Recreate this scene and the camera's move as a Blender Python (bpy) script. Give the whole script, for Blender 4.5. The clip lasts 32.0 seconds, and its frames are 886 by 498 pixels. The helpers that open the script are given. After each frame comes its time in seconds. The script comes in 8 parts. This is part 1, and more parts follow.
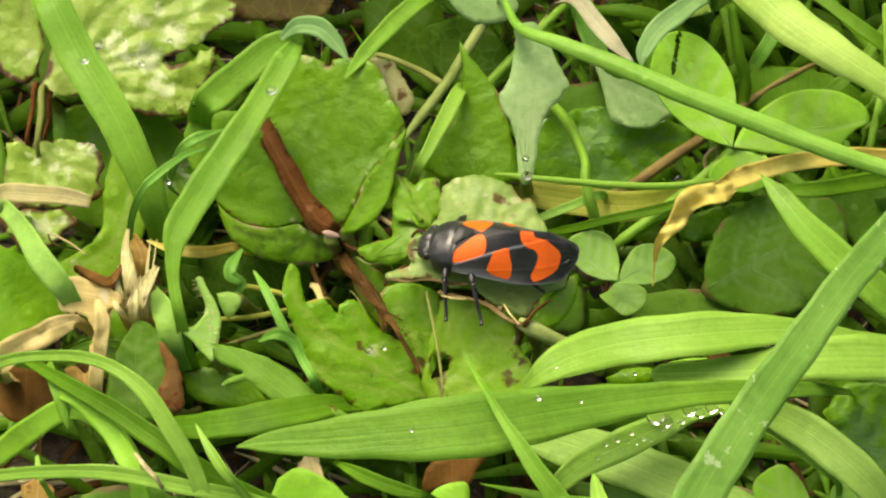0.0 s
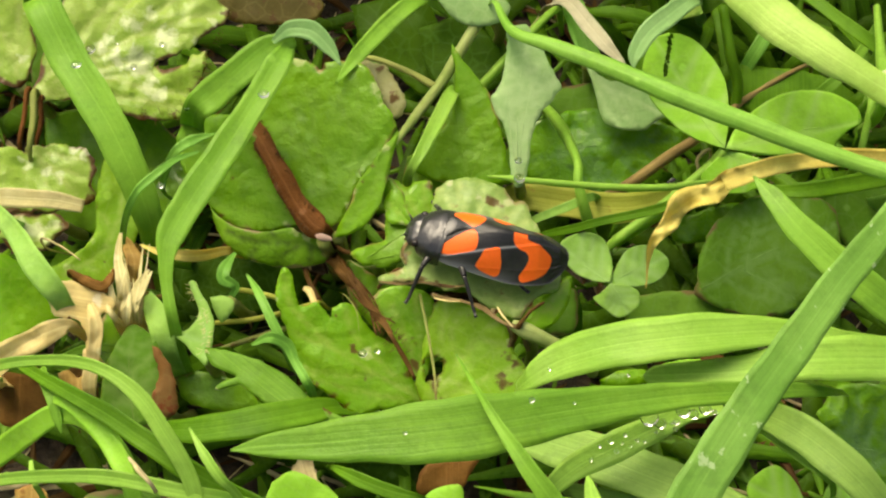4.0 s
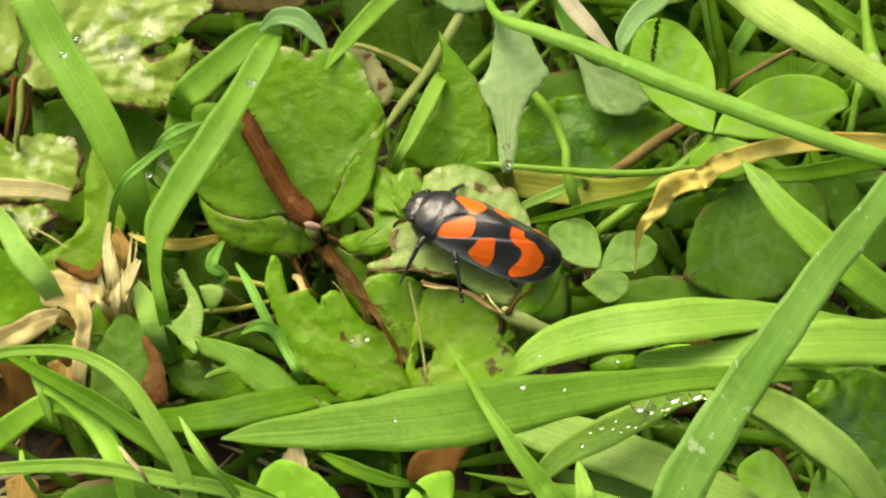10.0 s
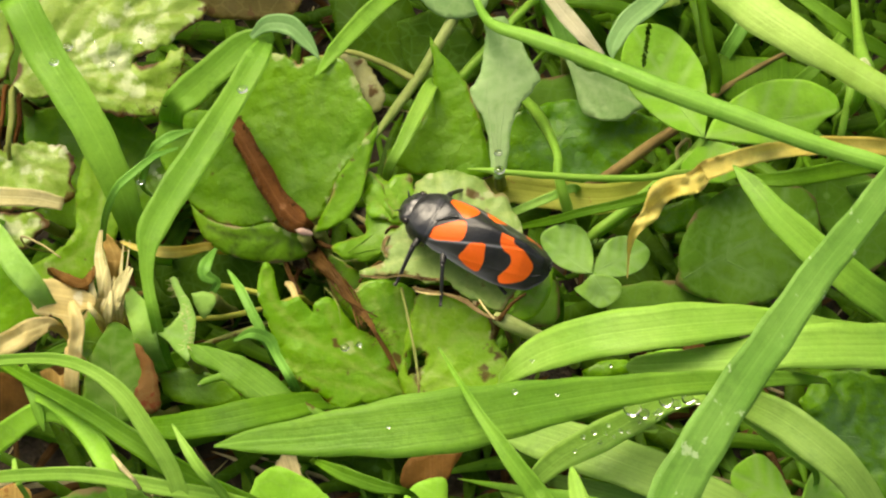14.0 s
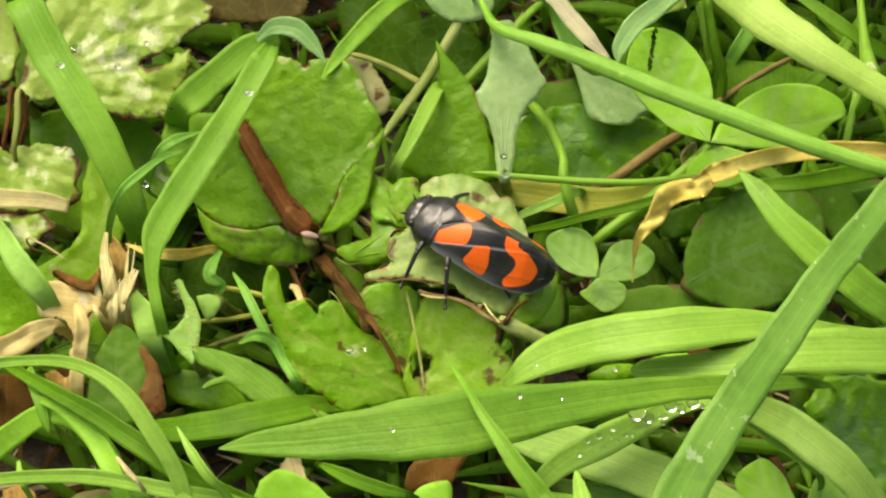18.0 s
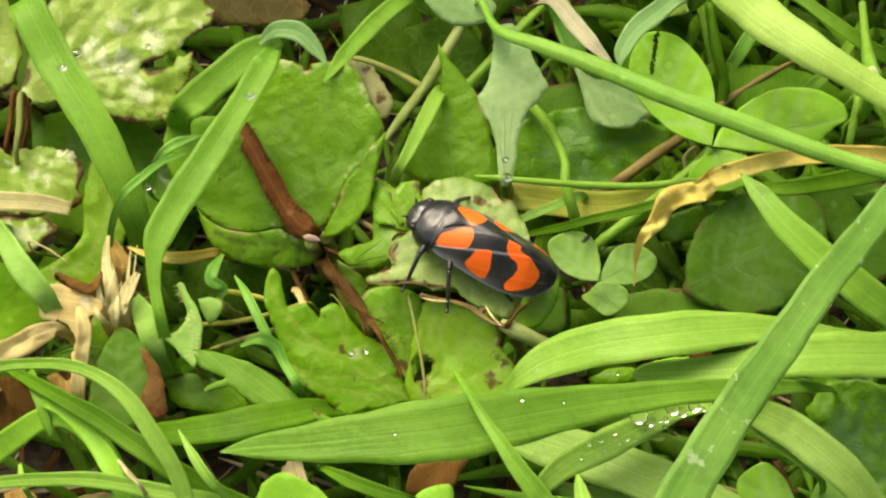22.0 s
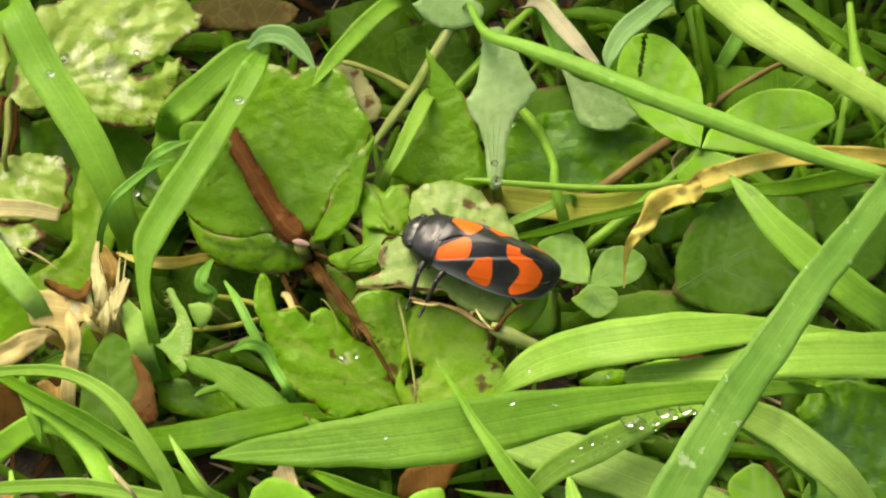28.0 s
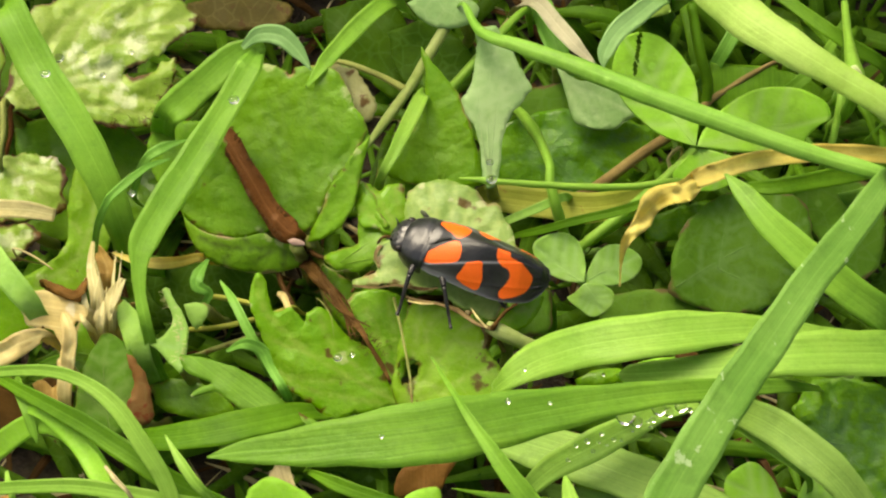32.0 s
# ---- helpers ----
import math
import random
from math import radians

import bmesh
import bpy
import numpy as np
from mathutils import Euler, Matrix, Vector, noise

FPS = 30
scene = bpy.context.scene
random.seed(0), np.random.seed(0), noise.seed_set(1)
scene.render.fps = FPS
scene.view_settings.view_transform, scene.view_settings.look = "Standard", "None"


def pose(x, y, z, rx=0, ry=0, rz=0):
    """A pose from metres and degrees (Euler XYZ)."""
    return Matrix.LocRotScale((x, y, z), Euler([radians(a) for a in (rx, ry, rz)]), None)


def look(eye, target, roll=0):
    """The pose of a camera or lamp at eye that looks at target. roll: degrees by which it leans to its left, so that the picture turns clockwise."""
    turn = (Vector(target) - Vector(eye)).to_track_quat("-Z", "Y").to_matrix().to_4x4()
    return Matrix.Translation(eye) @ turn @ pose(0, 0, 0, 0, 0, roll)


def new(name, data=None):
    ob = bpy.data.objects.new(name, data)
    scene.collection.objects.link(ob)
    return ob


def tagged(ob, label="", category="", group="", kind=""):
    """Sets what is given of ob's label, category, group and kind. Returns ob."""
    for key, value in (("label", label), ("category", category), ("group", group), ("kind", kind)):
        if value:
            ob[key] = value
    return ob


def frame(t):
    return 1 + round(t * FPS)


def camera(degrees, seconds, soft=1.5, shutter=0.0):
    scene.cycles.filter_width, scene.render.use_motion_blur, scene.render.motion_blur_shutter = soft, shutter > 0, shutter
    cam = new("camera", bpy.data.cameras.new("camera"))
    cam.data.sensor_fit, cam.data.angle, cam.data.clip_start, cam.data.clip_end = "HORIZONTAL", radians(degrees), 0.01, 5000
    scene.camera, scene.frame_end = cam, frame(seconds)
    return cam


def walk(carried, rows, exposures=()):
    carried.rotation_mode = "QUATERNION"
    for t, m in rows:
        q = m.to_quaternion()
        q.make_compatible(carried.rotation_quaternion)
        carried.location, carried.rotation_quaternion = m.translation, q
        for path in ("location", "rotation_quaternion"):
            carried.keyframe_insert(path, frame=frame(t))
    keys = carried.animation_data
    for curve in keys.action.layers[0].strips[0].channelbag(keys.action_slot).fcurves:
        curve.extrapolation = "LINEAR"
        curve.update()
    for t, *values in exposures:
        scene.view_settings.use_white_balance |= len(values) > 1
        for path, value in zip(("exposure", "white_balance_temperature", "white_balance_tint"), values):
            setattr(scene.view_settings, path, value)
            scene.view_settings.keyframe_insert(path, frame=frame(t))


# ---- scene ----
from mathutils import geometry

cam = camera(24, 32.0, soft=2.2, shutter=0.12)
EYE = (0.00000, -0.07475, 0.12175)
# seconds, and where on the level 15 mm above the soil the camera looks
AIMS = [
    (0, -0.001085, 0.000727), (0.5, -0.000758, 0.000597), (1, -0.000920, 0.000462), (1.5, -0.000977, 0.000333), (2, -0.000974, 0.000462), (2.5, -0.001084, 0.000597),
    (3, -0.000709, 0.000662), (3.5, -0.000653, 0.000862), (5.5, -0.000490, 0.000996), (6, -0.000379, 0.000862), (6.5, -0.000380, 0.000996), (7, -0.000273, 0.000996),
    (7.5, -0.000273, 0.000996), (8, -0.000273, 0.001062), (8.5, -0.000432, 0.000333), (9, -0.000053, -0.000198), (9.5, -0.000109, -0.000134), (10, 0.000053, -0.000065),
    (10.5, 0.000053, 0.000134), (11, -0.000269, 0.000129), (11.5, -0.000272, 0.000000), (12, -0.000215, -0.000065), (12.5, -0.000053, 0.000000), (13, 0.000000, 0.000000),
    (13.5, 0.000325, 0.000065), (14, 0.000542, 0.000398), (14.5, 0.000216, 0.000328), (16.5, 0.000053, 0.000527), (17, 0.000110, 0.000597), (17.5, 0.000110, 0.000527),
    (18, 0.000216, 0.000662), (18.5, 0.000269, 0.000727), (19, 0.000057, 0.000662), (19.5, 0.000053, 0.000796), (20, 0.000216, 0.000862), (20.5, 0.000163, 0.000727),
    (21, 0.000273, 0.000927), (21.5, 0.000053, 0.000866), (22, 0.000106, 0.000927), (22.5, 0.000163, 0.000996), (23, 0.000490, 0.001062), (23.5, 0.000273, 0.000927),
    (24, 0.000436, 0.000996), (24.5, 0.000326, 0.000927), (25, 0.000326, 0.000996), (25.5, 0.000436, 0.000996), (27.5, 0.000923, 0.001192), (28, 0.000760, 0.001197),
    (28.5, 0.000870, 0.001192), (29, 0.000977, 0.001197), (29.5, 0.000870, 0.001197), (30, 0.001144, 0.001262), (30.5, 0.001087, 0.001262), (31, 0.001144, 0.001197),
    (31.5, 0.000817, 0.001262), (32, 0.001033, 0.001127),
]
walk(cam, [(t, look(EYE, (x, y, 0.015))) for t, x, y in AIMS], exposures=[(0.0, 0.85, 7650, 1), (32.0, 0.85, 7650, 1)])

# a bright overcast sky with a veiled sun high to one side
world = bpy.data.worlds.new("overcast_sky")
scene.world = world
world.use_nodes = True
wn = world.node_tree
sky = wn.nodes.new("ShaderNodeTexSky")
sky.sky_type, sky.sun_disc = "NISHITA", False
sky.sun_elevation, sky.sun_rotation = radians(62), radians(-40)
sky.air_density, sky.dust_density, sky.ozone_density = 0.6, 8.0, 0.3
wn.nodes["Background"].inputs["Strength"].default_value = 0.15
wn.links.new(sky.outputs[0], wn.nodes["Background"].inputs["Color"])
sun = new("sun", bpy.data.lights.new("sun", "SUN"))
sun.data.energy, sun.data.angle, sun.data.color = 0.9, radians(45), (1.0, 0.96, 0.88)
sun.matrix_world = look((-0.30, 0.36, 0.88), (0, 0, 0))


MM = 0.001


# ---------------------------------------------------------------- materials
def nodes_of(name):
    m = bpy.data.materials.new(name)
    m.use_nodes = True
    nt = m.node_tree
    nt.nodes.clear()
    return m, nt


def add(nt, kind, **values):
    n = nt.nodes.new(kind)
    for key, value in values.items():
        if key in n.inputs:
            n.inputs[key].default_value = value
    return n


def noise_tex(nt, coord, scale, detail=3.0, rough=0.55):
    n = add(nt, "ShaderNodeTexNoise", Scale=scale, Detail=detail, Roughness=rough)
    nt.links.new(coord, n.inputs["Vector"])
    return n.outputs["Fac"]


def math_node(nt, op, a, b, clamp=False):
    n = nt.nodes.new("ShaderNodeMath")
    n.operation, n.use_clamp = op, clamp
    for k, v in enumerate((a, b)):
        if isinstance(v, (int, float)):
            n.inputs[k].default_value = v
        else:
            nt.links.new(v, n.inputs[k])
    return n.outputs[0]


def span(nt, value, lo, hi, to_lo=0.0, to_hi=1.0):
    n = nt.nodes.new("ShaderNodeMapRange")
    n.clamp = True
    n.interpolation_type = "SMOOTHSTEP"
    nt.links.new(value, n.inputs["Value"])
    for key, v in (("From Min", lo), ("From Max", hi), ("To Min", to_lo), ("To Max", to_hi)):
        n.inputs[key].default_value = v
    return n.outputs["Result"]


def blend(nt, fac, a, b, mode="MIX"):
    n = nt.nodes.new("ShaderNodeMix")
    n.data_type, n.blend_type = "RGBA", mode
    for key, v in ((0, fac), (6, a), (7, b)):
        if isinstance(v, tuple):
            n.inputs[key].default_value = (*v, 1)
        elif isinstance(v, (int, float)):
            n.inputs[key].default_value = v
        else:
            nt.links.new(v, n.inputs[key])
    return n.outputs[2]


def plant_mat(name, dark, light, rough=0.42, through_light=0.35, stripes=0.0, edge=None, vein=None,
              blotch=None, spots=0.0, relief=0.00012, relief_scale=900.0, wet=0.0, edge_from=0.93, blotch_scale=330.0,
              marked=False, bleach_and_shine=(0.52, 0.58, 0.26), spec=0.24):
    """Living or dead leaf tissue: two tones, fine grain, ribs along a blade, pale veins, worn rims and blotches."""
    m, nt = nodes_of(name)
    tc = nt.nodes.new("ShaderNodeTexCoord")
    obj = tc.outputs["Object"]
    info = nt.nodes.new("ShaderNodeObjectInfo")
    big = noise_tex(nt, obj, 160.0, 2.0)
    fine = noise_tex(nt, obj, 1400.0, 4.0)
    tone = math_node(nt, "ADD", math_node(nt, "MULTIPLY", span(nt, big, 0.32, 0.68), 0.62),
                     math_node(nt, "MULTIPLY", fine, 0.45))
    shift = math_node(nt, "MULTIPLY", math_node(nt, "SUBTRACT", info.outputs["Random"], 0.5), 0.3)
    tone = math_node(nt, "ADD", tone, shift, True)
    col = blend(nt, tone, dark, light)
    cells = noise_tex(nt, obj, 480.0, 5.0, 0.7)
    col = blend(nt, span(nt, cells, 0.50, 0.72, 0.0, 0.45), col, tuple(c * 0.62 for c in dark))
    col = blend(nt, span(nt, cells, 0.46, 0.28, 0.0, 0.40), col, tuple(min(1.0, c * 1.18 + 0.012) for c in light))
    ageing = span(nt, noise_tex(nt, obj, 230.0, 4.0, 0.65), 0.50, 0.72, 0.0, 0.2 if marked else 0.1)
    col = blend(nt, ageing, col, (min(1, light[0] * 1.15), light[1] * 0.98, light[2] * 0.6))
    dots = add(nt, "ShaderNodeTexVoronoi", Scale=520.0)
    nt.links.new(obj, dots.inputs["Vector"])
    rare = nt.nodes.new("ShaderNodeSeparateColor")
    nt.links.new(dots.outputs["Color"], rare.inputs[0])
    fleck = math_node(nt, "MULTIPLY", span(nt, dots.outputs["Distance"], 0.10, 0.20, 1.0, 0.0), span(nt, rare.outputs[0], 0.86, 0.90))
    col = blend(nt, math_node(nt, "MULTIPLY", fleck, 0.5), col, tuple(min(1.0, c * 1.3 + 0.05) for c in light))
    speck = noise_tex(nt, obj, 4200.0, 4.0, 0.7)
    col = blend(nt, span(nt, speck, 0.52, 0.70, 0.0, 0.13), col, tuple(c * 0.6 for c in dark))
    col = blend(nt, span(nt, speck, 0.46, 0.30, 0.0, 0.12), col, tuple(min(1.0, c * 1.25 + 0.01) for c in light))
    height = math_node(nt, "ADD", fine, math_node(nt, "MULTIPLY", speck, 0.12))
    if stripes:
        uv = nt.nodes.new("ShaderNodeSeparateXYZ")
        nt.links.new(tc.outputs["UV"], uv.inputs[0])
        lay = nt.nodes.new("ShaderNodeCombineXYZ")
        nt.links.new(math_node(nt, "MULTIPLY", uv.outputs["X"], 0.10), lay.inputs[0])
        nt.links.new(math_node(nt, "MULTIPLY", uv.outputs["Y"], 7.0), lay.inputs[1])
        nt.links.new(info.outputs["Random"], lay.inputs[2])
        streak = noise_tex(nt, lay.outputs[0], 1.0, 3.0, 0.6)
        ribs = span(nt, streak, 0.3, 0.7, -1.0, 1.0)
        fac = math_node(nt, "MULTIPLY", math_node(nt, "ADD", math_node(nt, "MULTIPLY", ribs, 0.5), 0.5), stripes * 0.9)
        col = blend(nt, fac, col, tuple(min(1, c * 0.72 + 0.004) for c in dark))
        height = math_node(nt, "ADD", math_node(nt, "MULTIPLY", ribs, 0.08), height)
        swing = math_node(nt, "ADD", math_node(nt, "MULTIPLY", uv.outputs["Y"], 17.0), math_node(nt, "MULTIPLY", streak, 5.0))
        nerve = span(nt, math_node(nt, "SINE", swing, 0.0), 0.1, 0.95)
        col = blend(nt, math_node(nt, "MULTIPLY", nerve, stripes * 0.20), col, tuple(c * 0.66 for c in dark))
        height = math_node(nt, "SUBTRACT", height, math_node(nt, "MULTIPLY", nerve, 0.10))
        keel = span(nt, math_node(nt, "ABSOLUTE", uv.outputs["Y"], 0.0), 0.0, 0.10, 0.18, 0.0)
        col = blend(nt, keel, col, tuple(min(1, c * 1.35 + 0.02) for c in light))
    if vein:
        at = nt.nodes.new("ShaderNodeAttribute")
        at.attribute_name = "vein"
        col = blend(nt, math_node(nt, "MULTIPLY", at.outputs["Fac"], 0.75), col, vein)
        vor = add(nt, "ShaderNodeTexVoronoi", Scale=820.0)
        vor.feature = "DISTANCE_TO_EDGE"
        nt.links.new(obj, vor.inputs["Vector"])
        net = span(nt, vor.outputs["Distance"], 0.0, 0.09, 1.0, 0.0)
        col = blend(nt, math_node(nt, "MULTIPLY", net, 0.17), col, vein)
    if blotch:
        b = span(nt, noise_tex(nt, obj, blotch_scale, 4.0, 0.65), 0.64 - 0.1 * spots, 0.70 - 0.1 * spots)
        col = blend(nt, math_node(nt, "MULTIPLY", b, 0.8), col, blotch)
    if edge:
        at = nt.nodes.new("ShaderNodeAttribute")
        at.attribute_name = "rim"
        worn = math_node(nt, "ADD", at.outputs["Fac"], math_node(nt, "MULTIPLY", math_node(nt, "SUBTRACT", noise_tex(nt, obj, 420.0, 4.0), 0.5), 0.55))
        col = blend(nt, span(nt, worn, edge_from, edge_from + 0.1), col, edge)
    if marked:
        ragged = math_node(nt, "MULTIPLY", math_node(nt, "SUBTRACT", noise_tex(nt, obj, 1100.0, 5.0, 0.7), 0.5), 2.4)
        # pale: bleached tissue, and on crinkled leaves wet shine put into the colour
        for key, tint, most in (("pale", bleach_and_shine, 0.6), ("stain", (0.100, 0.044, 0.006), 0.9)):
            at = nt.nodes.new("ShaderNodeAttribute")
            at.attribute_name = key
            worn = math_node(nt, "ADD", at.outputs["Fac"], ragged)
            worn = math_node(nt, "MULTIPLY", span(nt, worn, 0.25, 0.95, 0.0, most), span(nt, at.outputs["Fac"], 0.02, 0.5))
            col = blend(nt, worn, col, tint)
    bump = add(nt, "ShaderNodeBump", Strength=0.55, Distance=relief)
    h2 = math_node(nt, "ADD", height, math_node(nt, "MULTIPLY", noise_tex(nt, obj, relief_scale, 3.0), 1.2))
    nt.links.new(h2, bump.inputs["Height"])
    bsdf = add(nt, "ShaderNodeBsdfPrincipled", Roughness=rough)
    bsdf.inputs["Specular IOR Level"].default_value = spec
    if wet:
        nt.links.new(span(nt, noise_tex(nt, obj, 300.0, 3.0), 0.46, 0.62, wet * 0.3, wet), bsdf.inputs["Coat Weight"])
    bsdf.inputs["Coat Roughness"].default_value = 0.12
    nt.links.new(col, bsdf.inputs["Base Color"])
    nt.links.new(bump.outputs[0], bsdf.inputs["Normal"])
    gloss = span(nt, noise_tex(nt, obj, 260.0, 3.0), 0.3, 0.7, rough - 0.1, rough + 0.15)
    nt.links.new(gloss, bsdf.inputs["Roughness"])
    trans = nt.nodes.new("ShaderNodeBsdfTranslucent")
    warm = blend(nt, 0.5, col, (1.0, 0.95, 0.45), "MULTIPLY")
    nt.links.new(warm, trans.inputs["Color"])
    mix = add(nt, "ShaderNodeMixShader", Fac=through_light)
    nt.links.new(bsdf.outputs[0], mix.inputs[1])
    nt.links.new(trans.outputs[0], mix.inputs[2])
    out = nt.nodes.new("ShaderNodeOutputMaterial")
    nt.links.new(mix.outputs[0], out.inputs[0])
    return m


def shell_mat(name, base, paint=None, rough=0.38, grain=0.00003, metal=0.0, dents=0.0, coat=0.0):
    """Insect shell: dark and finely pitted, with the bright paint of the spots where the wing carries it."""
    m, nt = nodes_of(name)
    tc = nt.nodes.new("ShaderNodeTexCoord")
    obj = tc.outputs["Object"]
    fine = noise_tex(nt, obj, 5200.0, 3.0)
    wide = noise_tex(nt, obj, 700.0, 3.0)
    col = blend(nt, span(nt, wide, 0.35, 0.7), base, tuple(c * 1.9 + 0.004 for c in base))
    if paint:
        # the reflective sheen of wing border and seam is mixed in as grey
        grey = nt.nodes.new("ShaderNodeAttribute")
        grey.attribute_name = "painted_sheen"
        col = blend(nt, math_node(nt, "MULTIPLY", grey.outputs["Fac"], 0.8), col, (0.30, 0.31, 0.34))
        at = nt.nodes.new("ShaderNodeAttribute")
        at.attribute_name = "spot"
        ragged = math_node(nt, "ADD", at.outputs["Fac"], math_node(nt, "MULTIPLY", math_node(nt, "SUBTRACT", wide, 0.5), 0.04))
        tint = blend(nt, fine, paint, tuple(min(1, c * 1.15) for c in paint))
        col = blend(nt, span(nt, ragged, -0.008, 0.008), col, tint)
    bump = add(nt, "ShaderNodeBump", Strength=0.6, Distance=grain)
    nt.links.new(fine, bump.inputs["Height"])
    if dents:
        dip = add(nt, "ShaderNodeBump", Strength=0.8, Distance=dents)
        nt.links.new(noise_tex(nt, obj, 480.0, 2.0), dip.inputs["Height"])
        nt.links.new(dip.outputs[0], bump.inputs["Normal"])
    bsdf = add(nt, "ShaderNodeBsdfPrincipled", Roughness=rough, Metallic=metal)
    bsdf.inputs["Coat Weight"].default_value = coat
    bsdf.inputs["Coat Roughness"].default_value = 0.16
    nt.links.new(col, bsdf.inputs["Base Color"])
    nt.links.new(bump.outputs[0], bsdf.inputs["Normal"])
    out = nt.nodes.new("ShaderNodeOutputMaterial")
    nt.links.new(bsdf.outputs[0], out.inputs[0])
    return m


def water_mat():
    m, nt = nodes_of("water")
    g = add(nt, "ShaderNodeBsdfPrincipled", Roughness=0.02, IOR=1.33)
    g.inputs["Transmission Weight"].default_value = 1.0
    out = nt.nodes.new("ShaderNodeOutputMaterial")
    nt.links.new(g.outputs[0], out.inputs[0])
    return m


def soil_mat():
    m, nt = nodes_of("soil")
    tc = nt.nodes.new("ShaderNodeTexCoord")
    obj = tc.outputs["Object"]
    a, b = noise_tex(nt, obj, 130.0, 5.0), noise_tex(nt, obj, 900.0, 5.0, 0.7)
    col = blend(nt, span(nt, b, 0.3, 0.75), (0.022, 0.016, 0.009), (0.085, 0.056, 0.030))
    col = blend(nt, span(nt, a, 0.5, 0.7), col, (0.03, 0.035, 0.012))
    # turf closes over the soil away from the spot
    far = nt.nodes.new("ShaderNodeVectorMath")
    far.operation = "LENGTH"
    nt.links.new(obj, far.inputs[0])
    turf = blend(nt, b, (0.035, 0.085, 0.012), (0.10, 0.20, 0.03))
    col = blend(nt, span(nt, far.outputs["Value"], 0.15, 0.24), col, turf)
    bump = add(nt, "ShaderNodeBump", Strength=0.9, Distance=0.0012)
    nt.links.new(b, bump.inputs["Height"])
    bsdf = add(nt, "ShaderNodeBsdfPrincipled", Roughness=0.85)
    nt.links.new(col, bsdf.inputs["Base Color"])
    nt.links.new(bump.outputs[0], bsdf.inputs["Normal"])
    out = nt.nodes.new("ShaderNodeOutputMaterial")
    nt.links.new(bsdf.outputs[0], out.inputs[0])
    return m


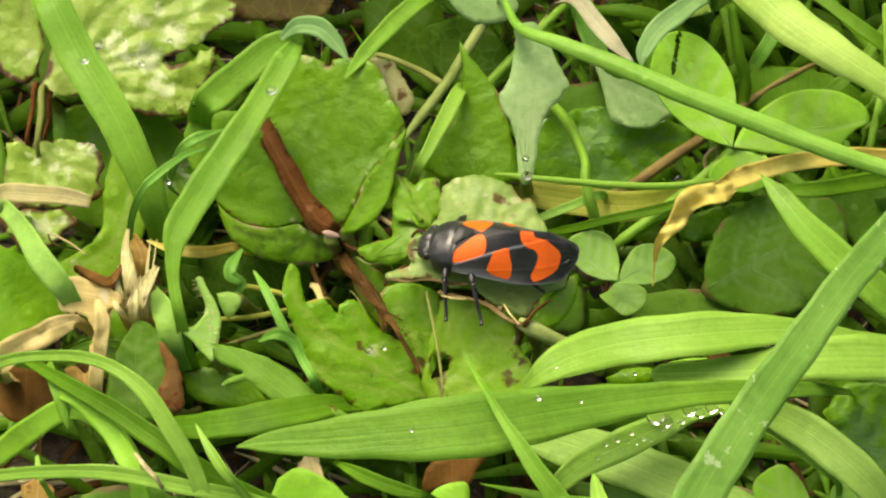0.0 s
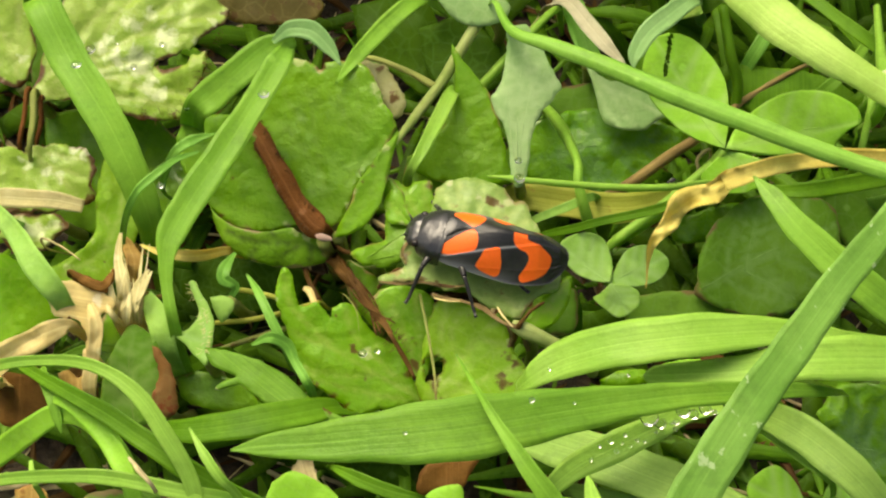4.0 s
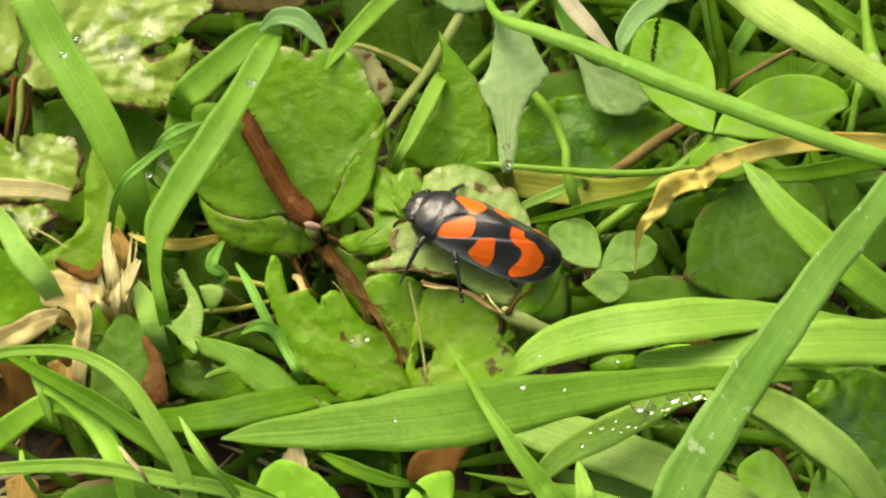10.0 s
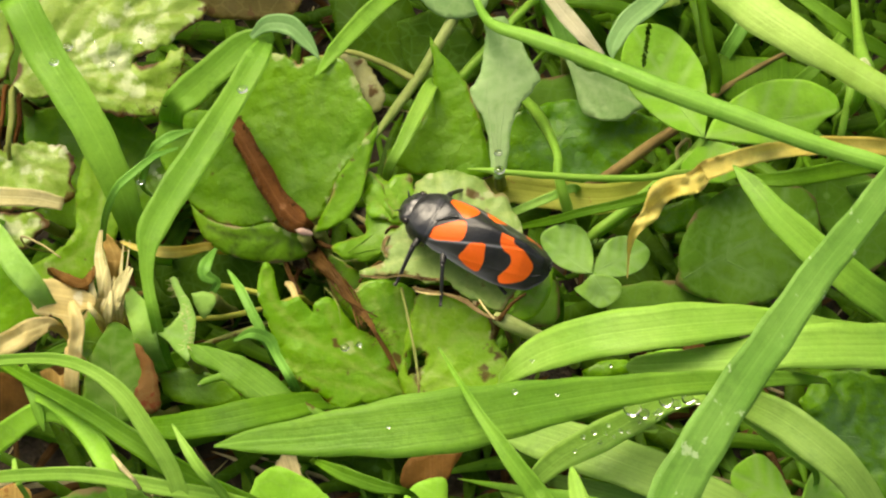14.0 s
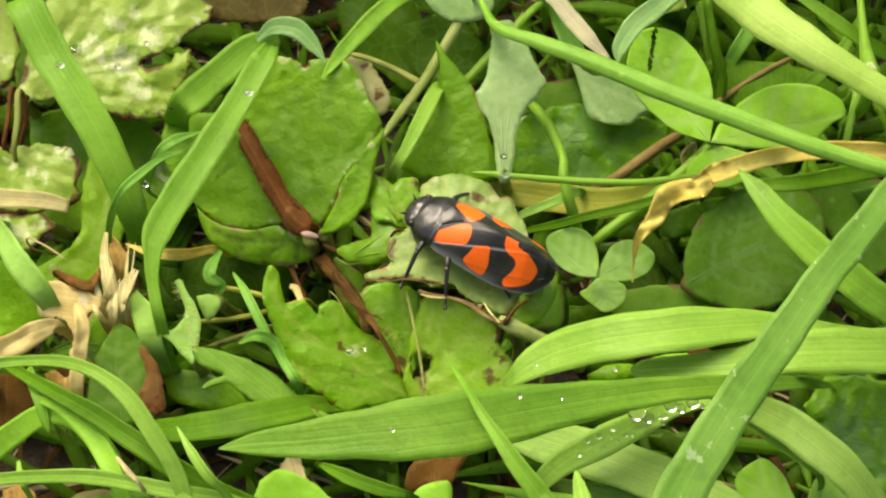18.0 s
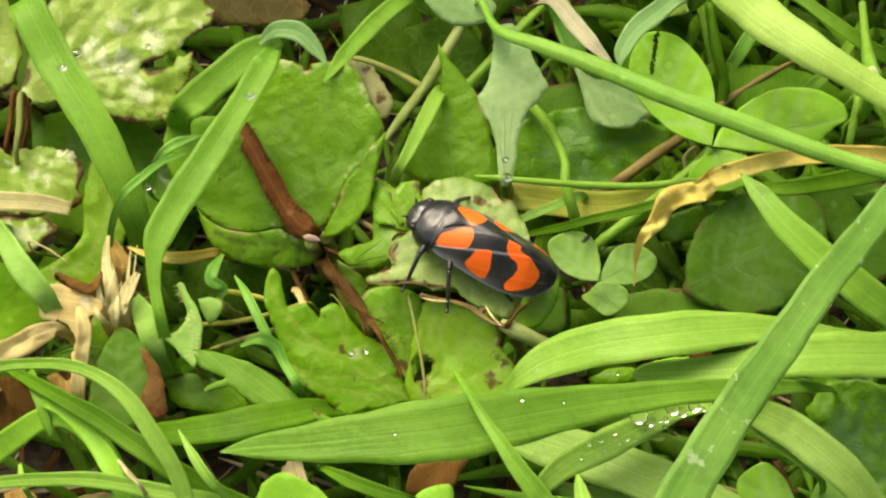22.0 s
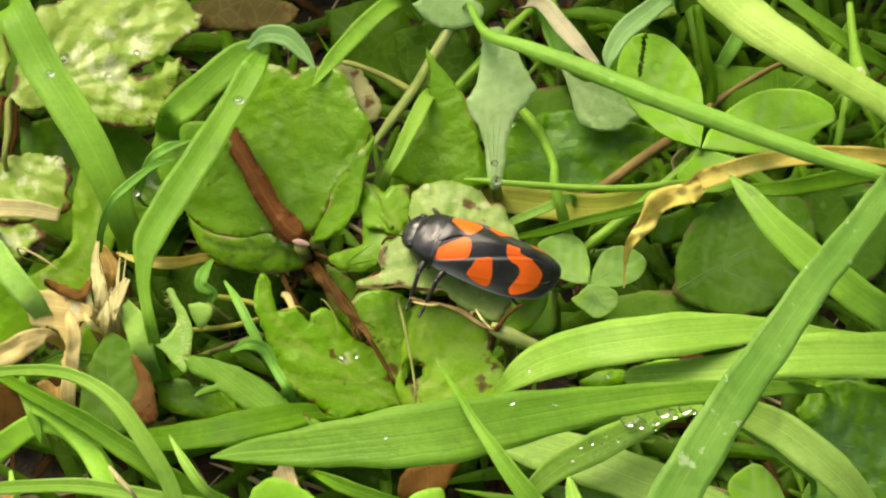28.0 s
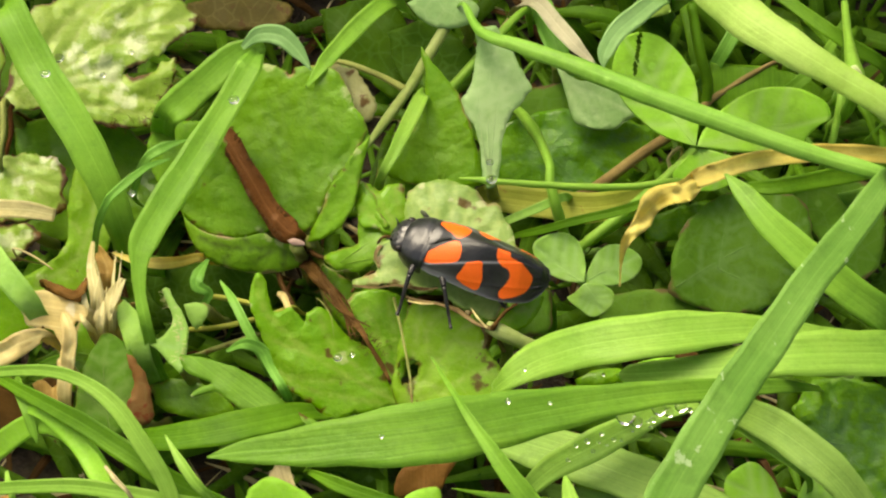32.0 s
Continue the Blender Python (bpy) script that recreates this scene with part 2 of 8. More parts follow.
MATS = {
    "pale_bright": plant_mat("pale_rib", (0.30, 0.53, 0.036), (0.42, 0.64, 0.065), 0.42, 0.34, 0.1),
    "grass": plant_mat("fresh_grass", (0.150, 0.360, 0.026), (0.260, 0.515, 0.056), 0.40, 0.38, 0.15),
    "scarred": plant_mat("scarred_grass", (0.150, 0.345, 0.046), (0.250, 0.480, 0.090), 0.42, 0.32, 0.35, blotch=(0.45, 0.60, 0.32), spots=0.15, blotch_scale=700.0),
    "bright": plant_mat("bright_grass", (0.238, 0.490, 0.050), (0.368, 0.622, 0.105), 0.42, 0.36, 0.40),
    "blue": plant_mat("bluish_grass", (0.130, 0.370, 0.036), (0.230, 0.500, 0.074), 0.45, 0.30, 0.35),
    "pale": plant_mat("pale_grass", (0.180, 0.345, 0.052), (0.295, 0.490, 0.100), 0.45, 0.30, 0.30),
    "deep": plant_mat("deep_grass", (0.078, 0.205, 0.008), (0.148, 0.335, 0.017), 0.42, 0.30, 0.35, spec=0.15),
    "stalk": plant_mat("olive_stalk", (0.200, 0.240, 0.050), (0.330, 0.370, 0.100), 0.5, 0.2, 0.25, blotch=(0.16, 0.09, 0.03)),
    "straw": plant_mat("dry_straw", (0.430, 0.350, 0.150), (0.720, 0.640, 0.370), 0.6, 0.25, 0.45, blotch=(0.28, 0.15, 0.05), spots=-0.1, blotch_scale=1300.0, spec=0.12),
    "yellowing": plant_mat("yellowing_grass", (0.340, 0.400, 0.045), (0.540, 0.570, 0.110), 0.55, 0.3, 0.35, blotch=(0.35, 0.20, 0.06), spots=-0.1, blotch_scale=900.0),
    "brown": plant_mat("brown_dead_leaf", (0.070, 0.034, 0.006), (0.200, 0.100, 0.022), 0.6, 0.2, 0.1, blotch=(0.05, 0.022, 0.005), spec=0.1),
    "red_stalk": plant_mat("reddish_stalk", (0.098, 0.037, 0.008), (0.190, 0.080, 0.020), 0.7, 0.1, 0.2, blotch=(0.07, 0.03, 0.012), relief=0.0004, spec=0.1),
    "brown_stalk": plant_mat("brown_fuzzy_stalk", (0.048, 0.021, 0.005), (0.130, 0.068, 0.016), 0.6, 0.2, 0.2, blotch=(0.05, 0.025, 0.01), relief=0.0003, spec=0.12),
    "clover": plant_mat("clover", (0.225, 0.520, 0.030), (0.340, 0.660, 0.065), 0.5, 0.34, vein=(0.36, 0.60, 0.14)),
    "clover_pale": plant_mat("pale_clover", (0.220, 0.460, 0.065), (0.360, 0.600, 0.135), 0.5, 0.3, vein=(0.34, 0.56, 0.18), marked=True),
    "round": plant_mat("broad_leaf", (0.100, 0.270, 0.002), (0.165, 0.370, 0.006), 0.50, 0.32, vein=(0.16, 0.33, 0.02), edge=(0.30, 0.22, 0.07), wet=0.5, edge_from=0.975, relief=0.0003, marked=True),
    "lobed": plant_mat("lobed_leaf", (0.108, 0.312, 0.003), (0.190, 0.420, 0.007), 0.45, 0.32, vein=(0.26, 0.40, 0.05), edge=(0.30, 0.24, 0.08), blotch=(0.12, 0.06, 0.018), spots=-0.25, marked=True, edge_from=0.985, wet=0.45, relief=0.0003),
    "perch": plant_mat("perch_leaf", (0.170, 0.315, 0.045), (0.300, 0.435, 0.125), 0.42, 0.32, vein=(0.42, 0.54, 0.16), edge=(0.34, 0.29, 0.12), blotch=(0.24, 0.20, 0.055), spots=0.3, edge_from=1.0, blotch_scale=650.0, wet=0.25, relief=0.0003, marked=True, bleach_and_shine=(0.60, 0.62, 0.36)),
    # the whitish tint here paints the shine of wet tissue
    "crinkled": plant_mat("wet_crinkled_leaf", (0.215, 0.390, 0.030), (0.345, 0.510, 0.085), 0.30, 0.30, vein=(0.42, 0.52, 0.14), edge=(0.15, 0.085, 0.04), relief=0.00028, relief_scale=1100.0, wet=0.5, edge_from=0.92, marked=True, bleach_and_shine=(0.74, 0.80, 0.52)),
    "underside": plant_mat("leaf_underside", (0.120, 0.300, 0.008), (0.200, 0.400, 0.020), 0.50, 0.30, vein=(0.045, 0.075, 0.012), edge=(0.34, 0.28, 0.14), edge_from=0.97, relief=0.0002, marked=True),
    "withered_pale": plant_mat("bleached_rim", (0.230, 0.260, 0.080), (0.400, 0.390, 0.180), 0.5, 0.3, vein=(0.40, 0.40, 0.22), edge=(0.20, 0.12, 0.05), blotch=(0.17, 0.10, 0.05), spots=0.3, blotch_scale=900.0, edge_from=0.97, marked=True),
    "fibre": plant_mat("green_tinged_fibre", (0.540, 0.490, 0.190), (0.840, 0.780, 0.450), 0.5, 0.4, 0.5),
    "membrane": plant_mat("clear_membrane", (0.600, 0.700, 0.380), (0.820, 0.880, 0.620), 0.35, 0.45, 0.2, wet=0.3),
    "ochre": plant_mat("ochre_dry_leaf", (0.600, 0.480, 0.075), (0.900, 0.800, 0.260), 0.5, 0.4, 0.15, blotch=(0.38, 0.24, 0.07), spots=-0.2, blotch_scale=900.0, spec=0.15),
    "bleached": plant_mat("bleached_dry_blade", (0.420, 0.410, 0.260), (0.640, 0.620, 0.430), 0.55, 0.3, 0.4, spec=0.12),
    "glaucous": plant_mat("glaucous_blade", (0.200, 0.400, 0.120), (0.330, 0.550, 0.210), 0.45, 0.32, 0.30),
    "pinkish": plant_mat("pinkish_scrap", (0.400, 0.250, 0.200), (0.640, 0.480, 0.400), 0.4, 0.3, wet=0.3),
    "smooth": plant_mat("smooth_rounded_blade", (0.205, 0.455, 0.052), (0.310, 0.580, 0.098), 0.42, 0.36, 0.10),
    # base colour kept very dark so that it carries the shade between plants
    "shade": plant_mat("leaf_toned_for_shade", (0.027, 0.076, 0.002), (0.062, 0.142, 0.005), 0.45, 0.22, vein=(0.12, 0.24, 0.06), wet=0.0, spec=0.08),
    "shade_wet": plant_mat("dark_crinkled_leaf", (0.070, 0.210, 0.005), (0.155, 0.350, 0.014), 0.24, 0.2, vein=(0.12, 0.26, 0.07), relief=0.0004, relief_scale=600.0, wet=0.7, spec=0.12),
    "dull": plant_mat("dull_broad_leaf", (0.085, 0.210, 0.014), (0.135, 0.280, 0.030), 0.5, 0.28, vein=(0.17, 0.31, 0.085), edge=(0.16, 0.13, 0.05), spec=0.12),
    "frosty": plant_mat("bluish_bloom_leaf", (0.185, 0.360, 0.105), (0.305, 0.480, 0.185), 0.5, 0.3, vein=(0.40, 0.56, 0.26)),
    "sheath": plant_mat("pale_sheath", (0.310, 0.530, 0.075), (0.480, 0.690, 0.170), 0.36, 0.36, 0.12),
    "ribbed": plant_mat("ribbed_grass", (0.132, 0.318, 0.022), (0.222, 0.452, 0.044), 0.42, 0.36, 0.45, marked=True),
    "bright_leaf": plant_mat("bright_leaf", (0.190, 0.420, 0.010), (0.300, 0.540, 0.028), 0.45, 0.36, vein=(0.36, 0.52, 0.10), edge=(0.16, 0.09, 0.03), blotch=(0.17, 0.09, 0.03), spots=-0.1, edge_from=1.0, blotch_scale=600.0, marked=True, wet=0.4, relief=0.00025),
    "pale_stem": plant_mat("pale_stem", (0.240, 0.340, 0.075), (0.520, 0.600, 0.250), 0.45, 0.3, 0.6, blotch=(0.24, 0.14, 0.05), spots=-0.1),
    "twig": plant_mat("brown_twig", (0.150, 0.095, 0.030), (0.400, 0.300, 0.120), 0.6, 0.15, 0.6, blotch=(0.08, 0.045, 0.02), spec=0.12),
    "husk": plant_mat("papery_husk", (0.640, 0.500, 0.170), (0.880, 0.780, 0.420), 0.5, 0.4, 0.4, blotch=(0.46, 0.29, 0.07), spots=-0.35, blotch_scale=800.0, marked=True, bleach_and_shine=(0.90, 0.88, 0.70), spec=0.15),
    "amber": plant_mat("amber_husk", (0.420, 0.250, 0.050), (0.760, 0.560, 0.200), 0.5, 0.4, 0.3, blotch=(0.30, 0.13, 0.03), spots=0.4, blotch_scale=800.0),
    "dead": plant_mat("withered_rim", (0.070, 0.036, 0.010), (0.330, 0.250, 0.110), 0.6, 0.25, 0.3, blotch=(0.060, 0.028, 0.008), spots=0.9, blotch_scale=1000.0, spec=0.1),
    "withered": plant_mat("withered_lobe", (0.080, 0.070, 0.012), (0.180, 0.140, 0.030), 0.55, 0.3, vein=(0.30, 0.26, 0.08), blotch=(0.12, 0.06, 0.02), spots=0.8, blotch_scale=1000.0),
    "rusty": plant_mat("rusty_leaf_edge", (0.150, 0.080, 0.022), (0.290, 0.160, 0.060), 0.5, 0.25, vein=(0.25, 0.2, 0.08), edge=(0.20, 0.10, 0.03), blotch=(0.170, 0.038, 0.016), spots=1.0, edge_from=0.92, blotch_scale=1500.0, spec=0.12),
    "blushed": plant_mat("red_edged_leaf", (0.085, 0.225, 0.016), (0.150, 0.310, 0.030), 0.4, 0.26, vein=(0.2, 0.33, 0.08), edge=(0.26, 0.07, 0.03), blotch=(0.24, 0.08, 0.035), spots=0.1, edge_from=0.99, spec=0.14),
}
SOIL, WATER = soil_mat(), water_mat()
BLACK = shell_mat("black_shell", (0.012, 0.012, 0.013), rough=0.22, grain=0.00005)
FLY_WING = shell_mat("dull_fly_wing", (0.016, 0.016, 0.018), rough=0.8)
SHIELD = shell_mat("pitted_shield", (0.012, 0.012, 0.014), rough=0.30, grain=0.00007, dents=0.00045, coat=0.55)
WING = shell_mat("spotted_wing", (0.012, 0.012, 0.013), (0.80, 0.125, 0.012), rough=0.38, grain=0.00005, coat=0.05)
EYE_M = shell_mat("dark_eye", (0.012, 0.008, 0.006), rough=0.12)
LEG_M = shell_mat("black_leg", (0.009, 0.008, 0.008), rough=0.35)


# ---------------------------------------------------------------- mesh building
def sheet(name, verts, faces, material, parent=None, uvs=None, label="", smooth=True, **attributes):
    """One mesh object; attributes: a float a vertex."""
    me = bpy.data.meshes.new(name)
    me.from_pydata([tuple(v) for v in verts], [], faces)
    if uvs is not None:
        layer = me.uv_layers.new(name="uv")
        for k, lp in enumerate(me.loops):
            layer.data[k].uv = uvs[lp.vertex_index]
    for key, values in attributes.items():
        a = me.attributes.new(key, "FLOAT", "POINT")
        a.data.foreach_set("value", [float(v) for v in values])
    if smooth:
        me.polygons.foreach_set("use_smooth", [True] * len(me.polygons))
    me.materials.append(material)
    me.update()
    ob = new(name, me)
    if parent:
        ob.parent = parent
    if label:
        ob["label"] = label
    return ob


def spline(points, steps):
    """Points evenly over a smooth curve through the control points, and the place of each in 0..n-1."""
    p = [np.array(q, float) for q in points]
    p = [2 * p[0] - p[1]] + p + [2 * p[-1] - p[-2]]
    out, at = [], []
    n = len(p) - 3
    for k in range(n * steps + 1):
        i = min(k // steps, n - 1)
        t = k / steps - i
        a, b, c, d = p[i:i + 4]
        out.append(0.5 * (2 * b + (c - a) * t + (2 * a - 5 * b + 4 * c - d) * t * t + (3 * b - a - 3 * c + d) * t ** 3))
        at.append(i + t)
    return np.array(out), np.array(at)


def unit(v):
    return v / (np.linalg.norm(v) + 1e-12)


def ribbon(points, widths, face=(0.0, -0.55, 0.83), fold=0.18, thick=0.12, twist=0.0, steps=7, across=7, wave=0.03, seed=1, crumple=0.0):
    """Verts, faces and UVs of a grass blade of real thickness, in mm: a folded strip along a curve."""
    mid, at = spline(points, steps)
    w = np.interp(at, range(len(widths)), widths)
    rng = random.Random(seed)
    ph = [rng.uniform(0, 6.28) for _ in range(4)]
    n, verts, uvs, faces = len(mid), [], [], []
    run = 0.0
    for i in range(n):
        tan = unit(mid[min(i + 1, n - 1)] - mid[max(i - 1, 0)])
        run += np.linalg.norm(mid[i] - mid[i - 1]) if i else 0.0
        side = unit(np.cross(tan, np.array(face)))
        nor = unit(np.cross(side, tan))
        ang = radians(twist) * i / (n - 1)
        side, nor = side * math.cos(ang) + nor * math.sin(ang), nor * math.cos(ang) - side * math.sin(ang)
        half = max(w[i], 0.04) / 2
        for low in (0, 1):
            for k in range(across):
                s = 2 * k / (across - 1) - 1
                lift = fold * half * s * s * 1.1 + crumple * noise.noise(Vector((run * 0.55, s * half * 0.9, seed * 7.3))) + 0.4 * crumple * noise.noise(Vector((run * 1.6, s * half * 2.2, seed * 3.1))) + wave * half * math.sin(run * 0.9 + ph[k % 4]) * s * s
                edge = 1 + wave * math.sin(run * 1.7 + ph[1 if s < 0 else 2])
                q = mid[i] + side * s * half * edge + nor * (lift - low * thick * (1 - 0.7 * s * s))
                verts.append(q)
                uvs.append((run, s * half))
    row = 2 * across
    for i in range(n - 1):
        a, b = i * row, (i + 1) * row
        for k in range(across - 1):
            faces.append((a + k, a + k + 1, b + k + 1, b + k))
            faces.append((a + across + k + 1, a + across + k, b + across + k, b + across + k + 1))
        faces.append((a + across, a, b, b + across))
        faces.append((a + across - 1, a + row - 1, b + row - 1, b + across - 1))
    for a in (0, (n - 1) * row):
        faces.append(tuple(a + k for k in range(across)) + tuple(a + row - 1 - k for k in range(across)))
    return np.array(verts) * MM, faces, uvs


def pipe(points, radii, steps=6, round_=8):
    """Verts, faces and UVs of a tapering stem, in mm."""
    mid, at = spline(points, steps)
    r = np.interp(at, range(len(radii)), radii)
    n, verts, faces, uvs, run = len(mid), [], [], [], 0.0
    ref = np.array((0.31, -0.4, 0.86))
    for i in range(n):
        tan = unit(mid[min(i + 1, n - 1)] - mid[max(i - 1, 0)])
        run += np.linalg.norm(mid[i] - mid[i - 1]) if i else 0.0
        a = np.cross(tan, ref)
        a = unit(a) if np.linalg.norm(a) > 0.05 else unit(np.cross(tan, np.array((1.0, 0, 0))))
        b = np.cross(tan, a)
        for k in range(round_):
            t = 2 * math.pi * k / round_
            verts.append(mid[i] + (a * math.cos(t) + b * math.sin(t)) * max(r[i], 0.01))
            uvs.append((run, r[i] * math.sin(t)))
    for i in range(n - 1):
        for k in range(round_):
            k2 = (k + 1) % round_
            faces.append((i * round_ + k, i * round_ + k2, (i + 1) * round_ + k2, (i + 1) * round_ + k))
    faces.append(tuple(reversed(range(round_))))
    faces.append(tuple((n - 1) * round_ + k for k in range(round_)))
    return np.array(verts) * MM, faces, uvs


COUNT = [0]
RIBS = {"bright": "pale_bright"}


def blade(label, points, widths, mat="grass", name="grass_leaf", category="grass leaf", group="blades of grass", parent=None, rib=True, **shape):
    """A grass blade through points in mm, with its keel on the underside as a part."""
    COUNT[0] += 1
    v, f, uv = ribbon(points, widths, seed=COUNT[0], **shape)
    ob = sheet(name, v, f, MATS[mat], parent, uvs=uv)
    if parent:
        return ob
    tagged(ob, label, category, group)
    wide = max(widths)
    if rib and wide > 0.85 and not shape.get("crumple"):
        v, f, uv = ribbon(points, [min(0.13, 0.05 * wide) if w > 0.3 else 0.03 for w in widths], shape.get("face", (0.0, -0.55, 0.83)), 0.0, 0.03, shape.get("twist", 0.0), 7, 3, 0.0)
        v[:, 2] -= 0.00013
        sheet("midrib", v, f, MATS[RIBS.get(mat, mat)], ob, uvs=uv)
    return ob


def stem(label, points, radii, mat="bright", name="grass_culm", category="stem", group="", parent=None):
    v, f, uv = pipe(points, radii)
    ob = sheet(name, v, f, MATS[mat], parent, uvs=uv)
    return ob if parent else tagged(ob, label, category, group)


def leaf_mesh(origin, normal, outline, cup=0.0, crinkle=0.0, tooth=0.0, veins=(), thick=0.18, rings=11, seed=1, groove=0.12, holes=()):
    """Verts, faces and vertex values of a leaf: a smooth outline in mm on its own plane, filled in rings, then cupped and crinkled."""
    nor = unit(np.array(normal, float))
    right = unit(np.cross(np.array((0.0, 1.0, 0.0)), nor))
    up = np.cross(nor, right)
    rim, _ = spline([(*q, 0) for q in outline + outline[:1]], 6)
    rim = rim[:-1, :2]
    n = len(rim)
    rng = random.Random(seed)
    off = Vector((rng.uniform(0, 90), rng.uniform(0, 90), rng.uniform(0, 90)))
    mid = rim.mean(0)
    for k in range(n):
        jag = 1 + tooth * (noise.noise(Vector((rim[k][0] * 1.6, rim[k][1] * 1.6, 0)) + off) + 0.5 * ((k % 3) - 1))
        rim[k] = mid + (rim[k] - mid) * jag
    size = np.abs(rim - mid).max()
    flat, ring_at = [], []
    for j in range(rings + 1):
        s = (j / rings) ** 0.85
        for k in range(n):
            flat.append(mid + (rim[k] - mid) * max(s, 0.004))
            ring_at.append(s)
    flat = np.array(flat)
    vein = np.zeros(len(flat))
    for (ax, ay), (bx, by) in veins:
        a, d = np.array((ax, ay)), np.array((bx - ax, by - ay))
        t = np.clip(((flat - a) @ d) / (d @ d), 0, 1)
        dist = np.linalg.norm(flat - a - t[:, None] * d, axis=1)
        vein = np.maximum(vein, np.exp(-(dist / (0.28 * (1.15 - 0.7 * t))) ** 2))

    def surf(x, y, down=0.0):
        r2 = ((x - mid[0]) ** 2 + (y - mid[1]) ** 2) / size ** 2
        h = cup * size * r2 + crinkle * noise.noise(Vector((x * 0.35, y * 0.35, 0)) + off) \
            + crinkle * 0.45 * noise.noise(Vector((x * 1.1, y * 1.1, 4)) + off) - down
        return np.array(origin, float) + right * x + up * y + nor * h

    verts = [surf(x, y, groove * vein[k] + low * thick) for low in (0, 1) for k, (x, y) in enumerate(flat)]
    m = (rings + 1) * n
    faces = []
    for j in range(rings):
        for k in range(n):
            k2 = (k + 1) % n
            a, b, c, d = j * n + k, j * n + k2, (j + 1) * n + k2, (j + 1) * n + k
            if any(math.hypot(*((flat[a] + flat[c]) / 2 - np.array(q[:2]))) < q[2] for q in holes):
                continue
            faces.append((a, d, c, b))
            faces.append((m + a, m + b, m + c, m + d))
    for k in range(n):
        k2 = (k + 1) % n
        faces.append((rings * n + k, m + rings * n + k, m + rings * n + k2, rings * n + k2))
    return np.array(verts) * MM, faces, list(ring_at) * 2, np.concatenate((vein, vein)), surf





def add_veins(ob, place, veins, mat):
    """The leaf's main veins: fine pale cords half sunk into their grooves."""
    for (ax, ay), (bx, by) in veins:
        dx, dy = bx - ax, by - ay
        pts = []
        for k in range(6):
            t = 0.03 + 0.87 * k / 5
            bow = 0.03 * math.sin(math.pi * t)
            pts.append(place(ax + dx * t - dy * bow, ay + dy * t + dx * bow))
        v, f, uv = pipe(pts, [0.055, 0.05, 0.045, 0.04, 0.03, 0.015], 3, 6)
        sheet("vein", v, f, MATS[mat], ob, uvs=uv, vein=[1.0] * len(v))


def branch(origin, nor, right, up, x, y, h):
    return np.array(origin, float) + right * x + up * y + nor * h


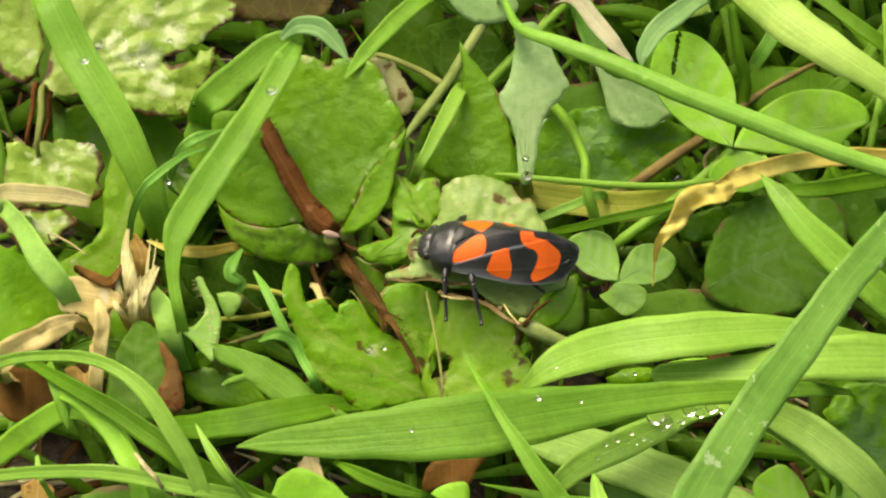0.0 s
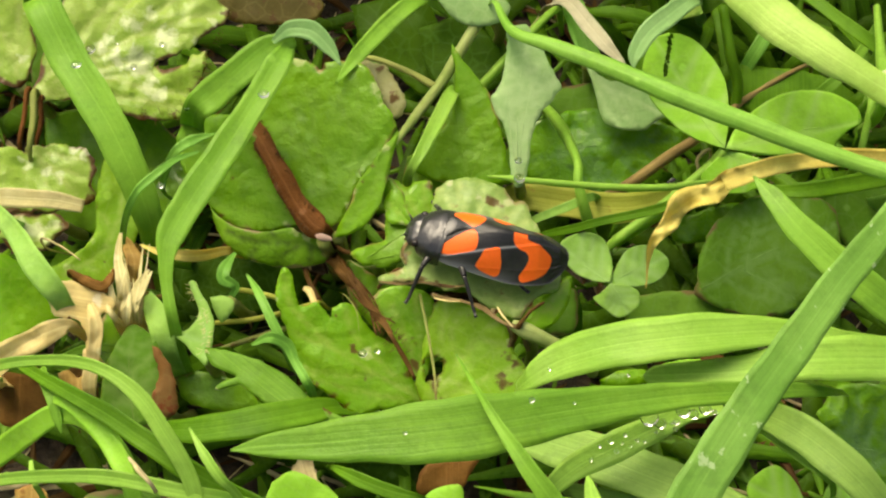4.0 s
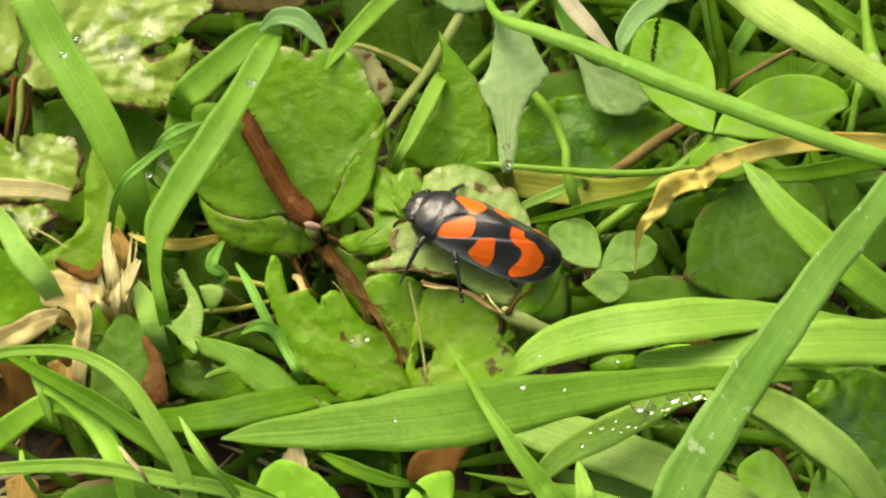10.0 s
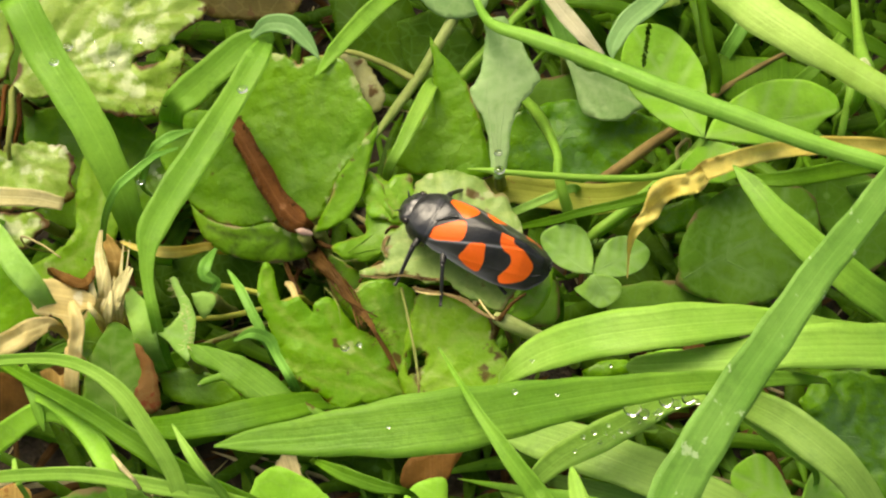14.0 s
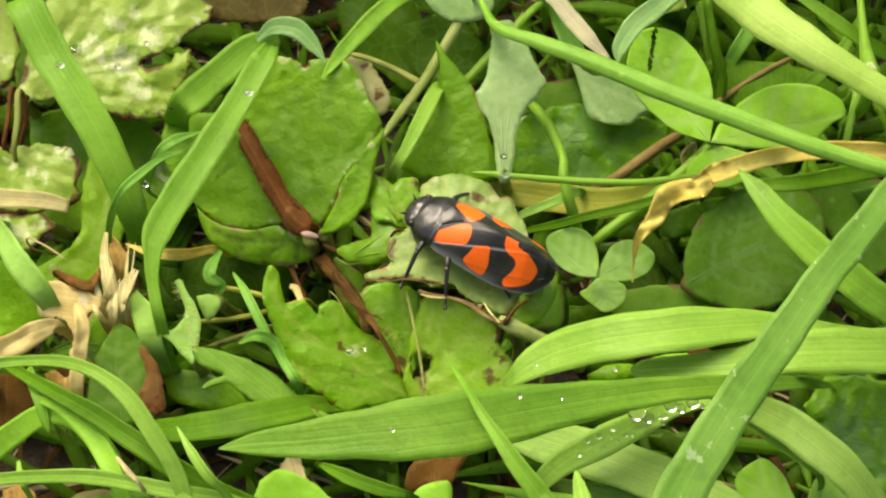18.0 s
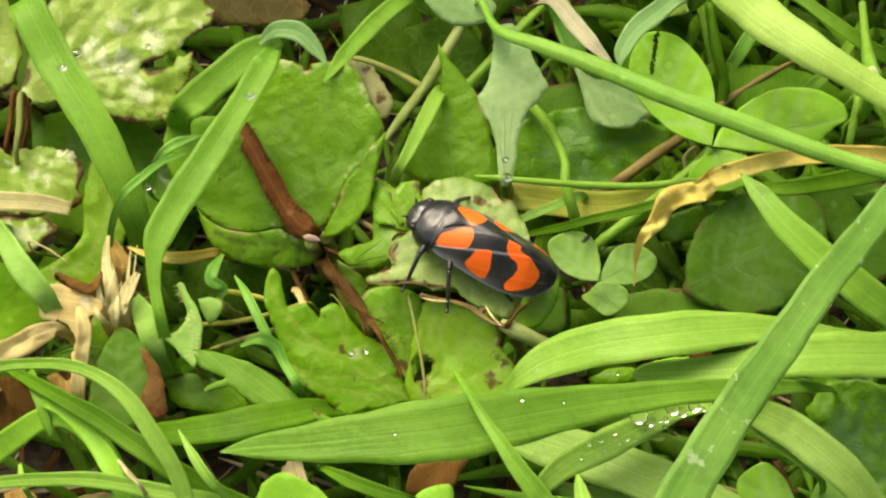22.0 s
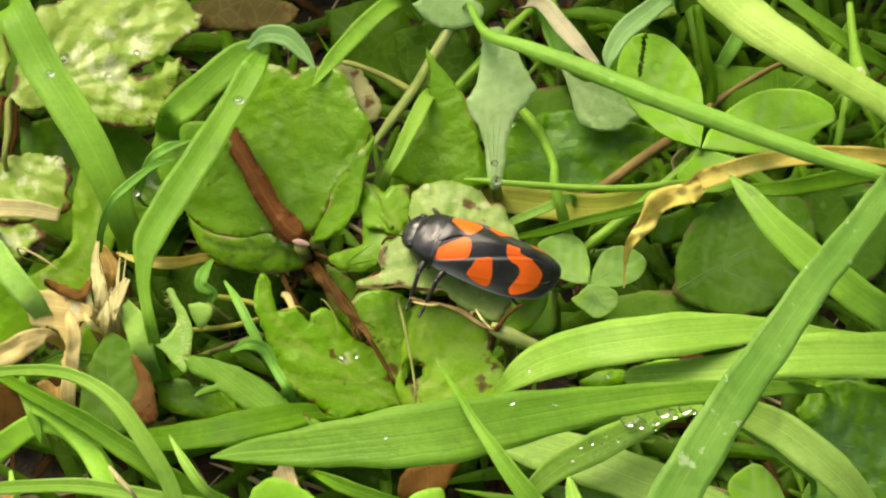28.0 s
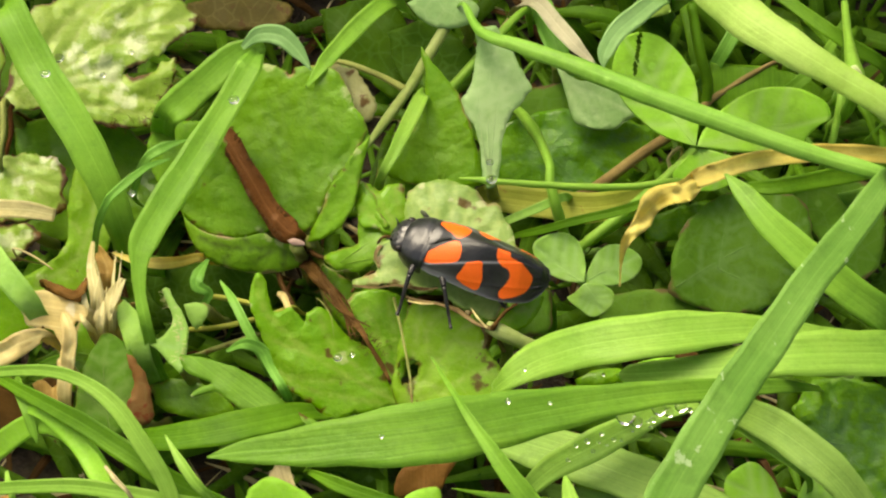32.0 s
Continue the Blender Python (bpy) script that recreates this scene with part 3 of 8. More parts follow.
def tissue(label, origin, normal, outline, mat, veins=(), stains=(), pale=(), holes=(), crinkle=0.4, quilt=0.2, curl=0.2, tooth=0.08, cup=0.0, step=0.3,
           thick=0.16, stalk=None, name="broad_leaf", category="leaf", group="", stalk_mat="stalk", stalk_r=0.4, parent=None, grain=90, fold=0.0, cords=()):
    """A puckered leaf or lobe on its own plane, in mm: an uneven rim that curls, tissue that swells between sunken
    veins, bites eaten out of it, and brown, bleached or painted wet-shine marks. stains, pale and holes: x, y and
    radius."""
    COUNT[0] += 1
    crinkle, quilt, curl = crinkle * 0.42, quilt * 0.27, curl * 0.6
    rng = random.Random(COUNT[0])
    off = Vector((rng.uniform(0, 90), rng.uniform(0, 90), rng.uniform(0, 90)))
    nor = unit(np.array(normal, float))
    right = unit(np.cross(np.array((0.0, 1.0, 0.0)), nor))
    up = np.cross(nor, right)
    rim = spline([(*q, 0) for q in outline + outline[:1]], 7)[0][:-1, :2]
    if np.sum(rim[:, 0] * np.roll(rim[:, 1], -1) - rim[:, 1] * np.roll(rim[:, 0], -1)) < 0:
        rim = rim[::-1]
    ahead, back = np.roll(rim, -1, 0), np.roll(rim, 1, 0)
    out = (ahead - back) @ np.array(((0, -1), (1, 0)))
    out /= np.linalg.norm(out, axis=1)[:, None] + 1e-9
    run = np.cumsum(np.linalg.norm(rim - back, axis=1))
    jag = [noise.noise(Vector((*q, 0)) * 1.3 + off) + 0.7 * noise.noise(Vector((*q, 5)) * 3.6 + off) + 0.5 * abs((r * 0.8) % 1.0 - 0.5) for q, r in zip(rim, run)]
    rim = rim + out * (tooth * np.array(jag))[:, None]
    a, b = rim, np.roll(rim, -1, 0)

    def to_edge(pts, a, b):
        d = b - a
        t = np.clip(np.einsum("ijk,jk->ij", pts[:, None, :] - a[None], d) / (np.sum(d * d, 1) + 1e-12), 0, 1)
        return np.sqrt((((pts[:, None, :] - a[None]) - t[..., None] * d[None]) ** 2).sum(2).min(1))

    lo, hi = rim.min(0), rim.max(0)
    grid = []
    for i, x in enumerate(np.arange(lo[0], hi[0], step)):
        for y in np.arange(lo[1], hi[1], step):
            grid.append((x + rng.uniform(-0.25, 0.25) * step, y + (0.5 * step if i % 2 else 0) + rng.uniform(-0.25, 0.25) * step))
    grid = np.array(grid)
    cross = ((a[None, :, 1] > grid[:, None, 1]) != (b[None, :, 1] > grid[:, None, 1])) & \
        (grid[:, None, 0] < (b - a)[None, :, 0] * (grid[:, None, 1] - a[None, :, 1]) / ((b - a)[None, :, 1] + 1e-12) + a[None, :, 0])
    grid = grid[cross.sum(1) % 2 == 1]
    grid = grid[to_edge(grid, a, b) > 0.45 * step]
    flat, _, tris, *_ = geometry.delaunay_2d_cdt([Vector(q) for q in np.concatenate((rim, grid))], [], [list(range(len(rim)))], 1, 1e-6)
    flat = np.array([tuple(q) for q in flat])
    away = to_edge(flat, a, b)
    segs = []
    for line in veins:
        p = spline([(*q, 0) for q in line], 4)[0][:, :2] if len(line) > 2 else np.array(line)
        segs.append((p[:-1], p[1:]))
    near = to_edge(flat, np.concatenate([s[0] for s in segs]), np.concatenate([s[1] for s in segs])) if segs else np.full(len(flat), 9.0)
    mid, size = flat.mean(0), np.abs(flat - flat.mean(0)).max()

    def lump(x, y):
        r2 = ((x - mid[0]) ** 2 + (y - mid[1]) ** 2) / size ** 2
        return cup * size * r2 + fold * abs(x - mid[0]) + crinkle * (noise.noise(Vector((x * 0.35, y * 0.35, 0)) + off) + 0.4 * noise.noise(Vector((x * 1.0, y * 1.0, 4)) + off)) \
            + quilt * 0.55 * noise.noise(Vector((x * 2.1, y * 2.1, 9)) + off)

    h = np.array([lump(x, y) for x, y in flat]) + quilt * (0.8 - np.exp(-(near / 0.42) ** 2)) \
        - curl * np.exp(-away / 0.55) * np.array([0.6 + 1.2 * noise.noise(Vector((x * 0.6, y * 0.6, 2)) + off) for x, y in flat])
    keep = [f for f in tris if not any(math.hypot(*(flat[list(f)].mean(0) - np.array(q[:2]))) < q[2] for q in holes)]
    n = len(flat)
    top = [branch(origin, nor, right, up, x, y, z) for (x, y), z in zip(flat, h)]
    verts = top + [q - nor * thick for q in top]
    faces, edges = [], {}
    for f in keep:
        p, q, r = flat[list(f)]
        f = tuple(f) if (q[0] - p[0]) * (r[1] - p[1]) - (q[1] - p[1]) * (r[0] - p[0]) > 0 else tuple(f)[::-1]
        faces += [f, tuple(n + k for k in f[::-1])]
        for k in range(3):
            edges[(f[k], f[(k + 1) % 3])] = 1
    faces += [(j, i, n + i, n + j) for i, j in edges if (j, i) not in edges]

    bent = flat + np.array([(0.45 * noise.noise(Vector((x * 1.9, y * 1.9, 3)) + off), 0.45 * noise.noise(Vector((x * 1.9, y * 1.9, 7)) + off)) for x, y in flat])

    def marks(spots):
        v = np.zeros(n)
        for x, y, r in spots:
            v = np.maximum(v, np.clip(1.5 - np.hypot(bent[:, 0] - x, bent[:, 1] - y) / r, 0, 1))
        return list(v) * 2

    torn = np.zeros(n)
    for x, y, r in holes:
        torn = np.maximum(torn, np.clip(1.6 - np.hypot(flat[:, 0] - x, flat[:, 1] - y) / (r + 0.1), 0, 0.8))
    stain = np.maximum(np.array(marks(stains)), np.concatenate((torn, torn)))
    along = np.array((math.cos(radians(grain)), math.sin(radians(grain))))
    uvs = [(q @ along, q @ np.array((-along[1], along[0]))) for q in flat] * 2
    ob = sheet(name, np.array(verts) * MM, faces, MATS[mat], parent, uvs=uvs, label=label if parent else "", rim=list(1 - away / 3.0) * 2,
               vein=list(np.exp(-(near / 0.13) ** 2)) * 2, stain=stain, pale=marks(pale))
    if not parent:
        tagged(ob, label, category, group)
    add_veins(ob, lambda x, y: branch(origin, nor, right, up, x, y, lump(x, y) - 0.2 * quilt - 0.025), cords, mat)
    if stalk:
        sv, sf, suv = pipe(stalk, [stalk_r] * len(stalk))
        sheet("leaf_stalk", sv, sf, MATS[stalk_mat], ob, uvs=suv)
    return ob



def hairs(parent, path, spread, count, length, mat, seed):
    """Fine hairs that stand off a stalk or rim along a path, in mm, as one part."""
    rng = random.Random(seed)
    mid, _ = spline(path, 12)
    verts, faces = [], []
    for _ in range(count):
        k = rng.randrange(len(mid) - 1)
        tan = unit(mid[k + 1] - mid[k])
        side = unit(np.cross(tan, np.array((0.0, -0.5, 0.85)))) * rng.choice((-1, 1))
        foot = mid[k] + (mid[k + 1] - mid[k]) * rng.random() + side * spread * rng.uniform(0.6, 1.0)
        way = unit(side * rng.uniform(0.5, 1.0) + tan * rng.uniform(-0.7, 0.7) + np.array((0, -0.3, 0.5)) * rng.uniform(0.2, 1.0)) * length * rng.uniform(0.5, 1.2)
        v, f, _ = pipe([foot, foot + way * 0.55, foot + way + np.array((0, 0, -0.12 * length))], [0.018, 0.014, 0.004], 2, 4)
        faces.extend(tuple(i + len(verts) for i in q) for q in f)
        verts.extend(v)
    return sheet("hairs", verts, faces, MATS[mat], parent)


def side_veins(line):
    """Fine veins that leave a main vein to both sides."""
    (ax, ay), (bx, by) = line
    dx, dy = bx - ax, by - ay
    return [[(ax + dx * k, ay + dy * k), (ax + dx * (k + 0.2) - dy * s * 0.26, ay + dy * (k + 0.2) + dx * s * 0.26)] for k in (0.18, 0.36, 0.54, 0.72) for s in (1, -1)]


def leaf(label, origin, normal, outline, mat, veins=(), crinkle=0.4, tooth=0.02, cup=0.0, fold=0.0, holes=(), quilt=0.25, **rest):
    """A plain leaf: straight main veins with side veins, a rim that is toothed in proportion to its size."""
    size = max(max(abs(x), abs(y)) for x, y in outline)
    lines = [list(v) for v in veins] + [q for v in veins for q in side_veins(v)]
    return tissue(label, origin, normal, outline, mat, lines, holes=holes, crinkle=crinkle * 1.1, quilt=quilt, curl=0.25, tooth=0.04 + tooth * size,
                  cup=cup, fold=fold, step=0.34, cords=veins, **rest)


def clover(label, hub, leaflets, mat, root, radius=0.45, slit=()):
    """A clover: each leaflet and the stalk are parts. leaflets: normal and outline, in mm about the hub."""
    base = tagged(new("clover"), label, "clover", "clovers")
    for k_leaf, (normal, outline) in enumerate(leaflets):
        COUNT[0] += 1
        xs = np.array(outline)
        tip = xs[np.argmax((xs ** 2).sum(1))]
        side = [((0, 0), tuple(tip))] + [(tuple(tip * k), tuple(tip * (k + 0.25) + np.array((-tip[1], tip[0])) * s * 0.4)) for k in (0.2, 0.4, 0.6) for s in (1, -1)]
        v, f, rim, vein, surf = leaf_mesh(hub, normal, outline, cup=0.06, crinkle=0.22, tooth=0.006, veins=side, groove=0.03, seed=COUNT[0],
                                             holes=slit if k_leaf == 0 else (), rings=34 if slit and k_leaf == 0 else 11)
        add_veins(sheet("leaflet", v, f, MATS[mat], base, rim=rim, vein=vein), lambda x, y: surf(x, y, 0.055), side[:1], mat)
    v, f, uv = pipe([root, ((root[0] + hub[0]) / 2 + 0.8, (root[1] + hub[1]) / 2, (root[2] + hub[2]) / 2), hub], [radius, radius, radius * 0.7])
    sheet("clover_stalk", v, f, MATS["bright"], base, uvs=uv)
    return base


def blob(centre, radii, seg=16, rows=10, tilt=None):
    """Verts and faces of a rounded lump, in mm."""
    verts, faces = [], []
    for j in range(rows + 1):
        t = math.pi * j / rows
        for k in range(seg):
            p = 2 * math.pi * k / seg
            q = Vector((radii[0] * math.sin(t) * math.cos(p), radii[1] * math.sin(t) * math.sin(p), radii[2] * math.cos(t)))
            if tilt:
                q = tilt @ q
            verts.append(((centre[0] + q.x) * MM, (centre[1] + q.y) * MM, (centre[2] + q.z) * MM))
    for j in range(rows):
        for k in range(seg):
            k2 = (k + 1) % seg
            faces.append((j * seg + k, (j + 1) * seg + k, (j + 1) * seg + k2, j * seg + k2))
    return verts, faces


def dew(centre, r, squash=0.5):
    v, f = blob(centre, (r, r, r * (squash if r > 0.22 else 0.8)))
    return tagged(sheet("dewdrop", v, f, WATER), "clear round dewdrop clinging to a wet green blade", "water drop", "dewdrops")



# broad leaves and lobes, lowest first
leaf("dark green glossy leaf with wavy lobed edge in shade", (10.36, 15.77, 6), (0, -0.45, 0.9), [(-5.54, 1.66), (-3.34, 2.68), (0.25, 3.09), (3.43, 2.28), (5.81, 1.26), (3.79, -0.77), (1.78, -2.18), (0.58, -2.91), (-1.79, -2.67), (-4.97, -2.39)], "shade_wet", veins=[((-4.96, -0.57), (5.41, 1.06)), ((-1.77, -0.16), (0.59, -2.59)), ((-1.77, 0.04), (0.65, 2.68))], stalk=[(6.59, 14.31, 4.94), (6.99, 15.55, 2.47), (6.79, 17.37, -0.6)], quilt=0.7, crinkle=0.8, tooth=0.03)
# the next two leaves have the shade of the gap in their colour
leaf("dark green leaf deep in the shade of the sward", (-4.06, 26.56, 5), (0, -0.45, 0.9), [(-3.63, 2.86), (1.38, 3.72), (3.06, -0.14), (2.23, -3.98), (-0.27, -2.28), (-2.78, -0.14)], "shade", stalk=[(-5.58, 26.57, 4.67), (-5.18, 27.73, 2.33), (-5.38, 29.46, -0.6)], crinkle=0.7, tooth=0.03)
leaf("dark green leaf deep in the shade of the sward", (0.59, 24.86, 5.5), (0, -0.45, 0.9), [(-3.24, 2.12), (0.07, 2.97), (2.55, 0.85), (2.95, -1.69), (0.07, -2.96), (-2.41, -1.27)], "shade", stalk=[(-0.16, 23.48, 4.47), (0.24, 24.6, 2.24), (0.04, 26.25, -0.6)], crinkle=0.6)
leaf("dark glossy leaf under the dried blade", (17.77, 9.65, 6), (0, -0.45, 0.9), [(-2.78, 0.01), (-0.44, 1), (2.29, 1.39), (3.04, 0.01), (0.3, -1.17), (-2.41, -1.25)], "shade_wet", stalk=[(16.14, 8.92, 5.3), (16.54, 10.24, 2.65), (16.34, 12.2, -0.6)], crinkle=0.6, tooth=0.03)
leaf("dull green leaf low behind the clover", (10.11, 19.77, 6.5), (0, -0.45, 0.9), [(-2.61, 1.24), (1.03, 1.65), (3.43, 0.41), (3, -1.65), (-1.42, -1.23), (-3.43, -0.41)], "dull", stalk=[(8.7, 19.17, 5.86), (9.1, 20.64, 2.93), (8.9, 22.81, -0.6)], crinkle=0.4)
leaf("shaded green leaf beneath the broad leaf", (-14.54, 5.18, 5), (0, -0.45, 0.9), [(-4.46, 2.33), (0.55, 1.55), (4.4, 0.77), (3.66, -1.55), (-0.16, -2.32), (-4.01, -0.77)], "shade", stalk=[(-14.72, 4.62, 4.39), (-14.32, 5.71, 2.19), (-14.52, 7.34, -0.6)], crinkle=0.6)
leaf("green leaf low under the folded blade", (-23.9, 14.24, 5.5), (0, -0.45, 0.9), [(-4.93, 3.82), (1.03, 4.63), (5.07, 1.39), (5.92, -1.84), (0.84, -4.25), (-3.52, -3.85), (-4.42, 0.17)], "round", stalk=[(-23.14, 13.81, 4.95), (-22.74, 15.04, 2.47), (-22.94, 16.87, -0.6)], crinkle=0.7, cup=0.05)
leaf("shaded green leaf beside the husks", (-28.62, 22.36, 8), (0, -0.45, 0.9), [(-1.51, 3.18), (1.32, 3.6), (1.82, -0.14), (1.1, -3.44), (-0.92, -3.03), (-1.81, -0.14)], "dull", stalk=[(-28.34, 20.16, 6.56), (-27.94, 21.8, 3.28), (-28.14, 24.23, -0.6)], crinkle=0.5)
leaf("large dull green oval leaf with faint veins", (21.16, 5.53, 8), (0.1, -0.5, 0.85), [(-4.84, -2.88), (-4.59, -0.03), (-3.55, 2.13), (-1.13, 3.93), (1.94, 4.42), (4.11, 3.62), (4.79, 1.37), (3.75, -1.36), (2.29, -3.17), (0.02, -4.07), (-2.68, -3.87)], "dull", veins=[((-4.65, -2.68), (4.36, 2.49)), ((-1.65, -1.34), (-0.73, 3.66)), ((-1.66, -1.16), (2.28, -2.98))], stalk=[(16.73, 3.71, 7.1), (17.13, 5.49, 3.55), (16.93, 8.12, -0.6)], cup=-0.05, crinkle=0.3)
leaf("dull green leaf behind a crossing blade", (28.15, 8.8, 7), (0, -0.45, 0.9), [(-2.84, 2.85), (0.26, 3.24), (2.91, 1.67), (2.77, -2.61), (0.81, -4.16), (-1.04, -1.84), (-2.89, 0.89)], "dull", stalk=[(29.06, 7.99, 6.26), (29.46, 9.56, 3.13), (29.26, 11.87, -0.6)], crinkle=0.5)
leaf("dull green leaf low beside the small clover", (15.18, 2.65, 5.5), (0, -0.45, 0.9), [(-3.59, 0.86), (-0.17, 1.43), (2.48, 1.05), (3.97, -0.48), (0.54, -1.62), (-3.23, -1.24)], "dull", stalk=[(14.98, 2.36, 5.02), (15.38, 3.62, 2.51), (15.18, 5.47, -0.6)], crinkle=0.4)
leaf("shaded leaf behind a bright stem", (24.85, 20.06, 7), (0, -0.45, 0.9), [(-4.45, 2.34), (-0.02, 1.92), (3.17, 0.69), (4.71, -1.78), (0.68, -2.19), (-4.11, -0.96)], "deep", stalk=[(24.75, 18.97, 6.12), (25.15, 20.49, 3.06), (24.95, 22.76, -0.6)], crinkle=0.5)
leaf("dull green leaf at the edge of a gap", (6.67, -0.01, 9), (0, -0.45, 0.9), [(-0.21, 1.29), (1.26, 1.66), (1.24, -0.92), (-0.6, -1.29), (-1.69, -0.74)], "dull", stalk=[(6.45, -0.37, 8.48), (6.85, 1.75, 4.24), (6.65, 4.89, -0.6)], crinkle=0.2)
# pale spots on the wet crinkled leaves are shine painted into the colour
wet_leaf = tissue('pale wet crinkled leaf with torn browned rim', (-20.24, 19.1, 12.0), (0.05, -0.35, 0.93), [(-7.87, 1.29), (-7.4, 2.97), (-6.51, 4.17), (-3.83, 5.03), (0.06, 5.26), (3.02, 4.87), (4.28, 3.91), (4.09, 2.9), (3.35, 2.12), (2.67, 1.51), (1.78, 0.82), (0.71, 0.28), (-0.34, -0.34), (-0.55, -0.67), (-0.08, -0.86), (1.22, -0.53), (2.35, 0.13), (2.88, 0.52), (3.13, 0.12), (2.89, -0.63), (2.82, -1.46), (2.32, -2.3), (1.9, -3.21), (1.63, -4.04), (0.42, -4.4), (-1.12, -4.46), (-2.51, -4.26), (-4.48, -3.51), (-6.23, -3.17), (-8.32, -3.48), (-8.55, -2.43)], 'crinkled', veins=[[(-8.5, -3.04), (-5.04, -0.67), (-1.68, 1.52), (3.67, 3.59)], [(-8.5, -3.04), (-4.19, -1.87), (-0.39, -0.91), (2.66, 0.23)], [(-8.5, -3.04), (-4.13, -2.89), (-0.25, -3.37), (1.68, -3.5)], [(-8.5, -3.04), (-6.63, 0.1), (-4.49, 3.08), (-2.65, 4.82)], [(-5.04, -0.67), (-3.67, 2.28), (-2.24, 4.42)], [(-2.43, 1.08), (-0.61, 3.22), (1.26, 4.76)], [(-1.31, 1.74), (1.03, 1.62), (2.59, 1.68)], [(-3.44, -1.64), (-1.48, -2.18), (1.63, -2.48)], [(-4.99, -1.49), (-3.11, -0.6), (-0.82, -0.1)]], stains=[(3.04, 0.36, 0.31), (2.93, -0.63, 0.27), (2.9, -1.54, 0.27), (2.25, -2.46, 0.27), (1.87, -3.5, 0.31), (1.14, -4.26, 0.31), (-0.96, -4.45, 0.27), (4.22, 3.49, 0.31), (3.72, 2.55, 0.23)], pale=[(-1.57, -0.46, 1.08), (0.27, 1.38, 0.84), (-3.97, 0.81, 0.61), (-0.9, -2.08, 0.69), (3.32, 2.74, 0.46), (2.22, 1.16, 0.35), (-3.14, -0.19, 0.61), (-2.3, 2.12, 0.77), (0.1, -2.74, 0.54), (-1, 3.21, 0.61)], crinkle=1.1, quilt=0.7, curl=0.4, tooth=0.28, step=0.26, stalk=[(-28.73, 16.32, 11.09), (-28.31, 18.42, 5.68), (-28.51, 21.72, -0.6)])
hairs(wet_leaf, [(-16.18, 23.15, 12.0), (-17.24, 19.6, 11.6), (-17.51, 17.48, 11.4), (-18.5, 14.9, 11.2), (-21.15, 14.36, 11.2)], 0.1, 80, 0.7, 'brown_stalk', 23)
tissue('pale wet leaf lobe with browned foot', (-30.53, 19.76, 12.0), (0, -0.45, 0.9), [(-2.02, 3.04), (-0.88, 4.26), (0.48, 4.46), (1.1, 3.44), (1.07, 1.83), (1.43, 0.22), (1.17, -1.38), (0.65, -2.5), (0.11, -2.66), (-1.07, -2.18), (-2.11, -0.18)], 'crinkled', veins=[[(0.5, -2.58), (0.04, -0.18), (0.32, 3.44)], [(0.27, -1.38), (0.99, 0.62)], [(0.27, -1.38), (-0.78, 1.03)]], stains=[(0.58, -2.58, 0.35)], pale=[(0.93, 2.64, 0.31), (0.63, -0.58, 0.38)], crinkle=0.7, quilt=0.5, curl=0.3, tooth=0.12, stalk=[(-30.03, 17.59, 10.58), (-29.63, 19.65, 5.42), (-29.83, 22.95, -0.6)])
tissue('pale wet leaf with torn brown rim', (-27.48, 10.5, 10.0), (0, -0.45, 0.9), [(-3.25, 1.68), (-2.3, 1.83), (-1.45, 1.44), (-0.86, 1.98), (-0.09, 1.91), (0.55, 2.14), (1.67, 1.83), (2.59, 1.59), (3.13, 1.12), (3.31, 0.19), (3.1, -0.66), (3.35, -1.59), (2.83, -2.12), (1.62, -2.2), (0.11, -2.58), (-1.41, -2.58), (-3.12, -2.5)], 'crinkled', veins=[[(-1.15, 1.67), (0.41, 0.2), (1.98, -1.35)], [(-1.15, 1.67), (-1.48, -0.19), (-1.04, -2.31)], [(-1.15, 1.67), (1.15, 1.17), (3.06, 0.78)], [(0.02, 0.59), (2.33, -0.19)], [(-0.56, 0.97), (0.07, -0.96)]], stains=[(3.14, 0.78, 0.31), (3.17, -0.5, 0.31), (3.12, -1.55, 0.35), (2.94, -1.93, 0.27)], pale=[(0.03, 0.2, 0.46), (1, -0.19, 0.38), (-1.5, 0.59, 0.46), (1.82, 1.67, 0.31), (2.67, 1.28, 0.31)], crinkle=0.9, quilt=0.6, curl=0.35, tooth=0.22, step=0.26, stalk=[(-28.71, 12.13, 10.48), (-28.31, 14.2, 5.37), (-28.51, 17.5, -0.6)])
tissue('pale frosty-looking wet leaf scrap', (-28.23, 6.9, 8.0), (0, -0.45, 0.9), [(-2.21, 1.26), (-0.69, 1.41), (0.83, 1.41), (1.98, 1.06), (2.3, 0.48), (1.63, 0.02), (0.97, -0.75), (0.14, -1.05), (-0.93, -0.59), (-2.16, -0.28)], 'crinkled', veins=[[(1.8, 0.67), (0.11, 0.1), (-1.42, 0.49)], [(0.86, 0.29), (0.13, -0.67)], [(0.48, 0.29), (0.07, 1.25)]], stains=[(2, 0.48, 0.38), (-0.24, -0.98, 0.23)], pale=[(0.11, 0.1, 0.69), (-0.66, 0.48, 0.54), (1.23, 0.67, 0.38), (0.69, -0.48, 0.31)], crinkle=1.0, quilt=0.6, curl=0.3, tooth=0.2, stalk=[(-26.31, 7.6, 8.02), (-25.91, 9.67, 4.14), (-26.11, 12.97, -0.6)])
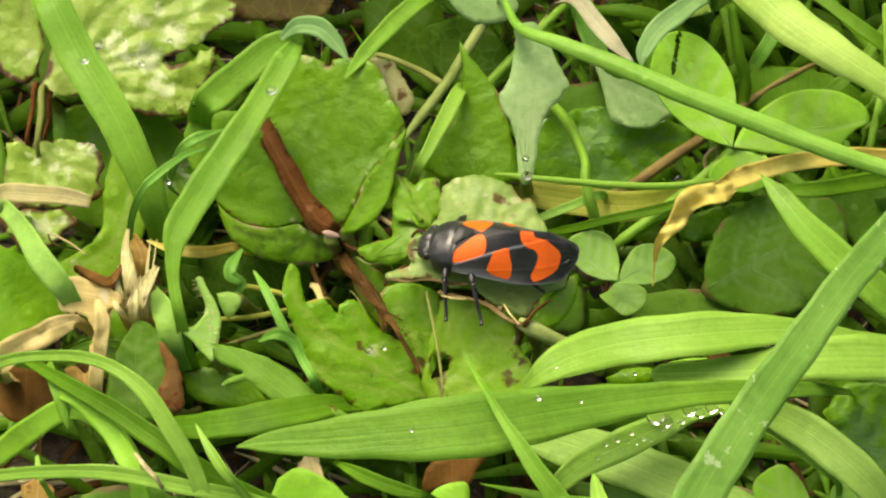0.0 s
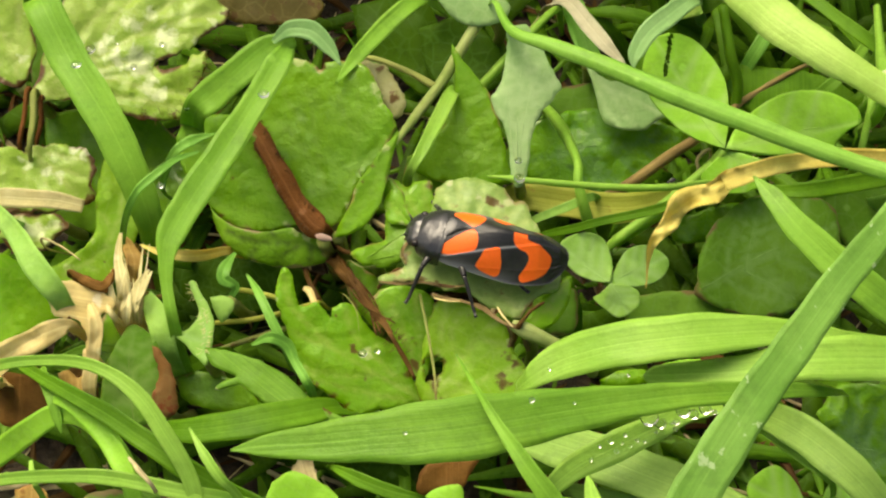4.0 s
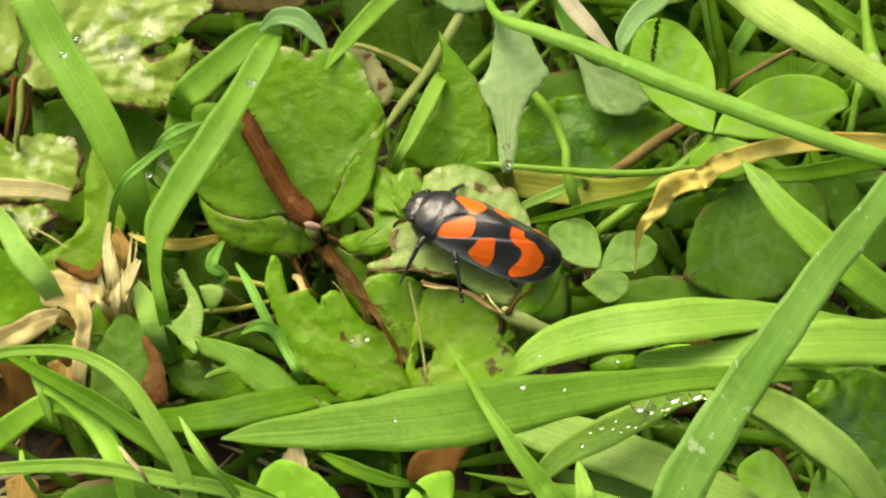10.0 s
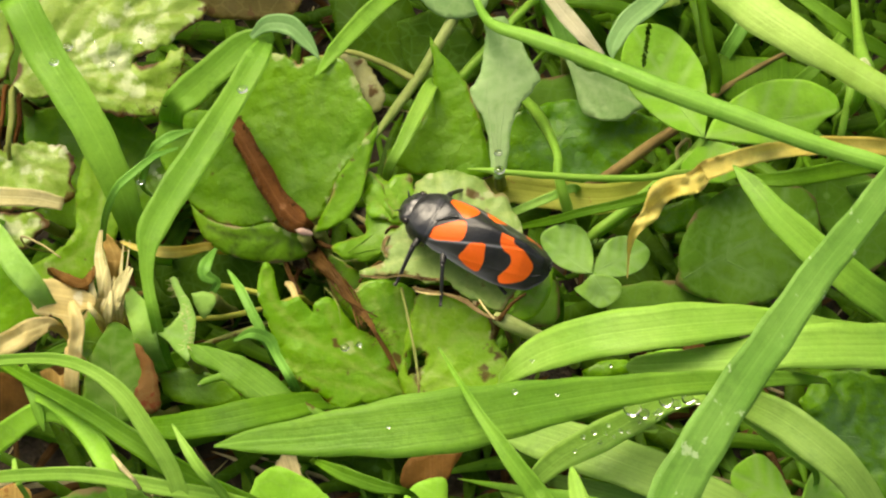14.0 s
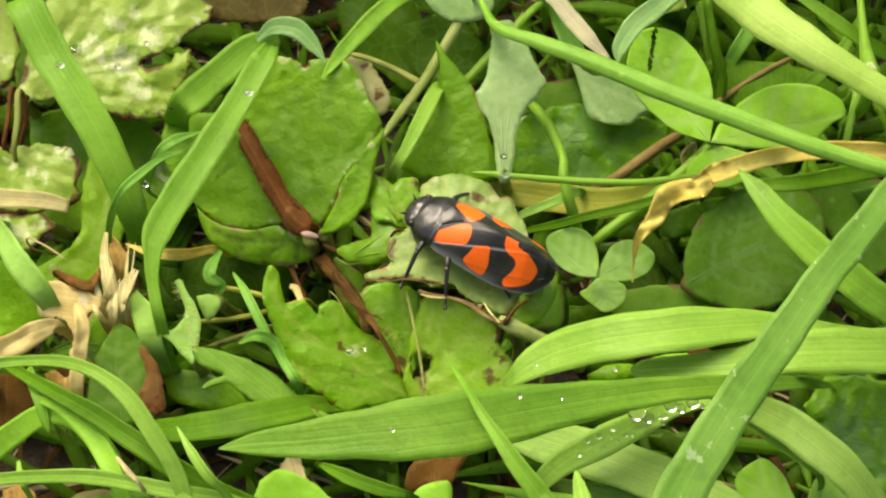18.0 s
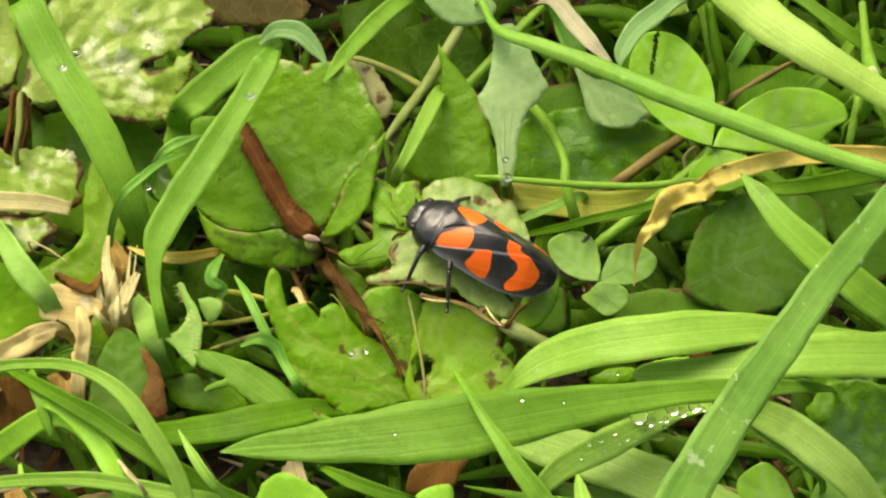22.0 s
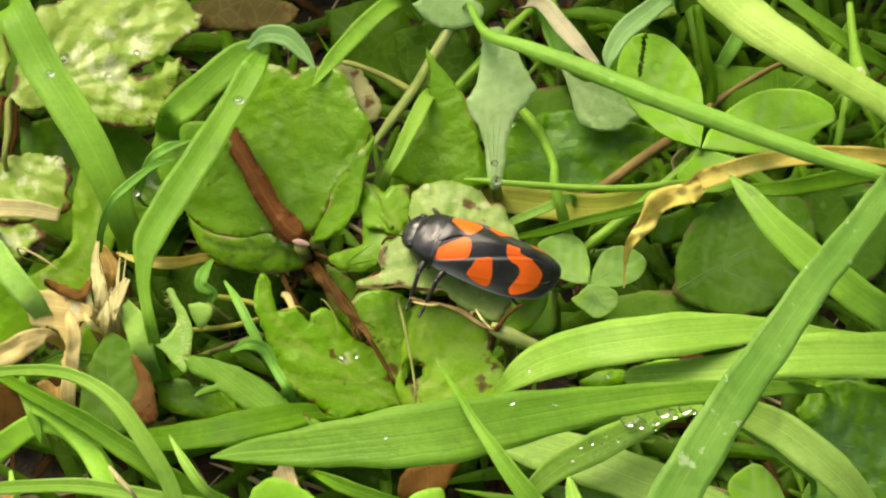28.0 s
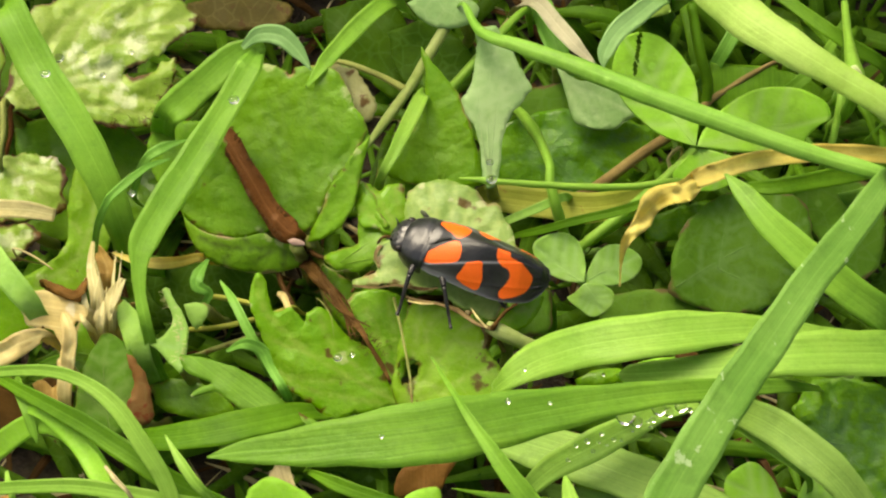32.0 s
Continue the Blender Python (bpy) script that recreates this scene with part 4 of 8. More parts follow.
tissue('lime green leaf spreading over the litter', (-23.9, 5.55, 9.0), (0, -0.45, 0.9), [(-3.03, -1.74), (-1.81, -1.13), (-0.59, -0.37), (0.13, 0.8), (0.08, 2.9), (0.41, 4.97), (1.06, 6.27), (2.22, 4.81), (3.24, 2.9), (3.06, 0.99), (2.34, -0.53), (1.62, -1.97), (0.3, -2.87), (-1.27, -2.95), (-2.51, -2.64)], 'bright_leaf', veins=[[(-1.96, -2.23), (0.25, -0.91), (1.69, 1.75), (1.42, 5.2)], [(0.62, -0.53), (2.11, -0.15)], [(1.33, 1.18), (2.62, 2.13)], [(1.14, 0.99), (0.25, 2.14)], [(-0.49, -1.36), (0.28, -2.04)]], pale=[(-1.6, -1.66, 0.31), (-0.15, 0.23, 0.23)], crinkle=0.5, quilt=0.25, curl=0.3, tooth=0.1, stalk=[(-26.05, 3.59, 7.68), (-25.65, 5.66, 3.98), (-25.85, 8.96, -0.6)])
leaf("broad lime green leaf at the edge of the litter", (-27.27, -2.26, 13), (0.25, -0.4, 0.9), [(-3.11, 3.37), (-0.78, 3.01), (1.33, 1.87), (2.69, -0.11), (1.68, -1.71), (0.35, -3.35), (-2.14, -3)], "lobed", stalk=[(-27.77, -3.33, 12.33), (-27.37, -0.25, 6.16), (-27.57, 4.31, -0.6)], crinkle=0.5)
round_leaf = tagged(new("buttercup_leaf"), "round green leaf with nicked rim and thick red stalk", "leaf")
tissue('', (-8.0, 11.02, 13.0), (-0.1, -0.45, 0.9), [(-5.23, 1.91), (-4.86, 3.62), (-3.7, 5.17), (-2.33, 5.84), (-1.28, 5.37), (-0.64, 4.94), (-0.13, 5.37), (1.47, 5.32), (2.51, 4.78), (3.1, 3.5), (3.47, 2.4), (4.09, 1.24), (3.98, 0.36), (3.29, -0.73), (2.52, -1.75), (1.65, -2.75), (1.07, -3.93), (0.49, -5.1), (-0.06, -5.67), (-0.81, -5.62), (-1.68, -4.73), (-2.39, -3.47), (-3.25, -2.26), (-4.04, -0.91), (-4.91, 0.38)], 'round', veins=[[(-0.43, -5.42), (-0.82, -2.05), (-1.34, 1.82), (-1.89, 5.26)], [(-0.35, -5.43), (1.16, -1.81), (1.78, 1.98), (1.61, 5)], [(-0.28, -5.51), (1.91, -1.86), (3.76, 0.49)], [(-0.93, -2.04), (-2.54, 0.37), (-4.2, 2.03)], [(-1.12, -0.12), (-2.83, 2.7), (-3.52, 4.69)], [(1.47, 0.08), (0.59, 2.45), (0.21, 4.41)], [(1.71, 0.45), (2.85, 2.29)]], stains=[(-0.63, 5.17, 0.27), (-1.57, 5.55, 0.31), (2.67, -1.76, 0.19), (1.9, -2.24, 0.19)], pale=[(2.91, 3.44, 0.46), (3.24, 2.45, 0.35), (-2.15, 5.59, 0.38), (0.67, -4.43, 0.23)], crinkle=0.5, quilt=0.28, curl=0.25, tooth=0.16, cup=0.03, stalk=[(-7.98, 6.15, 10.23), (-7.61, 8.22, 5.25), (-7.81, 11.52, -0.6)], name='lobe', parent=round_leaf)
tissue('', (-13.93, 8.39, 12.5), (0.1, -0.45, 0.9), [(-4.31, 3.39), (-2.9, 3.95), (-1.05, 4.16), (0.47, 3.04), (1.35, 2.11), (2.16, 0.94), (3.06, -0.29), (3.86, -1.37), (4.45, -2.54), (3.3, -3.07), (1.84, -3.47), (0.43, -3.48), (-0.78, -3.03), (-1.87, -2.13), (-2.94, -0.99), (-3.96, 0.45), (-4.43, 1.94)], 'round', veins=[[(3.84, -2.81), (1.39, -2.21), (-0.84, -1.98), (-1.97, -1.68)], [(3.43, -2.16), (0.51, -0), (-1.85, 2.12), (-3.41, 3.34)], [(1.6, 0.45), (-0.4, 2.6), (-1.04, 3.89)], [(1.29, -0.52), (-1.36, 0.25), (-3.59, 0.48)]], stains=[(-1.1, -2.57, 0.27), (-0.78, -0.09, 0.15)], pale=[(3.29, -2.92, 0.27), (2.02, -3.42, 0.19)], crinkle=0.45, quilt=0.25, curl=0.2, tooth=0.12, stalk=[(-10.65, 6.05, 10.63), (-10.22, 8.12, 5.45), (-10.42, 11.42, -0.6)], name='lobe', parent=round_leaf)
tissue('curled-under rim with dark veins', (-11.99, 3.87, 11.0), (0, -0.6, 0.75), [(-3.96, 2.56), (-3.27, 1.82), (-2.03, 1.2), (-0.19, 0.97), (1.29, 1.23), (1.87, 0.97), (2.68, 0.71), (3.49, 0.71), (3.97, 0.23), (4, -0.51), (3.67, -1.02), (2.38, -1.32), (0.9, -1.39), (-0.57, -1.09), (-1.85, -0.68), (-2.77, 0.06), (-3.43, 0.98)], 'underside', veins=[[(3.67, -0.32), (1.65, 0.23), (-0.93, 0.35), (-2.76, 0.98)], [(1.83, 0.12), (0.91, -0.61), (0.54, -1.28)], [(-0.56, 0.27), (-1.12, -0.32), (-1.3, -0.87)], [(0.54, 0.27), (0.36, 0.72), (-0, 0.97)], [(2.75, -0.02), (2.56, -0.69), (2.75, -1.13)]], pale=[(1.47, 1.08, 0.31), (2.39, 0.71, 0.31), (3.31, 0.64, 0.31)], crinkle=0.3, quilt=0.35, curl=0.3, tooth=0.05, cup=-0.12, stalk=[(-8.28, 3.81, 10.57), (-7.88, 5.82, 5.4), (-8.08, 9.12, -0.6)], name='lobe', parent=round_leaf)
tissue('', (-5.41, 5.75, 14.5), (-0.35, -0.5, 0.8), [(2.77, 3.32), (2.17, 2.95), (1.22, 2.29), (0.41, 1.52), (-0.55, 0.79), (-1.24, -0.17), (-2.01, -1.11), (-2.75, -1.91), (-3, -2.3), (-1.87, -2.35), (-0.75, -2.02), (0.29, -1.3), (0.97, -0.35), (1.48, 0.88), (2.15, 2.13)], 'round', veins=[[(-2.8, -2.12), (-1.04, -1.12), (0.41, 0.4), (1.56, 1.98), (2.52, 3.09)], [(-0.35, -0.35), (0.75, -0.25)], [(0.56, 0.73), (1.4, 0.9)]], stains=[(0.51, 1.57, 0.19), (-0.46, 0.84, 0.19), (1.46, 2.46, 0.15)], pale=[(1.73, 2.77, 0.19), (0.99, 2.13, 0.15), (-1.01, 0.19, 0.15)], crinkle=0.25, quilt=0.2, curl=-0.35, tooth=0.06, stalk=[(-7.52, 3.95, 12.07), (-7.23, 6.0, 6.16), (-7.43, 9.3, -0.6)], name='lobe', parent=round_leaf)
tissue('pale crumpled dried corner of the rim', (-4.6, 14.6, 13.2), (-0.1, -0.45, 0.9), [(-2.26, 2.49), (-1.21, 2.73), (-0.26, 2.42), (0.4, 1.75), (0.67, 0.94), (1.18, 0.21), (1.22, -0.58), (0.57, -1.23), (0.06, -0.8), (-0.43, 0.32), (-1.07, 1.39)], 'withered_pale', veins=[[(-0.75, -0.04), (-0.68, 1.51), (-1.03, 2.4)], [(-0.37, -0.07), (0.45, 1.04)], [(-0.01, -0.49), (0.97, -0.17)]], stains=[(0.79, 0.04, 0.31), (-0.27, 2.07, 0.27)], crinkle=0.7, quilt=0.3, curl=0.3, tooth=0.25, name='withered_rim', parent=round_leaf)
blade("", [(-13.52, 12.05, 13.7), (-12.45, 10.08, 13.6), (-11.16, 7.56, 13.4), (-10.05, 5.51, 13.2), (-8.98, 4.06, 13.2), (-8.19, 3.81, 12.8), (-8.22, 5.81, 9.0), (-8.56, 11.31, -0.8)], [1.15, 1.30, 1.36, 1.52, 1.62, 0.9, 0.5, 0.40], "red_stalk", name='stalk', fold=-0.3, thick=0.4, crumple=0.15, wave=0.10, parent=round_leaf)
hairs(round_leaf, [(-13.52, 12.05, 13.7), (-12.45, 10.08, 13.6), (-11.16, 7.56, 13.4), (-10.05, 5.51, 13.2), (-8.98, 4.06, 13.2)], 0.55, 150, 0.45, "brown_stalk", 21)
perch_leaf = tagged(new("buttercup_leaf"), "pale mottled green leaf with brown pits under the bug", "leaf")
tissue('yellowish green lobe', (-2.79, 4.66, 14.0), (0, -0.3, 0.95), [(-1.78, 0.6), (-1.31, 1.37), (-1.17, 2.06), (-0.59, 1.83), (-0.15, 1.6), (0.28, 1.98), (1.23, 1.98), (1.49, 1.36), (1.6, 0.52), (1.38, -0.4), (0.95, -1.24), (0.45, -1.47), (-0.5, -1.01), (-1.3, -0.71)], 'lobed', veins=[[(1.13, -1.13), (0.22, 0.21), (-0.51, 1.56)], [(1.13, -1.13), (1.02, 0.59), (0.87, 1.83)], [(1.13, -1.13), (-0.5, -0.17), (-1.52, 0.4)]], stains=[(-0.14, -0.86, 0.19), (1.31, 1.83, 0.31), (0.41, -1.4, 0.15)], pale=[(-1.41, -0.17, 0.19), (-0.5, -0.86, 0.15), (1.23, 1.94, 0.19)], crinkle=0.5, quilt=0.3, curl=0.25, tooth=0.12, stalk=[(-1.91, 3.64, 13.36), (-1.51, 5.75, 6.82), (-1.71, 9.05, -0.6)], name='lobe', parent=perch_leaf)
tissue('', (1.35, 0.22, 15.0), (-0.03, -0.2, 0.97), [(-2.61, 4.14), (-2.35, 4.97), (-1.7, 5.35), (-0.62, 5.61), (0.53, 5.42), (1.6, 4.96), (2.23, 4.39), (2.51, 3.91), (3.12, 3.82), (3.56, 2.95), (3.97, 2.15), (4.23, 1.06), (4.91, -0.04), (5.37, -1.2), (5.21, -2.03), (4.21, -2.47), (3.58, -2.76), (2.78, -3.95), (2.09, -3.79), (1.05, -3.28), (0, -2.5), (-0.69, -1.91), (-1.75, -2.08), (-2.98, -1.64), (-4.04, -1.39), (-4.57, -1.53), (-5.8, -1.58), (-5.98, -1.2), (-4.99, -0.83), (-4.5, -0.38), (-4.64, 0.47), (-4.5, 1.16), (-3.79, 1.62), (-3.22, 2.07), (-2.72, 2.92)], 'perch', veins=[[(-0.14, -0.01), (-0.65, 2.72), (-0.98, 5.3)], [(-0.14, -0.01), (1.13, 2.68), (1.59, 4.64)], [(-0.14, -0.01), (2.18, 1.49), (3.45, 2.63)], [(-0.14, -0.01), (-2.09, -0.35), (-4.21, -0.7)], [(-0.14, -0.01), (-2.09, 0.8), (-4.22, 0.85)], [(-0.14, -0.01), (1.42, -1.96), (2.61, -3.69)], [(-0.65, 2.72), (-1.71, 3.92), (-2.14, 4.92)], [(0.95, 2.3), (2.39, 3.05)], [(-0.45, 1.55), (0.44, 3.88), (0.38, 5.23)]], stains=[(1.36, 3.74, 0.35), (1.88, 2.75, 0.31), (0.73, 4.15, 0.15), (-4.39, 0.27, 0.31), (-4.22, -0.12, 0.23), (-3.51, -1.48, 0.27), (-2.27, -1.58, 0.27), (-1.04, -1.91, 0.27), (-2.43, 4.49, 0.19)], pale=[(-2.21, 5.05, 0.27), (-1.52, 5.35, 0.23), (1.17, 5.21, 0.15), (4.13, 1.37, 0.23), (3.8, 2.31, 0.19), (4.63, 0.28, 0.19), (-5.63, -1.43, 0.23), (-4.57, -1, 0.23), (-4.5, 0.85, 0.19), (0.44, 4.27, 0.35), (2.22, 3.84, 0.35)], crinkle=0.5, quilt=0.35, curl=0.25, tooth=0.14, stalk=[(1.74, -0.87, 14.48), (2.13, 1.27, 7.39), (1.93, 4.57, -0.6)], name='lobe', parent=perch_leaf)
tissue('', (5.84, -2.97, 14.2), (0.2, -0.35, 0.9), [(-1.47, -1), (-0.82, -0.02), (-0.15, 0.78), (0.7, 1.72), (1.21, 2.22), (1.44, 1.52), (1.29, 0.42), (0.78, -0.59), (-0.01, -1.26), (-0.83, -1.36)], 'lobed', veins=[[(-1.1, -1.14), (0.07, 0.27), (1.13, 1.85)], [(-0.43, -0.34), (0.98, 0.2)]], pale=[(-0.65, 0.18, 0.19)], crinkle=0.3, quilt=0.25, curl=0.2, tooth=0.06, stalk=[(4.72, -3.95, 13.74), (5.18, -1.86, 7.01), (4.98, 1.44, -0.6)], name='lobe', parent=perch_leaf)
blade("", [(-1.26, -2.58, 15.1), (-0.42, -3.04, 15.4), (0.73, -3.22, 15.3), (1.87, -3.87, 15.4), (2.9, -4.53, 15.2), (4.18, -5.1, 15), (4.73, -3.55, 10.5), (5.36, 3.51, -0.8)], [0.10, 0.23, 0.18, 0.33, 0.23, 0.29, 0.27, 0.20], "dead", name='dead_rim', fold=0.05, thick=0.07, crumple=0.59, wave=0.35, parent=perch_leaf)
blade("", [(-1.18, -3.11, 15.5), (-0.31, -3.45, 15.7), (0.42, -3.36, 15.5)], [0.08, 0.14, 0.08], "husk", name='dead_rim', fold=0.05, thick=0.07, crumple=0.45, parent=perch_leaf)
blade("", [(-4.53, -1.58, 15), (-3.28, -2.03, 15.4), (-1.89, -1.79, 15.3), (-0.31, -2.13, 15.3), (0.73, -1.98, 15.2)], [0.10, 0.20, 0.16, 0.21, 0.08], "dead", name='dead_rim', fold=0.05, thick=0.07, crumple=0.54, wave=0.3, parent=perch_leaf)
blade("", [(-2.79, 1.85, 14.6), (-3.19, 0.76, 14.9), (-2.97, -0.15, 14.9)], [0.16, 0.27, 0.20], "dead", name='dead_rim', fold=0.05, thick=0.07, crumple=0.54, wave=0.3, parent=perch_leaf)
blade("", [(2.7, -3.69, 15.5), (3.03, -4.49, 15.7), (3.64, -5.25, 15.6)], [0.08, 0.12, 0.10], "husk", name='dead_rim', fold=0.05, thick=0.07, crumple=0.36, parent=perch_leaf)
blade("", [(3.39, -4.72, 14.8), (3.61, -4.99, 14.2), (3.49, -5.31, 13.4)], [0.23, 0.29, 0.12], "dead", name='dead_rim', fold=0.05, thick=0.07, crumple=0.50, parent=perch_leaf)
stem("", [(3.66, -4.82, 15.2), (4.41, -5.23, 15.2), (5.73, -5.65, 14.7), (7.87, -5.92, 13.2), (8.86, -4.46, 9.24), (9.75, 1.8, -0.8)], [0.35, 0.53, 0.46, 0.42, 0.38, 0.30], "pale_stem", name='stem', parent=perch_leaf)
stem("thin forked twig rising from a stem", [(3.82, 3.67, -0.8), (3.7, -3.65, 10.92), (3.99, -5.25, 15.6), (4.26, -4.99, 15.9), (4.74, -4.49, 16.2), (5.55, -3.83, 16.2)], [0.13, 0.17, 0.19, 0.12, 0.11, 0.07], "brown_stalk", name='twig', parent=perch_leaf)
lower_leaf = tagged(new("buttercup_leaf"), "lobed green leaf with brown spots and eaten hole", "leaf")
tissue('', (-7.36, -3.53, 11.5), (0.1, -0.45, 0.9), [(-3.9, 3.46), (-3.6, 4.27), (-3.16, 4.01), (-2.82, 3.09), (-2.58, 2.1), (-2.17, 1.84), (-1.48, 2.13), (-0.89, 1.84), (-0.4, 1.3), (-0.25, 1.88), (0.37, 2.24), (1.03, 1.96), (1.64, 1.2), (2.39, 0.53), (3.2, 0.15), (3.94, -0.31), (4.48, -1.07), (4.88, -1.97), (5.43, -2.87), (6.04, -3.62), (4.7, -3.91), (3.11, -4.28), (1.75, -4.71), (0.73, -4.13), (-0.3, -3.55), (-1.22, -2.96), (-1.96, -2.37), (-2.3, -1.46), (-2.78, -0.42), (-3.19, 0.45), (-3.6, 1.32), (-3.94, 2.37)], 'lobed', veins=[[(5.57, -3.51), (2.45, -1.9), (-0.48, -0.28), (-2.73, 1.73)], [(5.57, -3.51), (3.14, -1.5), (1.27, 0.18), (0.47, 1.75)], [(5.4, -3.66), (2.53, -3.32), (-0.34, -2.84), (-1.99, -1.8)], [(0.98, -0.99), (-1.19, -0.33), (-2.93, 0.29)], [(-3.57, 3.84), (-3.11, 2.07), (-2.34, 1.04)], [(2.82, -2.06), (0.7, -2.36), (-1.44, -2.12)], [(2.4, -0.83), (2.71, -0.1)]], stains=[(1.08, -0.19, 0.19), (0.83, 0.33, 0.15), (1.33, -0.82, 0.19), (-0.23, 1.45, 0.23), (2.9, -0.26, 0.15), (4.81, -1.94, 0.35), (-1.04, -3.03, 0.31), (-0.12, -3.61, 0.35), (0.98, -4.19, 0.31)], pale=[(-1.78, -2.32, 0.19), (-1.18, -2.89, 0.19), (-0.3, -3.48, 0.15), (2.04, -0.78, 0.46), (-3.83, 2.2, 0.19)], crinkle=0.55, quilt=0.3, curl=0.3, tooth=0.1, stalk=[(-2.13, -6.54, 9.08), (-1.7, -4.47, 4.67), (-1.9, -1.17, -0.6)], name='lobe', parent=lower_leaf)
tissue('', (0.62, -4.77, 11.2), (-0.1, -0.45, 0.9), [(-2.75, -2.62), (-3.02, -1.43), (-2.75, -0.31), (-2.4, 1.1), (-2.04, 2.51), (-1.48, 3.62), (-0.65, 3.86), (0.4, 3.43), (1.69, 2.77), (2.66, 2.14), (3.17, 1.11), (3.46, 0.02), (3.98, -0.79), (4.43, -1.67), (4.4, -2.87), (2.73, -3.05), (0.61, -2.93), (-1.17, -2.96)], 'bright_leaf', veins=[[(-2.04, -2.49), (-1.54, 0.33), (-1.08, 2.45), (-0.76, 3.68)], [(-1.93, -2.49), (0.06, 0.23), (1.57, 1.75), (2.3, 2.24)], [(-1.86, -2.64), (0.68, -1.58), (3.21, -0.67)], [(-0.9, -1.13), (0.46, -2.28)], [(-0.31, -0.1), (-0.58, 1.7), (0.21, 3.08)], [(1.18, 1.23), (2.58, 0.79)]], stains=[(2.56, -1.62, 0.42), (2.4, -1.26, 0.23), (2.89, -0.12, 0.27), (3.32, -0.68, 0.31), (3.73, -0.88, 0.23), (3.22, 0.75, 0.27), (3.11, 1.29, 0.19), (-1.57, -1.8, 0.23), (-1.31, -2.32, 0.19), (4.37, -2.16, 0.23)], pale=[(3.97, -1.07, 0.23), (2.94, 0.77, 0.19), (-1.43, -1.1, 0.23)], holes=[(-1.86, -0.4, 0.65), (-2.06, -0.85, 0.46)], crinkle=0.6, quilt=0.35, curl=0.3, tooth=0.16, stalk=[(-1.14, -6.93, 9.59), (-0.77, -4.87, 4.93), (-0.97, -1.57, -0.6)], name='lobe', parent=lower_leaf)
tissue('shaded lobe under the torn pale leaf', (-4.2, -2.0, 11.3), (-0.05, -0.45, 0.9), [(-1.12, 1.3), (-0.28, 1.99), (0.99, 2.21), (2.06, 1.92), (2.95, 1.35), (3.16, -0.11), (2.76, -1.89), (2.58, -3.32), (2, -3.95), (1.3, -2.92), (0.69, -1.61), (-0.29, -0.36)], 'lobed', veins=[[(2, -3.66), (1.27, -1.13), (0.24, 1.07)], [(2, -3.66), (2.07, -0.79), (1.87, 1.56)], [(1.54, -1.85), (0.57, -0.56)]], stains=[(1.81, -1.32, 0.19), (1.98, -1.72, 0.19), (1.66, -2.93, 0.23)], crinkle=0.5, quilt=0.3, curl=0.2, tooth=0.08, name='lobe', parent=lower_leaf)
blade("", [(-8.41, 4.8, 9.0), (-7.61, 2.07, 11.6), (-6.29, 0.16, 12.2), (-5.01, -2.08, 12.7), (-3.98, -3.9, 12.9), (-3.04, -5.59, 12.8), (-2.41, -6.96, 12.5)], [0.5, 0.7, 0.62, 0.46, 0.36, 0.3, 0.18], "brown_stalk", name='stalk', fold=-0.1, thick=0.2, crumple=0.6, wave=0.3, parent=lower_leaf)
hairs(lower_leaf, [(-7.61, 2.07, 11.6), (-6.29, 0.16, 12.2), (-5.01, -2.08, 12.7), (-3.98, -3.9, 12.9), (-3.04, -5.59, 12.8)], 0.3, 90, 0.5, "brown_stalk", 22)
stem("", [(-8.51, 9.39, -0.6), (-8.51, 5.39, 8.5), (-7.31, 2.13, 10.89), (-5.78, -1.78, 12.98), (-3.57, -3.16, 12.7)], [0.09, 0.09, 0.09, 0.07, 0.04], "brown_stalk", name='strand', parent=lower_leaf)
stem("", [(-8.41, 9.45, -0.6), (-8.41, 5.45, 8.5), (-6.87, 1.5, 10.86), (-5.51, -1.16, 12.39), (-4.76, -4.05, 12.7)], [0.12, 0.12, 0.12, 0.09, 0.05], "brown_stalk", name='strand', parent=lower_leaf)
stem("", [(-8.69, 9.06, -0.6), (-8.69, 5.06, 8.5), (-6.43, 0.67, 12.32), (-5.19, -0.73, 12.15), (-4.29, -3.15, 12.7)], [0.09, 0.09, 0.09, 0.07, 0.03], "brown_stalk", name='strand', parent=lower_leaf)
stem("", [(-7.77, 8.97, -0.6), (-7.77, 4.97, 8.5), (-6.45, 1.37, 11.53), (-5.49, -1.14, 11.98), (-4.23, -3.31, 12.7)], [0.08, 0.08, 0.08, 0.06, 0.03], "brown_stalk", name='strand', parent=lower_leaf)
stem("", [(-7.78, 8.89, -0.6), (-7.78, 4.89, 8.5), (-6.75, 0.75, 12.36), (-5.64, -0.77, 12.23), (-4.49, -3.89, 12.7)], [0.11, 0.11, 0.11, 0.09, 0.05], "brown_stalk", name='strand', parent=lower_leaf)
stem("", [(-8.01, 9.09, -0.6), (-8.01, 5.09, 8.5), (-6.72, 0.65, 12.19), (-5.58, -1.56, 12.63), (-4.48, -3.54, 12.7)], [0.07, 0.07, 0.07, 0.06, 0.03], "brown_stalk", name='strand', parent=lower_leaf)
stem("", [(-7.83, 9.13, -0.6), (-7.83, 5.13, 8.5), (-6.82, 1.23, 12.27), (-5.41, -1.14, 12.58), (-3.98, -3.52, 12.7)], [0.11, 0.11, 0.11, 0.09, 0.05], "brown_stalk", name='strand', parent=lower_leaf)
